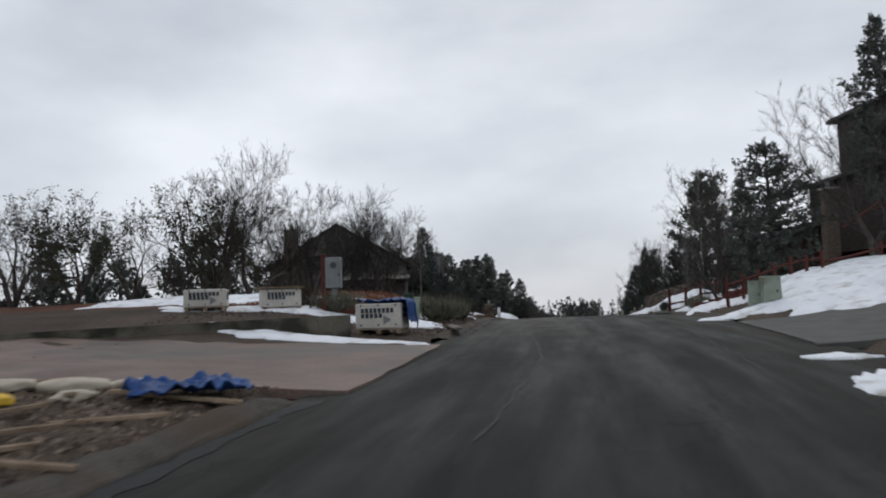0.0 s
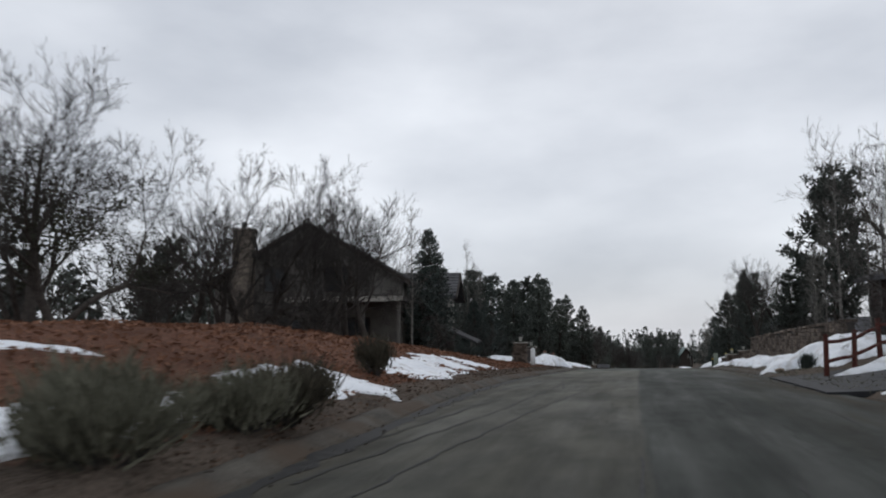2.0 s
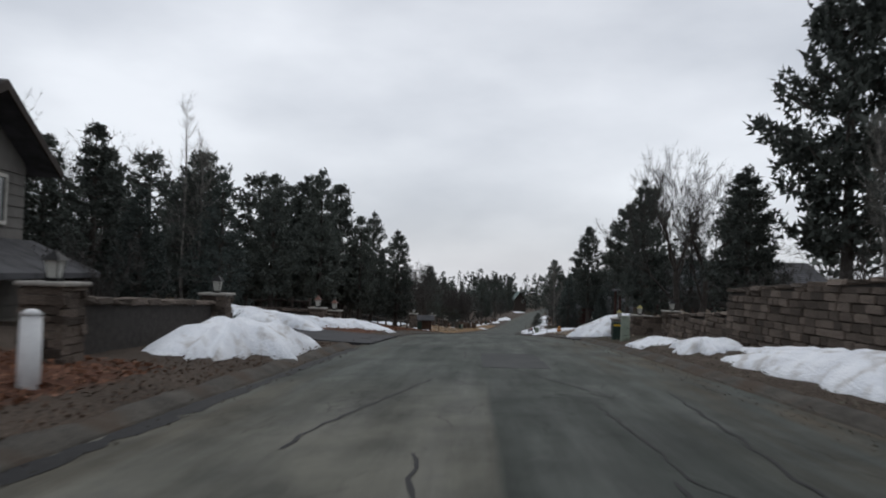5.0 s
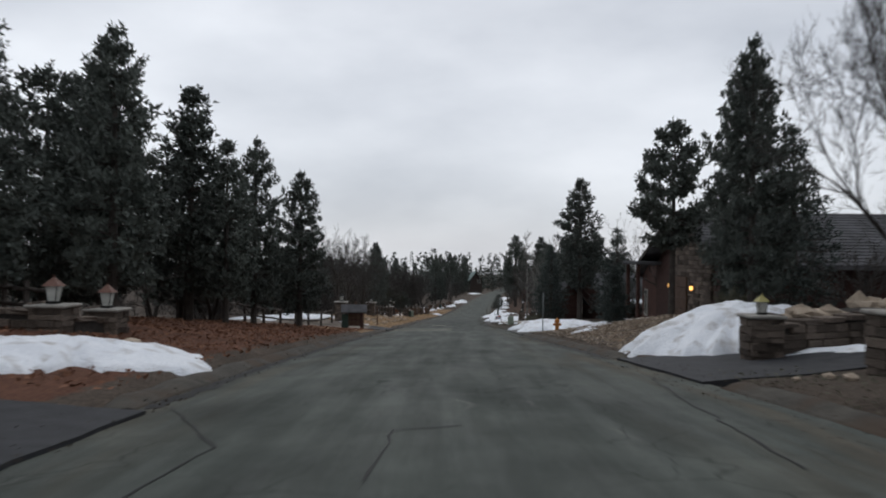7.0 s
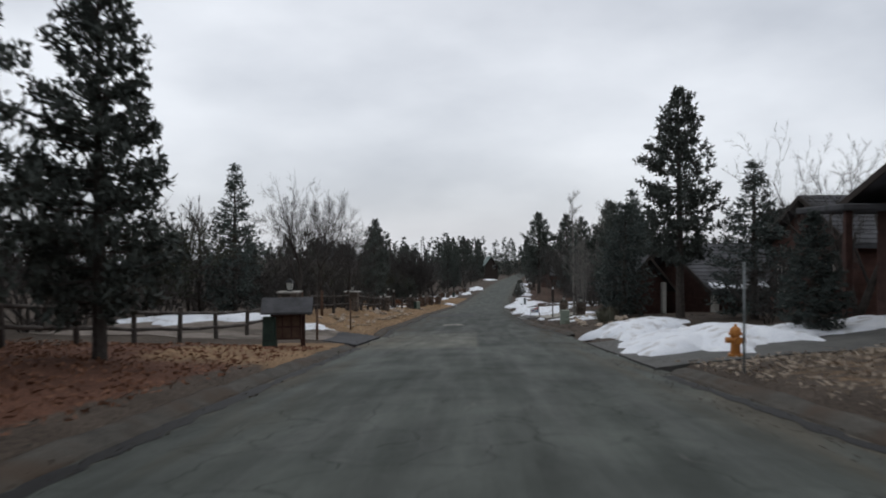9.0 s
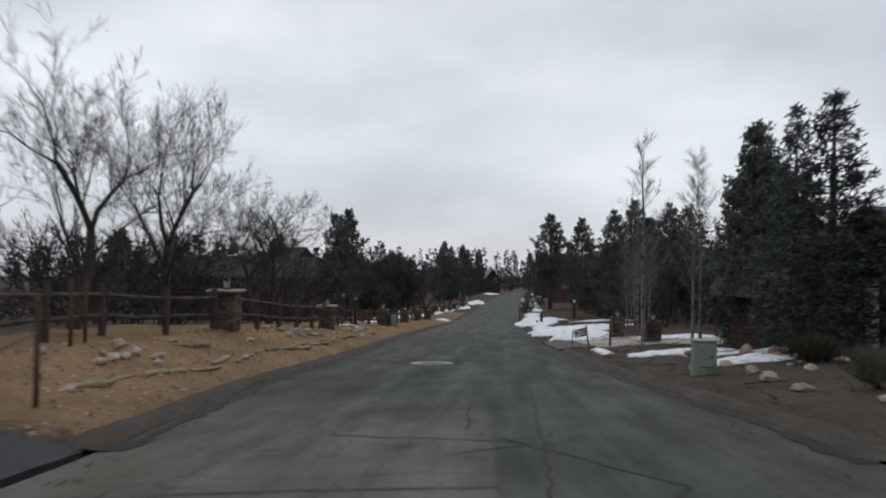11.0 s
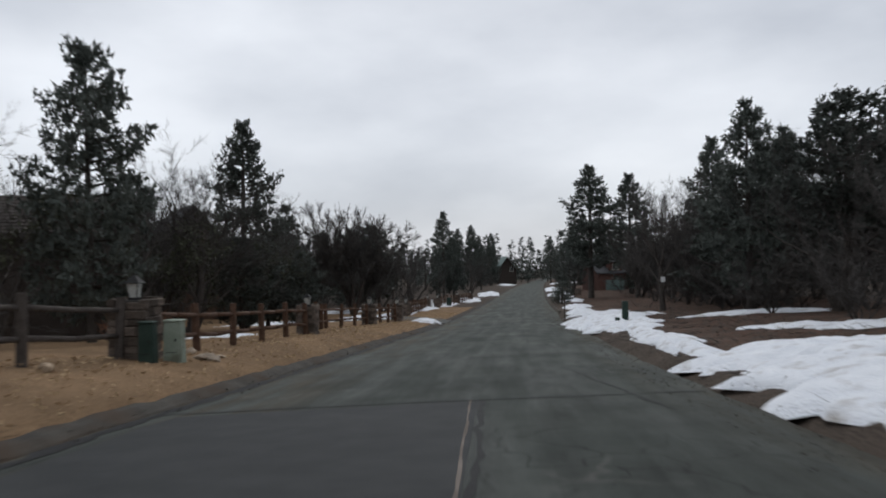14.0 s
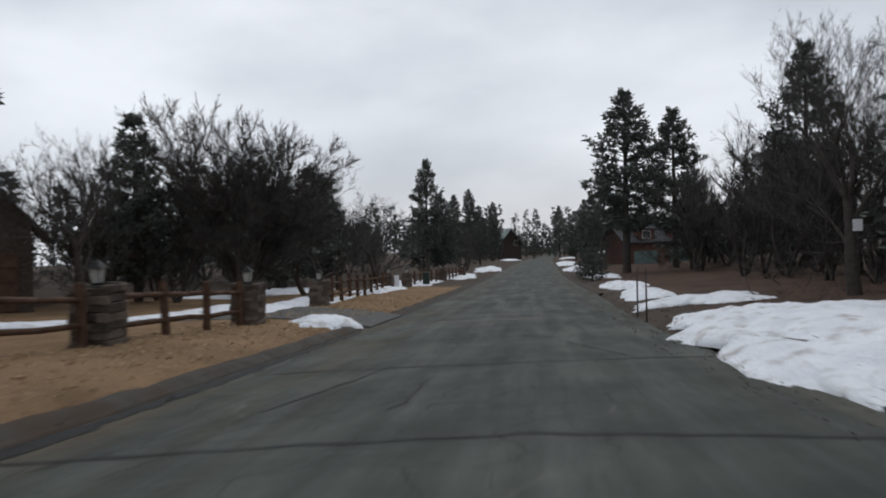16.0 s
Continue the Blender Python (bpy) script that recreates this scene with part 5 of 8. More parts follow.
# ---- snow ----
for i, (y, d, ry, rd, h, turn) in enumerate((
    (16.9, -6.6, 0.5, 2.6, 0.05, 0.25), (21, -5.3, 1.3, 1.4, 0.12, 0), (24.3, -5.2, 2.2, 0.9, 0.14, 0.1), (22.5, -9.3, 1.2, 2.6, 0.1, 0), (27, -12.5, 1.4, 4, 0.12, 0), (30.1, -4.9, 1.8, 1.1, 0.08, 0), (36.6, -5.1, 2.9, 0.8, 0.08, 0.05), (81.4, 9.6, 0.5, 2.4, 0.08, 0.25),
    (43.2, -5.2, 1.0, 0.8, 0.07, 0.3), (40.2, -5.5, 1.4, 0.9, 0.1, 0), (62.5, -5.0, 3.2, 1.3, 0.55, 0), (80.9, -5.9, 2.0, 1.8, 0.3, 0.2), (78.6, -8.6, 1.8, 2.6, 0.45, 0.3), (80.5, -11.5, 2.5, 5, 0.5, 0.3), (67, -5.6, 1.3, 1.2, 0.25, 0), (124.4, -12, 2.2, 3.4, 0.25, 0), (122, -6.9, 0.6, 1.1, 0.08, 0.6),
    (157, -8.2, 0.7, 1.5, 0.06, 0), (196.9, -5.4, 1.5, 0.7, 0.2, 0.1), (203, -11, 3.5, 2.2, 0.15, 0), (209, -9.5, 4, 1.2, 0.12, 0), (222, -9, 6, 1.2, 0.14, 0), (236, -9.5, 7, 2, 0.2, 0), (255, -7.5, 12, 1.8, 0.25, 0), (285, -6.5, 14, 1.5, 0.3, 0), (199, -15, 2, 3, 0.1, 0), (225, -17, 6, 4, 0.15, 0), (176, -10, 2, 1.2, 0.08, 0),
    (7.4, 3.1, 1.5, 0.55, 0.04, 0.1), (10.8, 3.4, 0.3, 0.5, 0.03, 0), (27.0, 8.6, 4.8, 3.6, 0.36, 0), (22.6, 7.6, 2.4, 2.8, 0.22, 0), (30.5, 5.7, 3.0, 1.1, 0.25, 0), (22.0, 10.5, 2.0, 3.5, 0.25, 0), (24.6, 12, 3.4, 5, 0.3, 0), (31, 6.4, 2.4, 1.2, 0.25, 0), (45.8, 7.2, 3.0, 2.2, 0.75, 0), (50.5, 6.2, 3.2, 0.8, 0.34, 0), (57.5, 5.9, 5.5, 0.85, 0.3, 0.02), (65.0, 5.7, 1.6, 0.6, 0.3, 0), (40.5, 9.5, 2, 3, 0.5, 0),
    (69.4, 5.5, 1.6, 0.7, 0.16, 0), (85.1, 7.5, 2.1, 2.1, 0.85, 0), (108.6, 6.4, 3.6, 2.4, 0.45, 0), (97.5, 6.2, 0.3, 0.6, 0.05, 0), (95.4, 5.4, 0.4, 0.5, 0.05, 0), (109, 10.5, 2, 3.5, 0.25, 0),
    (115.4, 6.2, 2.6, 1.8, 0.5, 0.2), (119.8, 7.4, 1.6, 1.5, 0.2, 0), (129, 6.3, 0.8, 1.3, 0.07, 0), (131.6, 8.2, 0.7, 2.2, 0.08, 0), (134.5, 6.0, 1.5, 1.6, 0.08, 0), (138.2, 4.3, 1.8, 0.25, 0.05, 0.03), (151.6, 5.2, 2.6, 1.6, 0.28, 0), (156.5, 6.2, 3, 1.8, 0.22, 0), (150.5, 10.5, 1.3, 2.4, 0.12, 0),
    (159.4, 5.3, 3.0, 1.9, 0.34, 0), (163.4, 6.4, 2.6, 2.2, 0.3, 0), (171, 4.6, 5.5, 0.8, 0.18, 0.05), (180.5, 4.6, 3.4, 1.5, 0.2, 0), (184.6, 4.9, 3.6, 2.0, 0.3, 0), (191.0, 5.3, 4.2, 2.4, 0.3, 0), (187.5, 3.4, 4.5, 0.7, 0.14, 0), (186, 12.5, 2.2, 4, 0.12, 0), (200.8, 6.0, 2.2, 2.3, 0.2, 0), (208, 5.3, 4.0, 1.2, 0.25, 0), (219, 5.6, 5.5, 1.2, 0.28, 0), (172, 11, 2, 3, 0.1, 0), (242, 6.5, 8, 1.6, 0.25, 0), (270, 6, 14, 1.8, 0.3, 0), (310, 5.6, 18, 1.6, 0.3, 0), (380, -8, 8, 2.5, 0.3, 0), (384, 8, 8, 2.5, 0.3, 0),
)):
    snow(y, d, ry, rd, h, 3.7 * i + 1.3, turn)


# ---- stonework ----
def slab_mesh(name, seed, material):
    """One split stone, a unit long, deep and high, with uneven faces."""
    rnd = random.Random(seed)
    bm = block(bmesh.new(), -0.5, 0.5, -0.5, 0.5, -0.5, 0.5)
    bmesh.ops.bevel(bm, geom=bm.edges[:], offset=0.09, segments=1, affect="EDGES")
    for v in bm.verts:
        v.co += Vector((rnd.uniform(-.05, .05), rnd.uniform(-.09, .09), rnd.uniform(-.06, .06)))
    me = bpy.data.meshes.new(name)
    bm.to_mesh(me)
    bm.free()
    me.materials.append(material)
    return me


SLABS = [slab_mesh("stone", 60 + i, STONE) for i in range(6)]


def lay_stones(parent, x0, x1, face_y, z0, z1, row, rnd, depth=0.14, turn=0.0, origin=(0, 0), top=None, limit=300):
    """Courses of split stone over one face; the face runs along x at y = face_y before the turn round origin."""
    made, z = 0, z0
    spin = Matrix.Translation((*origin, 0)) @ Matrix.Rotation(turn, 4, "Z")
    while z < z1 - row * 0.3:
        h = row * rnd.uniform(.75, 1.25)
        x = x0 - rnd.uniform(0, row)
        while x < x1 - row * 0.4:
            w = min(row * rnd.uniform(1.6, 4.2), x1 - x + 0.03)
            if (top is None or z + h < top(x)) and made < limit:
                m = spin @ Matrix.Translation((max(x, x0) + w / 2, face_y + rnd.uniform(-.035, .02), z + h / 2)) @ Matrix.Diagonal((w * 0.97, depth, h * 0.93, 1))
                shared("stone", rnd.choice(SLABS), parent, m)
                made += 1
            x += w
        z += h


def lantern(parent, z, s=1.0, roof=BLACKIRON, glass=LAMPGLASS):
    """A square pillar lantern with a pitched cap."""
    base = box("lantern", parent, BLACKIRON, -.09 * s, .09 * s, -.09 * s, .09 * s, z, z + .05 * s, label="black pillar-top lantern with frosted panes")
    bm = bmesh.new()
    bmesh.ops.create_cone(bm, cap_ends=True, segments=4, radius1=.1 * s, radius2=.15 * s, depth=.26 * s, matrix=Matrix.Translation((0, 0, z + .18 * s)) @ Matrix.Rotation(math.pi / 4, 4, "Z"))
    part("pane", bm, glass, base)
    for sx in (-1, 1):
        for sy in (-1, 1):
            part("bar", rod(bmesh.new(), (sx * .07 * s, sy * .07 * s, z + .04 * s), (sx * .107 * s, sy * .107 * s, z + .31 * s), .009 * s, sides=4), BLACKIRON, base)
    bm = bmesh.new()
    bmesh.ops.create_cone(bm, cap_ends=True, segments=4, radius1=.21 * s, radius2=.03 * s, depth=.15 * s, matrix=Matrix.Translation((0, 0, z + .385 * s)) @ Matrix.Rotation(math.pi / 4, 4, "Z"))
    rod(bm, (0, 0, z + .45 * s), (0, 0, z + .5 * s), .015 * s, sides=6)
    part("lantern_cap", bm, roof, base)


def stone_pillar(width, height, lamp, seed, label, cap=True, lamp_roof=BLACKIRON, lip=0.07):
    rnd = random.Random(seed)
    root = thing("stone_pillar", Matrix(), label, "pillar", "stone pillars along the road")
    w = width / 2
    box("core", root, MORTAR, -w + .05, w - .05, -w + .05, w - .05, -.2, height)
    for k in range(4):
        lay_stones(root, -w, w, -w + .05, -.05, height, 0.135, rnd, 0.12, k * math.pi / 2)
    if cap:
        bm = block(bmesh.new(), -w - lip, w + lip, -w - lip, w + lip, height, height + .07, 0.02)
        part("capstone", bm, CAPSTONE, root)
    if lamp:
        lantern(root, height + (.07 if cap else 0), lamp, roof=lamp_roof)
    return root


pillar_a = stone_pillar(0.64, 1.1, 1.0, 1, "stacked brown stone pillar with a lantern on its cap")
pillar_b = stone_pillar(0.62, 0.98, 0.9, 2, "stacked reddish stone pillar with a small lantern", cap=False)
pillar_c = stone_pillar(0.66, 1.08, 0.8, 3, "stacked stone pillar with a wide snow-dusted cap and lantern", lip=0.13)
pillar_r = stone_pillar(0.7, 0.5, 1.2, 5, "low stone pillar with a large copper-capped lantern", lamp_roof=mat("aged_copper", (0.1, 0.05, 0.04), (0.19, 0.11, 0.085), 0.6, 5, 40, 0.1))
pillar_y = stone_pillar(0.62, 0.85, 0.85, 4, "dark stone pillar with a pale yellow lantern cap", lamp_roof=mat("yellowed_copper", (0.3, 0.27, 0.1), (0.42, 0.38, 0.17), 0.6, 5, 40, 0.1))
SEEN = set()


def pillar(proto, y, d, s=1.0, up=0.0):
    m = Matrix.Translation(at(y, d, up)) @ Matrix.Rotation(radians(heading(y)), 4, "Z") @ Matrix.Diagonal((s, s, s, 1))
    if proto.name not in SEEN:
        SEEN.add(proto.name)
        proto.matrix_basis = m
    else:
        copy_thing_scaled(proto, m)


for proto, y, d, s, up in (
    (pillar_a, 122.4, -7.9, 1.18, 0), (pillar_c, 135.7, -7.6, 1.0, 0), (pillar_c, 148.8, -7.35, 0.95, 0), (pillar_b, 165.9, -7.05, 1.14, 0), (pillar_b, 177.5, -7.0, 1.0, 0), (pillar_b, 190.4, -7.55, 1.05, 0), (pillar_b, 195.8, -7.0, 1.02, 0), (pillar_b, 206, -8.05, 1.0, 0), (pillar_b, 225, -9.0, 1.0, 0), (pillar_b, 229, -8.5, 1.0, 0), (pillar_b, 241, -7.6, 1.0, 0), (pillar_b, 253, -7.0, 1.0, 0),
    (pillar_a, 57.2, -5.75, 0.9, 0), (pillar_a, 65.5, -6.4, 0.9, 0), (pillar_r, 85, -8.2, 1.0, 0), (pillar_r, 86.2, -7.65, 0.95, 0), (pillar_y, 82, 6.75, 1.0, 0), (pillar_y, 77.4, 6.8, 1.0, 0), (pillar_a, 73.6, 7.2, 0.85, 0), (pillar_b, 151, 7.3, 1.0, 0), (pillar_b, 146.2, 8.1, 1.0, 0), (pillar_a, 142.6, 10.8, 0.9, 0),
):
    pillar(proto, y, d, s, up)


def stone_wall(name, p, q, height, thick, label, row=0.17, coping=True, slope_to=None, seed=5, both=False):
    """A stacked stone wall from p to q, each (y, d), whose top may fall towards q."""
    a, b = at(*p), at(*q)
    length = (b.xy - a.xy).length
    ang = math.atan2(b.y - a.y, b.x - a.x)
    fall = b.z - a.z
    root = thing(name, Matrix.Translation(a) @ Matrix.Rotation(ang, 4, "Z"), label, "wall")
    h1 = height if slope_to is None else slope_to
    top = lambda x: height + (h1 + fall - height) * x / length
    z0 = min(0, fall) - 0.15
    v = []
    for x in (0, length):
        for y in (-thick / 2 + .05, thick / 2 - .05):
            v += [(x, y, z0), (x, y, top(x) - .02)]
    mesh_object("core", v, [(0, 1, 5, 4), (2, 6, 7, 3), (1, 3, 7, 5), (0, 2, 3, 1), (4, 5, 7, 6)], MORTAR, parent=root)
    rnd = random.Random(seed)
    lay_stones(root, 0, length, -thick / 2 + .04, z0, max(height, h1 + fall) + 0.2, row, rnd, 0.15, top=lambda x: top(min(max(x, 0), length)) + 0.06)
    if both:
        lay_stones(root, 0, length, thick / 2 - .04, z0, max(height, h1 + fall) + 0.2, row, rnd, 0.15, top=lambda x: top(min(max(x, 0), length)) + 0.06)
    if coping:
        n = max(2, int(length / 0.7))
        for i in range(n):
            x = (i + .5) * length / n
            shared("coping_stone", rnd.choice(SLABS), root, Matrix.Translation((x, 0, top(x) + .04)) @ Matrix.Rotation(rnd.uniform(-.06, .06), 4, "Z") @ Matrix.Diagonal((length / n * rnd.uniform(.86, 1.0), thick + .1, rnd.uniform(.08, .13), 1)))
    return root


stone_wall("stone_wall", (66.0, 6.95), (57.0, 7.4), 1.4, 0.4, "tall stacked grey-brown stone retaining wall above a snow bank", 0.16, slope_to=1.38, seed=8)
stone_wall("stone_wall", (57.0, 7.4), (47.5, 7.9), 1.38, 0.4, "tall stacked brown stone retaining wall beside a fence", 0.16, slope_to=1.35, seed=28)
stone_wall("stone_wall", (73.4, 7.2), (66.6, 7.3), 0.75, 0.4, "lower stacked stone wall beside a utility box", 0.18, seed=18)
stone_wall("stone_wall", (66, -6.6), (58, -6.1), 0.75, 0.35, "low stacked stone wall behind a snow bank", 0.17, seed=9)
stone_wall("stone_wall", (87, -12.5), (85.3, -8.6), 0.3, 0.35, "low stone garden wall between lantern pillars", 0.15, seed=10, both=True)
stone_wall("stone_wall", (86.2, -7.6), (85.1, -7.9), 0.25, 0.35, "short stone garden wall", 0.15, seed=14)
stone_wall("stone_planter", (82.2, 7.0), (84.2, 13.5), 0.6, 0.4, "dark stone planter wall filled with boulders", 0.16, seed=11)
stone_wall("stone_wall", (77.2, 7.0), (79, 12.5), 0.7, 0.4, "dark stone wall beside a driveway", 0.16, seed=12)

# the low concrete wall of the building lot
a, b, c, e = at(17.2, -5.2), at(16.9, -8.6), at(16.4, -11.9), at(15.9, -16.0)


def concrete_wall(points, top, thick, label):
    v, f = [], []
    for i, p in enumerate(points):
        q = points[min(i + 1, len(points) - 1)] - points[max(i - 1, 0)]
        s = Vector((-q.y, q.x, 0)).normalized() * thick
        for o in (Vector(), s):
            v += [(p.x + o.x, p.y + o.y, p.z - 0.3), (p.x + o.x, p.y + o.y, top[i])]
    for i in range(len(points) - 1):
        k = 4 * i
        f += [(k, k + 4, k + 5, k + 1), (k + 2, k + 3, k + 7, k + 6), (k + 1, k + 5, k + 7, k + 3)]
    e = 4 * (len(points) - 1)
    f += [(0, 1, 3, 2), (e, e + 2, e + 3, e + 1)]
    ob = mesh_object("retaining_wall", v, f, WALLCONC)
    return tagged(ob, label, "wall")


concrete_wall([a, b, c, e], [rz(17) + .63, rz(17) + .57, rz(17) + .5, rz(17) + .42], -0.2, "low damp concrete retaining wall at a building lot")


# ---- rail fences ----
def post_mesh(r, h, material, seed):
    rnd = random.Random(seed)
    bm = bmesh.new()
    bmesh.ops.create_cone(bm, cap_ends=True, segments=8, radius1=r * 1.05, radius2=r * 0.95, depth=h, matrix=Matrix.Translation((0, 0, h / 2 - 0.15)))
    for v in bm.verts:
        v.co.x += rnd.uniform(-.008, .008)
        v.co.y += rnd.uniform(-.008, .008)
    me = bpy.data.meshes.new("post")
    bm.to_mesh(me)
    bm.free()
    me.materials.append(material)
    return me


def rail_fence(points, material, gap, rails, post_r, height, label, rail_r=0.055):
    """Round posts along (y, d) points with log rails between them."""
    line = []
    for (y0, d0), (y1, d1) in zip(points, points[1:]):
        n = max(1, round(math.hypot(y1 - y0, d1 - d0) / gap))
        line += [(y0 + (y1 - y0) * i / n, d0 + (d1 - d0) * i / n) for i in range(n)]
    line.append(points[-1])
    root = thing("rail_fence", Matrix.Translation(at(*line[0])), label, "fence", "rail fences along the road")
    o = at(*line[0])
    rnd = random.Random(len(line))
    pm = post_mesh(post_r, height + 0.25, material, 3)
    ends = []
    for y, d in line:
        p = at(y, d) - o
        lean = Matrix.Rotation(rnd.uniform(-.04, .04), 4, "X") @ Matrix.Rotation(rnd.uniform(-.04, .04), 4, "Y")
        shared("post", pm, root, Matrix.Translation(p) @ lean @ Matrix.Rotation(rnd.uniform(0, 6), 4, "Z"))
        ends.append(p)
    for p, q in zip(ends, ends[1:]):
        for h in rails:
            bm = bmesh.new()
            mid = (p + q) / 2 + Vector((0, 0, h + rnd.uniform(-.03, .02)))
            p1, q1 = p + Vector((0, 0, h + rnd.uniform(-.03, .03))), q + Vector((0, 0, h + rnd.uniform(-.03, .03)))
            rod(bm, p1, mid, rail_r, rail_r * 0.95)
            rod(bm, mid, q1, rail_r * 0.95, rail_r * 0.9)
            part("rail", bm, material, root, smooth=True)
    return root


rail_fence([(123.2, -8.1), (130.7, -8.6), (135.3, -7.75)], RAILDARK, 2.4, (0.42, 0.9), 0.085, 1.05, "weathered dark log rail fence on a sandy bank")
rail_fence([(136.1, -7.6), (148.4, -7.4)], RAILDARK, 2.5, (0.42, 0.9), 0.085, 1.05, "weathered dark log rail fence between stone pillars")
rail_fence([(149.2, -7.4), (156.8, -8.1)], RAILDARK, 2.5, (0.42, 0.9), 0.085, 1.05, "weathered dark log rail fence beside a gate post")
rail_fence([(157.3, -8.2), (159.2, -9.4), (161.1, -8.3)], RAILDARK, 2.2, (0.36, 0.82), 0.085, 1.0, "weathered dark log rail fence between two gate posts")
rail_fence([(161.5, -8.1), (165.5, -7.15)], RAILDARK, 2.1, (0.42, 0.9), 0.085, 1.05, "weathered dark log rail fence by the driveway")
rail_fence([(166.4, -7.0), (177.1, -6.95)], RAILBROWN, 2.1, (0.36, 0.82), 0.085, 0.98, "brown log rail fence between stone pillars")
rail_fence([(177.9, -7.05), (184.3, -8.15), (190.0, -7.6)], RAILBROWN, 2.1, (0.36, 0.82), 0.085, 0.98, "brown log rail fence along the sandy verge")
rail_fence([(190.8, -7.5), (195.4, -7.05)], RAILBROWN, 1.6, (0.3, 0.78), 0.085, 0.95, "brown log rail fence beside a driveway")
rail_fence([(206.5, -8.15), (224.5, -9.0)], RAILBROWN, 2.0, (0.36, 0.82), 0.085, 0.98, "brown log rail fence with snow behind it")
rail_fence([(229.5, -8.5), (240.6, -7.6)], RAILBROWN, 2.0, (0.36, 0.82), 0.085, 0.98, "brown log rail fence along the road")
rail_fence([(241.4, -7.6), (252.6, -7.0)], RAILBROWN, 2.0, (0.36, 0.82), 0.085, 0.98, "brown log rail fence along the far road")
rail_fence([(27.0, 5.5), (27.0, 8.9)], RAILRED, 0.56, (0.3, 0.78), 0.06, 0.9, "red-brown wooden fence with close posts above snow", 0.045)
rail_fence([(27.0, 8.9), (28.0, 13.5)], RAILRED, 2.2, (0.55, ), 0.06, 0.7, "red-brown wooden rail climbing a snowy slope", 0.05)
rail_fence([(40.5, 5.4), (44.5, 9.5)], RAILRED, 1.6, (0.45, 0.95), 0.075, 1.1, "dark red wooden rail fence in a snow bank", 0.055)
rail_fence([(86.5, -9.0), (92, -14)], RAILDARK, 2.0, (0.4, 0.8), 0.07, 0.9, "dark wooden rail fence under the pines")
rail_fence([(104.5, -10.5), (121.6, -8.4)], RAILDARK, 2.4, (0.42, 0.9), 0.075, 1.0, "dark log rail fence at the edge of the woods")
rail_fence([(256, 7.2), (262, 9.0)], RAILDARK, 1.2, (0.4, 0.85), 0.07, 1.0, "dark wooden rail fence before a red house")


# ---- houses ----
def gable_house(name, m, w, l, eave, ridge, wall_m, roof_m, label, over=0.45, base=-1.5, siding=0.0, logs=False, snow_roof=False):
    """A house with its ridge along local y, from y = 0 to l and x = -w/2 to w/2; returns the root."""
    root = thing(name, m, label, "house")
    h = w / 2
    v = [(-h, 0, base), (h, 0, base), (h, 0, eave), (0, 0, ridge), (-h, 0, eave), (-h, l, base), (h, l, base), (h, l, eave), (0, l, ridge), (-h, l, eave)]
    f = [(0, 1, 2, 3, 4), (6, 5, 9, 8, 7), (1, 6, 7, 2), (5, 0, 4, 9)]
    mesh_object("wall", v, f, wall_m, parent=root)
    k = (ridge - eave) / h
    for s in (-1, 1):
        x1, z1 = s * (h + over), eave - k * over
        v = []
        for y in (-over, l + over):
            v += [(0, y, ridge + .02), (x1, y, z1 + .02), (x1, y, z1 + .2), (0, y, ridge + .2)]
        f = [(0, 1, 2, 3), (7, 6, 5, 4), (3, 2, 6, 7), (0, 4, 5, 1), (1, 5, 6, 2)]
        mesh_object("roof", v, f if s > 0 else [tuple(reversed(q)) for q in f], roof_m, parent=root)
        # shingle courses
        n = max(4, int(math.hypot(h + over, k * (h + over)) / 0.42))
        sv, sf = [], []
        for i in range(n):
            t0, t1 = i / n, (i + 1) / n
            for t, up in ((t0, .205), (t1, .24)):
                for y in (-over, l + over):
                    sv.append((x1 * t, y, ridge + (z1 - ridge) * t + up))
        sf = [(b, b + 1, b + 3, b + 2) for b in range(0, len(sv) - 2, 2)]
        mesh_object("roof_cover", sv, sf, roof_m, parent=root)
        # barge boards
        for y in (-over - .03, l + over + .03):
            bm = bmesh.new()
            vs = [bm.verts.new(q) for q in ((0, y, ridge + .2), (x1, y, z1 + .2), (x1, y, z1 - .02), (0, y, ridge - .02))]
            vt = [bm.verts.new((q.co.x, y + .05 * (1 if y > 0 else -1), q.co.z)) for q in vs]
            bm.faces.new(vs), bm.faces.new(vt)
            for i in range(4):
                bm.faces.new((vs[i], vs[(i + 1) % 4], vt[(i + 1) % 4], vt[i]))
            part("barge_board", bm, DARKWOOD, root)
    if siding or logs:
        step = 0.24 if logs else siding
        for side in range(3):
            z = base
            while z < eave - step / 2:
                if logs:
                    bm = bmesh.new()
                    pts = (((-h - .25, -.02, z), (h + .25, -.02, z)), ((h + .02, -.25, z), (h + .02, l + .25, z)), ((-h - .02, -.25, z), (-h - .02, l + .25, z)))[side]
                    rod(bm, *pts, 0.125, sides=8)
                    part("log", bm, wall_m, root, smooth=True)
                else:
                    a = ((-h, h, -.035, .0, z, z + step * .86), (h, h + .035, 0, l, z, z + step * .86), (-h - .035, -h, 0, l, z, z + step * .86))[side]
                    box("board", root, wall_m, *a)
                z += step
    return root


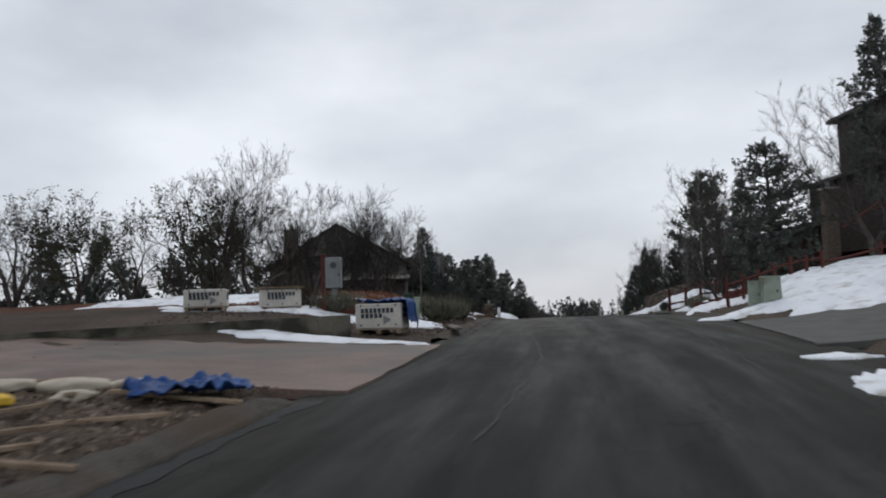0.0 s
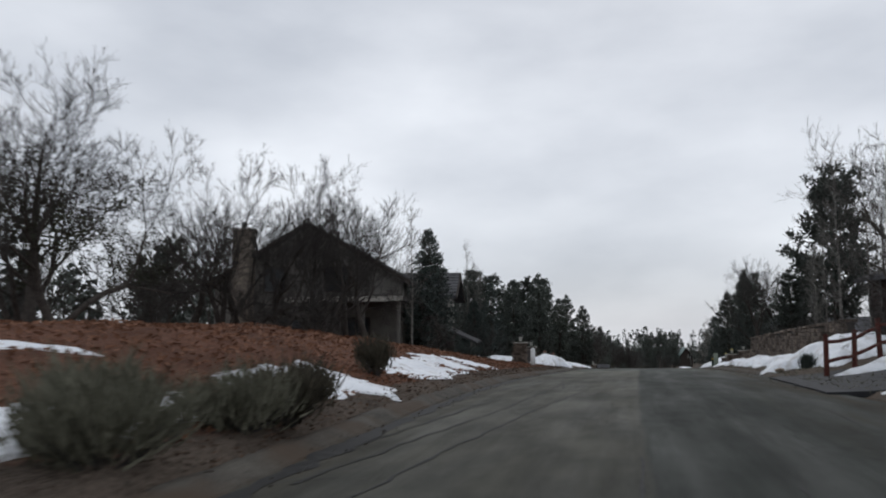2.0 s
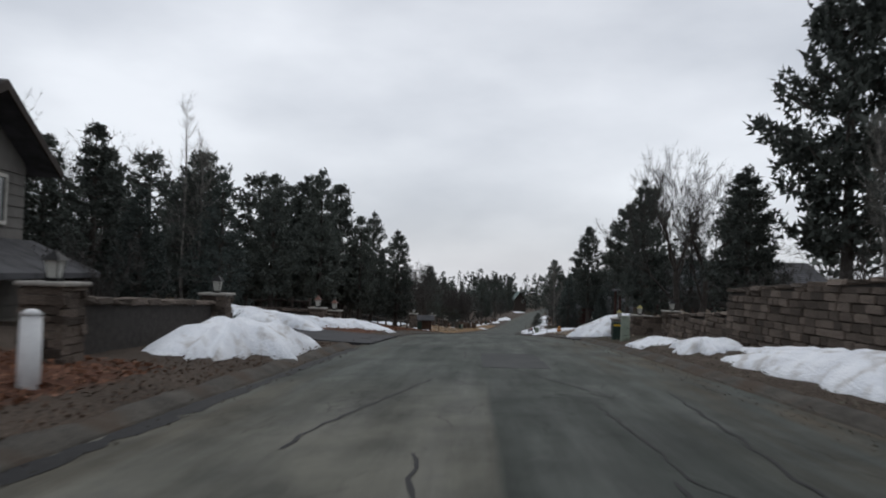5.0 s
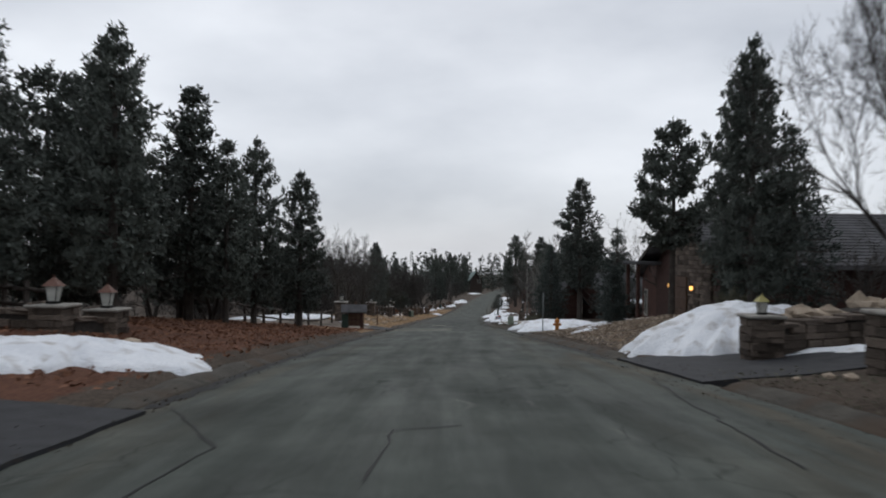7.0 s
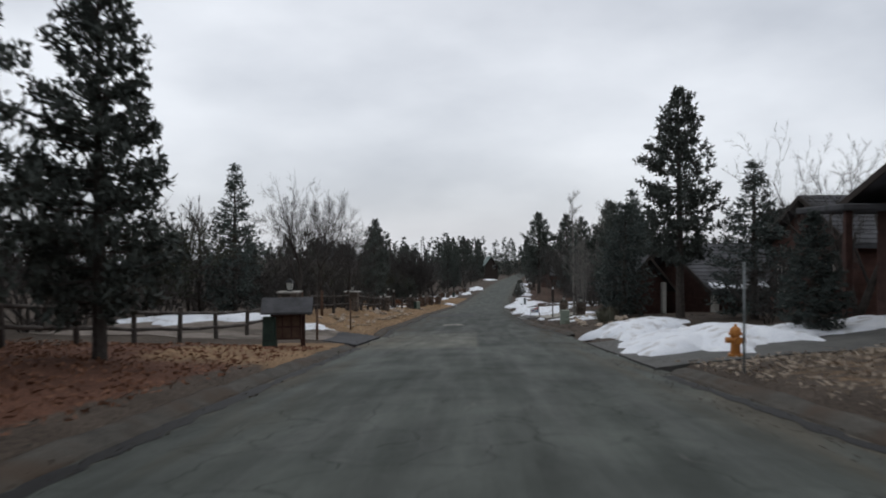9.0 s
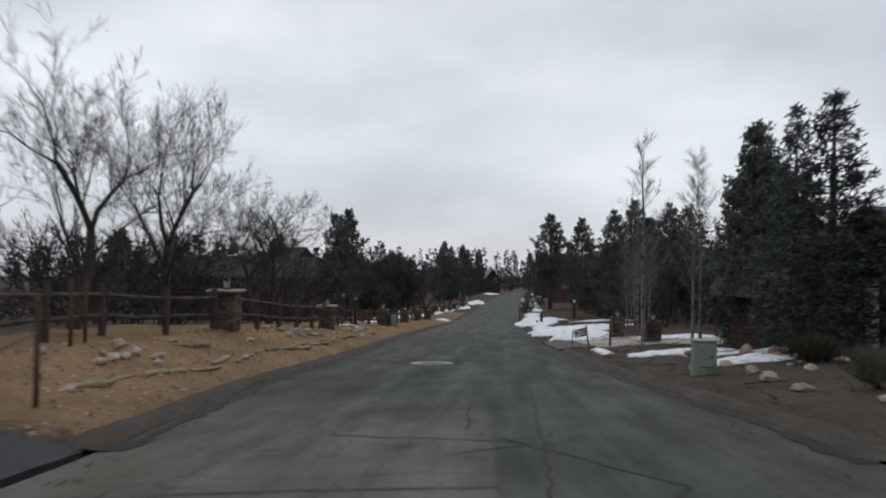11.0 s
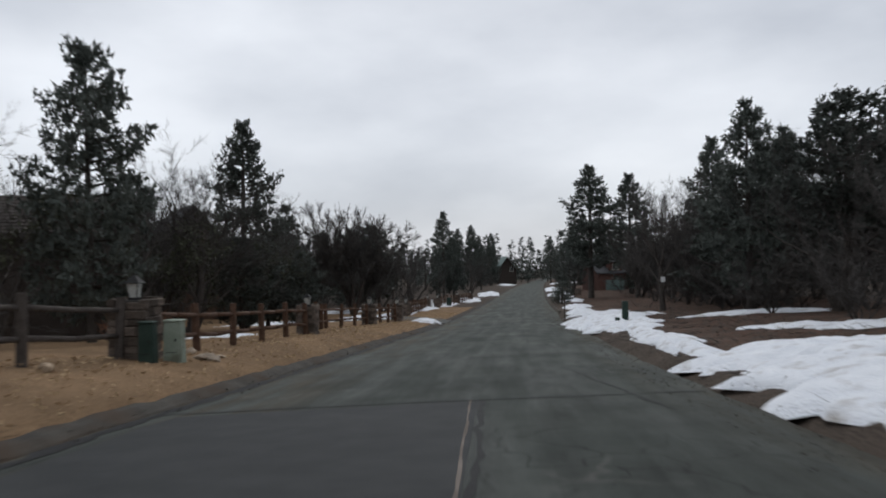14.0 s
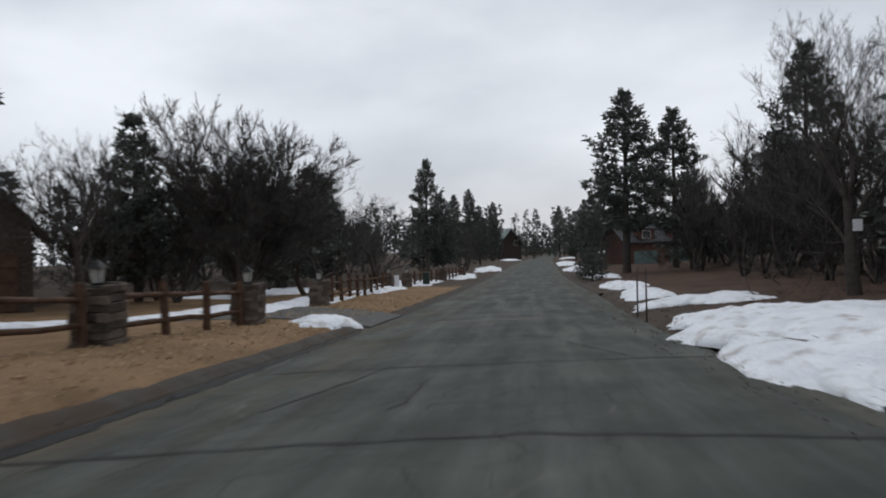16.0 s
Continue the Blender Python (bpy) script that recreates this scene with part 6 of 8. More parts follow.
def window_unit(parent, x, z, w, h, y=-0.04, face="front", frame=TRIM, panes=2):
    """A framed window set on a wall: on the front (y plane) or a side (x plane)."""
    def b(name, par, material, u0, u1, d0, d1, z0, z1):
        if face == "front":
            return box(name, par, material, u0, u1, y - d1, y - d0, z0, z1)
        s = 1 if face == "right" else -1
        return box(name, par, material, *(sorted((y + s * d0, y + s * d1))), u0, u1, z0, z1)
    win = b("window", parent, WINGLASS, x - w / 2, x + w / 2, -.02, .015, z, z + h)
    win["label"] = "window with a pale frame"
    for u0, u1, z0, z1 in ((x - w / 2 - .07, x + w / 2 + .07, z - .08, z), (x - w / 2 - .07, x + w / 2 + .07, z + h, z + h + .08), (x - w / 2 - .07, x - w / 2, z, z + h), (x + w / 2, x + w / 2 + .07, z, z + h)):
        b("frame", win, frame, u0, u1, -.02, .06, z0, z1)
    for i in range(1, panes):
        u = x - w / 2 + w * i / panes
        b("mullion", win, frame, u - .02, u + .02, .0, .04, z, z + h)
    return win


def garage_door(parent, x, w, h, y, material, z=0.0, face="front"):
    door = None
    n = 4
    for i in range(n):
        z0, z1 = z + h * i / n, z + h * (i + 1) / n - .02
        args = (x - w / 2, x + w / 2, y - .06, y + .02, z0, z1) if face == "front" else (y - .06, y + .02, x - w / 2, x + w / 2, z0, z1)
        if door is None:
            door = box("garage_door", parent, material, *args, 0.01)
        else:
            box("door_panel", door, material, *args, 0.01)


def chimney(parent, x, y, w, z0, z1, material=STONE):
    c = box("chimney", parent, material, x - w / 2, x + w / 2, y - w / 2, y + w / 2, z0, z1, 0.02, "square stone chimney")
    box("chimney_cap", c, CAPSTONE, x - w / 2 - .08, x + w / 2 + .08, y - w / 2 - .08, y + w / 2 + .08, z1, z1 + .12, 0.02)
    part("flue", rod(bmesh.new(), (x, y, z1 + .1), (x, y, z1 + .5), .14, sides=10), METALGREY, c)


def on_lot(y, d, turn=0.0, up=0.0):
    return Matrix.Translation(at(y, d, up)) @ Matrix.Rotation(radians(heading(y) + turn), 4, "Z")


# brown gabled house over the leafy bank
h1 = gable_house("gabled_house", Matrix.Translation((px(57.5) - 17.0, 57.5, rz(57.5) + 1.3)), 10.2, 11, 3.4, 6.35, TAUPE, ROOF, "brown gabled two-storey house with a stone chimney behind bare trees", siding=0.26)
chimney(h1, -3.4, -0.45, 0.95, -1.5, 6.1, mat("tan_chimney_stone", (0.11, 0.094, 0.078), (0.23, 0.195, 0.16), 0.9, 6, 40, 0.7))
window_unit(h1, -1.8, 2.9, 1.1, 1.2, y=-.05, frame=DARKWOOD)
window_unit(h1, 1.6, 2.9, 1.3, 1.2, y=-.05, frame=DARKWOOD)
window_unit(h1, 2.6, 0.2, 1.4, 1.2, y=-.05, frame=DARKWOOD)
window_unit(h1, -1.0, 0.2, 1.4, 1.2, y=-.05, frame=DARKWOOD)
porch = box("porch_roof", h1, ROOF, -0.5, 5.4, -2.3, -.05, 2.25, 2.42, 0.02, "snow-rimmed porch roof")
box("fascia", porch, TRIM, -0.55, 5.45, -2.36, -2.3, 2.2, 2.46)
for x in (-0.3, 1.6, 3.4, 5.2):
    box("porch_post", h1, TAUPE, x - .08, x + .08, -2.2, -2.04, -1.5, 2.25, 0.01)
h2 = gable_house("house_wing", Matrix.Translation((px(63.5) - 10.9, 63.5, rz(63.5) + 0.8)) @ Matrix.Rotation(math.pi / 2, 4, "Z"), 5.2, 6, 3.5, 4.75, TAUPE, ROOF, "brown house wing with a grey shingle roof and two windows", siding=0.26, over=0.6)
for x in (-1.0, 1.1):
    window_unit(h2, x, 2.0, 0.7, 1.0, y=-.05)
v = [(-3.2, -.05, 1.5), (3.2, -.05, 1.5), (3.2, -1.7, 0.75), (-3.2, -1.7, 0.75)]
mesh_object("skirt_roof", v + [(a, b, c + .12) for a, b, c in v], [(0, 3, 2, 1), (4, 5, 6, 7), (2, 3, 7, 6), (1, 2, 6, 5), (3, 0, 4, 7)], ROOF, parent=h2)
for x in (-2.9, 0, 2.9):
    box("skirt_post", h2, TAUPE, x - .07, x + .07, -1.5, -1.36, -1.5, 0.86, 0.01)

# dark house over the snowy slope
h3 = gable_house("hillside_house", Matrix.Translation((px(44) + 23.2, 44, rz(44) + 5.0)), 9, 9, 3.3, 4.6, DARKWOOD, ROOF, "dark brown hillside house with a jutting upper storey", siding=0.24, over=0.6)
box("upper_storey", h3, DARKWOOD, -4.1, 4.5, -1.6, 5.5, 3.3, 7.0, 0.02)
up = box("upper_roof", h3, ROOF, -4.6, 5.0, -2.2, 6.0, 7.0, 7.25, 0.03)
box("snow_cap", up, SNOW, -3.2, 4.7, -2.0, 5.8, 7.24, 7.38, 0.05)
chimney(h3, -6.9, 1.8, 0.75, -3.5, 2.1)
deck = box("deck", h3, RAILRED, -5.2, 0.5, -3.2, -.05, 0.6, 0.75, 0.01, "red-brown raised deck")
for i in range(6):
    x = -5.1 + i * 1.1
    box("deck_post", deck, RAILRED, x - .06, x + .06, -3.15, -3.03, -2.0, 1.65)
box("deck_rail", deck, RAILRED, -5.2, 0.5, -3.17, -3.02, 1.6, 1.7)
box("deck_rail", deck, RAILRED, -5.2, 0.5, -3.15, -3.05, 1.15, 1.2)
part("stair_rail", rod(bmesh.new(), (-5.2, -3.1, 1.65), (-9.0, -3.6, -0.7), 0.06), RAILRED, h3)

# log house behind the long stone wall
h4 = gable_house("log_house", Matrix.Translation((px(56) + 17.4, 51.5, rz(56) + 2.0)), 8, 9.5, 2.7, 4.2, LOG, ROOF, "dark log house with a grey shingle roof", logs=True, over=0.7, base=-0.9)
window_unit(h4, 4.5, 0.7, 1.2, 1.1, y=-4.15, face="left")

# stone and timber house with the lit garage lamps
h5 = gable_house("timber_house", Matrix.Translation((px(104) + 12.6, 104, rz(104) + 0.7)) @ Matrix.Rotation(radians(-90 + heading(104)), 4, "Z"), 13, 11, 3.0, 5.3, LOG, ROOF, "large brown timber house with a stone garage front and lit lamps", over=0.9, siding=0.26)
rs = random.Random(21)
lay_stones(h5, -3.2, 3.6, -.1, -.3, 4.2, 0.22, rs, 0.16)
garage_door(h5, -1.1, 2.6, 2.2, -.22, BROWNDOOR)
for x in (-2.85, 1.0):
    lm = box("wall_lamp", h5, BLACKIRON, x - .09, x + .09, -.36, -.2, 1.75, 1.82, label="lit amber wall lamp")
    box("lamp_glass", lm, LAMPON, x - .06, x + .06, -.34, -.2, 1.54, 1.74, 0.02)
pr = box("porch_roof", h5, ROOF, -8.6, -5.4, -1.6, 1.4, 2.75, 2.95, 0.04)
for x, y in ((-8.3, -1.3), (-5.7, -1.3), (-8.3, 1.1)):
    box("porch_post", h5, LOG, x - .1, x + .1, y - .1, y + .1, -.7, 2.75, 0.02)
h6 = gable_house("red_brown_house", Matrix.Translation((px(121) + 15.5, 121, rz(121) + 0.6)) @ Matrix.Rotation(radians(-90 + heading(121)), 4, "Z"), 9, 9, 3.2, 5.2, REDWALL, ROOF, "dark red-brown house with a pale window behind trees", siding=0.26)
window_unit(h6, 1.8, 1.3, 1.3, 1.1, y=-.05)
window_unit(h6, -6.0 + 3, 0.2, 0.8, 1.9, y=-.05)

# low house with a snow-edged roof by the tall pine
h7 = gable_house("low_house", Matrix.Translation((px(133.5) + 12.6, 133.5, rz(133.5) + 0.25)) @ Matrix.Rotation(-math.pi / 2 + 0.1, 4, "Z"), 8, 11, 2.1, 4.3, LOG, ROOF, "low brown house with a snow-edged roof behind a pine", over=0.8, siding=0.24)
box("corner_post", h7, TRIM, 3.9, 4.25, -.35, -.02, -.4, 1.9, 0.02)
v = [(4.85, -.8, 2.02), (4.85, 11.6, 2.02), (4.4, 11.6, 2.28), (4.4, -.8, 2.28)]
mesh_object("roof_snow", v + [(a, b, c + .1) for a, b, c in v], [(4, 5, 6, 7), (0, 1, 5, 4), (3, 0, 4, 7), (1, 2, 6, 5)], SNOW, parent=h7)
h7b = gable_house("entry_gable", Matrix.Translation((px(132.4) + 10.3, 132.4, rz(132.4) + 0.5)), 2.4, 3.5, 1.9, 3.3, LOG, ROOF, "small gabled entry with a pale barge board", over=0.5, siding=0.24)
box("post", h7b, TRIM, 0.9, 1.15, -.3, -.02, -.4, 1.9, 0.02)

# far red house with green garage doors
h8 = gable_house("red_house", Matrix.Translation((px(285) + 12.2, 285, rz(285) + 0.2)) @ Matrix.Rotation(-math.pi / 2, 4, "Z"), 9, 12, 3.4, 5.6, REDWALL, ROOF, "red-brown house with two dormers and green garage doors")
for x in (3.2, 8.0):
    dm = box("dormer", h8, REDWALL, 2.6, 4.4, x - 1.2, x + 1.2, 3.3, 5.3, 0.02)
    bm = bmesh.new()
    bmesh.ops.create_cone(bm, cap_ends=True, segments=4, radius1=2.1, radius2=0.05, depth=1.0, matrix=Matrix.Translation((3.4, x, 5.75)) @ Matrix.Rotation(math.pi / 4, 4, "Z"))
    part("dormer_roof", bm, ROOF, dm)
    window_unit(dm, x, 3.9, 1.1, 1.0, y=4.42, face="right", panes=3)
for x in (3.0, 8.2):
    box("garage_door", h8, GARAGE, 4.46, 4.56, x - 1.7, x + 1.7, 0, 2.1, 0.01, "grey-green garage door")

# stone garage house on the left bank
h9 = gable_house("stone_garage_house", Matrix.Translation((px(209) - 20.1, 209, rz(209) + 0.35)) @ Matrix.Rotation(radians(21), 4, "Z") @ Matrix.Translation((-4.1, 0, 0)), 8.2, 8, 3.4, 8.2, STONE, ROOF, "stone-faced garage house with a steep roof and brown doors", over=0.6)
garage_door(h9, 1.3, 4.6, 2.3, -.02, BROWNDOOR)
window_unit(h9, 1.6, 3.6, 0.8, 1.5, y=-.05)
h10 = gable_house("brown_house", Matrix.Translation((px(184) - 16.5, 184, rz(184) + 0.4)) @ Matrix.Rotation(math.pi / 2, 4, "Z"), 9, 11, 4.0, 5.6, DARKWOOD, DARKWOOD, "dark brown house with a long roof behind the fence trees")
h11 = gable_house("tan_outbuilding", Matrix.Translation((px(108) - 27, 108, rz(108) + 0.7)), 7, 6, 2.6, 4.2, TAUPE, ROOF, "tan outbuilding with a wooden door behind pines")
garage_door(h11, 1.0, 2.4, 2.1, -.02, PALEWOOD)
h12 = gable_house("tower_house", Matrix.Translation((px(400) - 9, 400, rz(400) + 0.3)), 6, 6, 5.0, 9.0, DARKWOOD, mat("green_metal_roof", (0.1, 0.14, 0.13), (0.16, 0.21, 0.2), 0.6, 2, 30, 0.1), "tall dark house with a steep green roof far down the road", over=0.9)
window_unit(h12, 1.5, 4.2, 1.2, 1.4, y=-.05)


# ---- the building lot at the start ----
def pallet(y, d, w, l, h, turn, up, label, lid=False, tarp=False):
    """A wrapped crate of stone on a timber pallet, with plain bars for its print."""
    root = thing("pallet_crate", Matrix.Translation(at(y, d, up)) @ Matrix.Rotation(turn, 4, "Z"), label, "crate", "stone pallets on the lot")
    for i in range(3):
        x = (-.42 + .42 * i) * w
        box("runner", root, PALEWOOD, x - .05, x + .05, -l / 2, l / 2, 0, .09)
    for i in range(5):
        y_ = -l / 2 + l * (i + .5) / 5
        box("slat", root, PALEWOOD, -w / 2, w / 2, y_ - .05, y_ + .05, .09, .11)
    body = box("crate", root, CRATE, -w / 2 + .02, w / 2 - .02, -l / 2 + .02, l / 2 - .02, .11, .11 + h, 0.03)
    for face in range(2):
        for z, x0, x1, t in ((.72, -.36, .34, .09), (.52, -.36, .1, .09)):
            z_ = .11 + h * z
            n = 8 if z > .6 else 5
            for k in range(n):
                u0 = x0 + (x1 - x0) * k / n
                u1 = u0 + (x1 - x0) / n * 0.72
                if face == 0:
                    box("print_bar", body, INK, u0 * w, u1 * w, -l / 2 + .012, -l / 2 + .021, z_ - t * .6, z_ + t * .6)
                else:
                    box("print_bar", body, INK, w / 2 - .021, w / 2 - .012, u0 * l, u1 * l, z_ - t * .6, z_ + t * .6)
        for u in (-.36, 0, .36):
            for z in (.92, .16):
                if face == 0:
                    box("vent_hole", body, INK, u * w - .02, u * w + .02, -l / 2 + .01, -l / 2 + .021, .11 + h * z - .02, .11 + h * z + .02)
    if not lid:
        bm = bmesh.new()
        bmesh.ops.create_cone(bm, cap_ends=True, segments=3, radius1=.13, radius2=.13, depth=.012, matrix=Matrix.Translation((.16 * w, -l / 2 + .015, .11 + h * .35)) @ Matrix.Rotation(math.pi / 2, 4, "X") @ Matrix.Rotation(-math.pi / 2, 4, "Z"))
        part("print_mark", bm, METALGREY, body)
    if lid:
        top = box("lid", root, PALEWOOD, -w / 2 - .05, w / 2 + .05, -l / 2 - .05, l / 2 + .05, .13 + h, .17 + h, 0.005, "raised timber lid")
        for k in range(3):
            x = (-.4 + .4 * k) * w
            box("spacer", top, PALEWOOD, x - .04, x + .04, -l / 2, l / 2, .11 + h, .13 + h)
    return root


pallet(18.45, -4.75, 1.15, 1.0, 0.6, radians(-8), 0.02, "white wrapped pallet crate with dark print under a blue tarp")
pallet(22.6, -8.7, 1.15, 1.0, 0.52, radians(20), 0.0, "white wrapped pallet crate with a timber lid", lid=True)
pallet(21.8, -10.5, 1.2, 1.0, 0.5, radians(12), 0.0, "white wrapped pallet crate with dark print")


def cloth(y, d, up, w, l, seed, label, drape=0.0, turn=0.0, high=0.1):
    """A crumpled sheet; drape is how far its right side hangs down."""
    n = 26
    verts, faces = [], []
    for i in range(n + 1):
        for j in range(n + 1):
            u, v = (i / n - .5) * w, (j / n - .5) * l
            z = high * abs(noise.noise((u * 3.1, v * 3.1, seed))) + high * 0.8 * abs(noise.noise((u * 8, v * 8, seed + 5)))
            if drape:
                over = max(0, u - .42)
                z -= min(over * 2.2, drape)
                u -= over * 0.75
                back = max(0, v - .5)
                z -= min(back * 2, drape * .5)
            u += 0.06 * noise.noise((u * 2, v * 4, seed + 9))
            v += 0.06 * noise.noise((u * 4, v * 2, seed + 3))
            verts.append((u, v, z + .015))
    k = n + 1
    for i in range(n):
        for j in range(n):
            a = i * k + j
            faces.append((a, a + 1, a + k + 1, a + k))
    ob = mesh_object("tarpaulin", verts, faces, TARP, smooth=True)
    ob.matrix_basis = Matrix.Translation(at(y, d, up)) @ Matrix.Rotation(turn, 4, "Z")
    mod = ob.modifiers.new("thick", "SOLIDIFY")
    mod.thickness = 0.012
    return tagged(ob, label, "tarp")


cloth(18.5, -4.5, 0.74, 1.5, 1.15, 4, "crumpled blue tarpaulin draped over a pallet crate", drape=0.5, turn=radians(-8), high=0.12)
cloth(8.0, -4.3, 0.05, 1.15, 0.9, 8, "crumpled blue tarpaulin lying on debris", turn=0.5, high=0.2)

lot = random.Random(9)
for i in range(70):
    y, d = lot.uniform(2.0, 8.4), lot.uniform(-9.5, -3.9)
    w, l = lot.uniform(.025, .1), lot.uniform(.25, 1.5)
    bm = block(bmesh.new(), -l / 2, l / 2, -w / 2, w / 2, -.02, .02, 0.004)
    me = bpy.data.meshes.new("plank")
    bm.to_mesh(me)
    bm.free()
    me.materials.append(PALEWOOD)
    ob = new("timber_offcut", me)
    ob.matrix_basis = Matrix.Translation(at(y, d, 0.05)) @ Matrix.Rotation(lot.uniform(0, 3.1), 4, "Z") @ Matrix.Rotation(lot.uniform(-.12, .12), 4, "Y")
    tagged(ob, "muddy timber offcut lying in debris", "plank", "timber offcuts on the lot")

me = bpy.data.meshes.new("plank")
bm = block(bmesh.new(), -1.6, 1.6, -.12, .12, -.03, .03, 0.01)
bm.to_mesh(me)
bm.free()
me.materials.append(mat("weathered_plank", (0.09, 0.075, 0.062), (0.2, 0.175, 0.15), 0.9, 4, 50, 0.4))
ob = new("kerb_plank", me)
ob.matrix_basis = Matrix.Translation(at(20.3, -3.3, 0.1)) @ Matrix.Rotation(radians(93), 4, "Z")
tagged(ob, "muddy wooden plank lying along the kerb", "plank")


def sack(y, d, s, seed, turn, material, label):
    bm = bmesh.new()
    bmesh.ops.create_icosphere(bm, subdivisions=3, radius=0.5)
    for v in bm.verts:
        v.co *= 1 + 0.28 * noise.noise(v.co * 3.5 + Vector((seed, 0, 0)))
        v.co.z = max(v.co.z * 0.42, -0.14)
    me = bpy.data.meshes.new("sack")
    bm.to_mesh(me)
    bm.free()
    me.materials.append(material)
    me.polygons.foreach_set("use_smooth", [True] * len(me.polygons))
    ob = new("cement_sack", me)
    ob.matrix_basis = Matrix.Translation(at(y, d, 0.12 * s)) @ Matrix.Rotation(turn, 4, "Z") @ Matrix.Diagonal((s * 1.6, s * .8, s, 1))
    return tagged(ob, label, "sack")


SACK = mat("pale_sacking", (0.34, 0.3, 0.24), (0.5, 0.45, 0.37), 0.85, 5, 40, 0.5)
for y, d, s, t in ((8.3, -5.7, .5, .1), (8.6, -5.2, .4, -.2), (8.1, -6.3, .42, .4), (7.6, -5.2, .3, .9)):
    sack(y, d, s, y * 3, t, SACK, "torn pale cement sack in the debris")
sack(7.1, -5.7, .35, 3, .3, AMBER, "crumpled yellow plastic bag in the debris")


def meter_post(y, d):
    root = thing("meter_post", on_lot(y, d), "timber post with a grey metal meter cabinet on a tripod foot", "meter box")
    box("post", root, RAILRED, -.3, -.16, -.07, .07, -.3, 1.75, 0.01, "reddish timber post")
    box("pipe", root, METALGREY, .0, .16, -.06, .08, -.3, .75, 0.02)
    cab = box("cabinet", root, METALGREY, -.16, .3, -.13, .1, .75, 1.65, 0.02, "grey metal meter cabinet")
    part("dial", rod(bmesh.new(), (.1, -.13, 1.42), (.1, -.17, 1.42), .09, sides=14), WINGLASS, cab)
    box("latch", cab, BLACKIRON, .24, .27, -.15, -.13, 1.1, 1.18)
    box("base_beam", root, RAILRED, -.9, .9, -.09, .09, -.02, .12, 0.01)
    part("brace", rod(bmesh.new(), (-.7, 0, .1), (-.25, 0, 1.4), .04), RAILDARK, root)


meter_post(22.4, -7.1)


def pedestal(y, d, w, h, material, label, depth=None, turn=0.0, lean=0.0, up=0.0):
    """A small utility cabinet with a lid lip, a door seam and a latch."""
    depth = depth or w * 0.8
    root = thing("utility_pedestal", on_lot(y, d, turn, up) @ Matrix.Rotation(lean, 4, "Y"), label, "utility box", "utility boxes by the road")
    bm = bmesh.new()
    v = []
    for s, z in ((1.0, -.15), (0.9, h)):
        for x, yy in ((-1, -1), (1, -1), (1, 1), (-1, 1)):
            v.append(bm.verts.new((x * w / 2 * s, yy * depth / 2 * s, z)))
    for q in ((3, 2, 1, 0), (4, 5, 6, 7), (0, 1, 5, 4), (1, 2, 6, 5), (2, 3, 7, 6), (3, 0, 4, 7)):
        bm.faces.new([v[i] for i in q])
    bmesh.ops.bevel(bm, geom=bm.edges[:], offset=0.025, segments=2, affect="EDGES")
    body = part("body", bm, material, root)
    box("lid", root, material, -w * .48, w * .48, -depth * .48, depth * .48, h - .015, h + .03, 0.015)
    box("seam", body, BLACKIRON, -w * .3, w * .3, -depth / 2 * .97 - .004, -depth / 2 * .97 + .004, h * .22, h * .235)
    box("latch", body, BLACKIRON, w * .2, w * .26, -depth / 2 - .015, -depth / 2 + .02, h * .5, h * .58)
    return root


pedestal(22.6, 5.75, .55, .9, PEDGREEN, "pale green metal utility cabinet in the snow")
pedestal(22.9, 5.35, .35, .85, PEDGREEN, "narrow pale green utility cabinet beside a wider one")
pedestal(22.4, -4.9, .3, .75, DARKGREEN, "dark green utility pedestal at the verge", lean=0.05)
pedestal(22.4, -4.68, .2, .68, PEDGREEN, "pale green utility pedestal leaning on a darker one", lean=0.08)
pedestal(72.4, 5.2, .3, .84, PEDGREEN, "pale grey-green utility pedestal by a stone wall")
pedestal(74.0, 5.25, .44, .62, DARKGREEN, "dark green utility box with an amber label")
pedestal(127.4, 4.75, .48, .68, PEDGREEN, "pale green utility cabinet in the dirt verge")
pedestal(165.7, -6.25, .36, .75, PEDGREEN, "pale green utility cabinet on the sandy verge")
pedestal(165.2, -6.5, .3, .72, DARKGREEN, "dark green utility box beside a pale one")
pedestal(183.2, 5.25, .28, .9, DARKGREEN, "dark utility pedestal standing in snow", up=.12)
pedestal(182.5, 4.8, .22, .16, DARKGREEN, "low dark valve box lying in snow", up=.2)
pedestal(112.6, -6.1, .4, .85, DARKGREEN, "dark green utility box beside a mailbox kiosk")
pedestal(232, -7.6, .5, .9, DARKGREEN, "dark green bin by the far fence")
amber = box("warning_label", None, AMBER, -.19, .19, -.005, .005, .0, .07)
amber.matrix_basis = on_lot(74.0, 5.25) @ Matrix.Translation((0, -.18, .5))
tagged(amber, "amber warning label on a dark utility box", "label")
white_post = thing("marker_post", on_lot(55.1, -4.85), "short white marker post with a rounded top", "post")
part("post", rod(bmesh.new(), (0, 0, -.2), (0, 0, .78), .12, .11, 12), WHITE, white_post, smooth=True)
part("dome", rod(bmesh.new(), (0, 0, .78), (0, 0, .84), .125, .05, 12), WHITE, white_post, smooth=True)


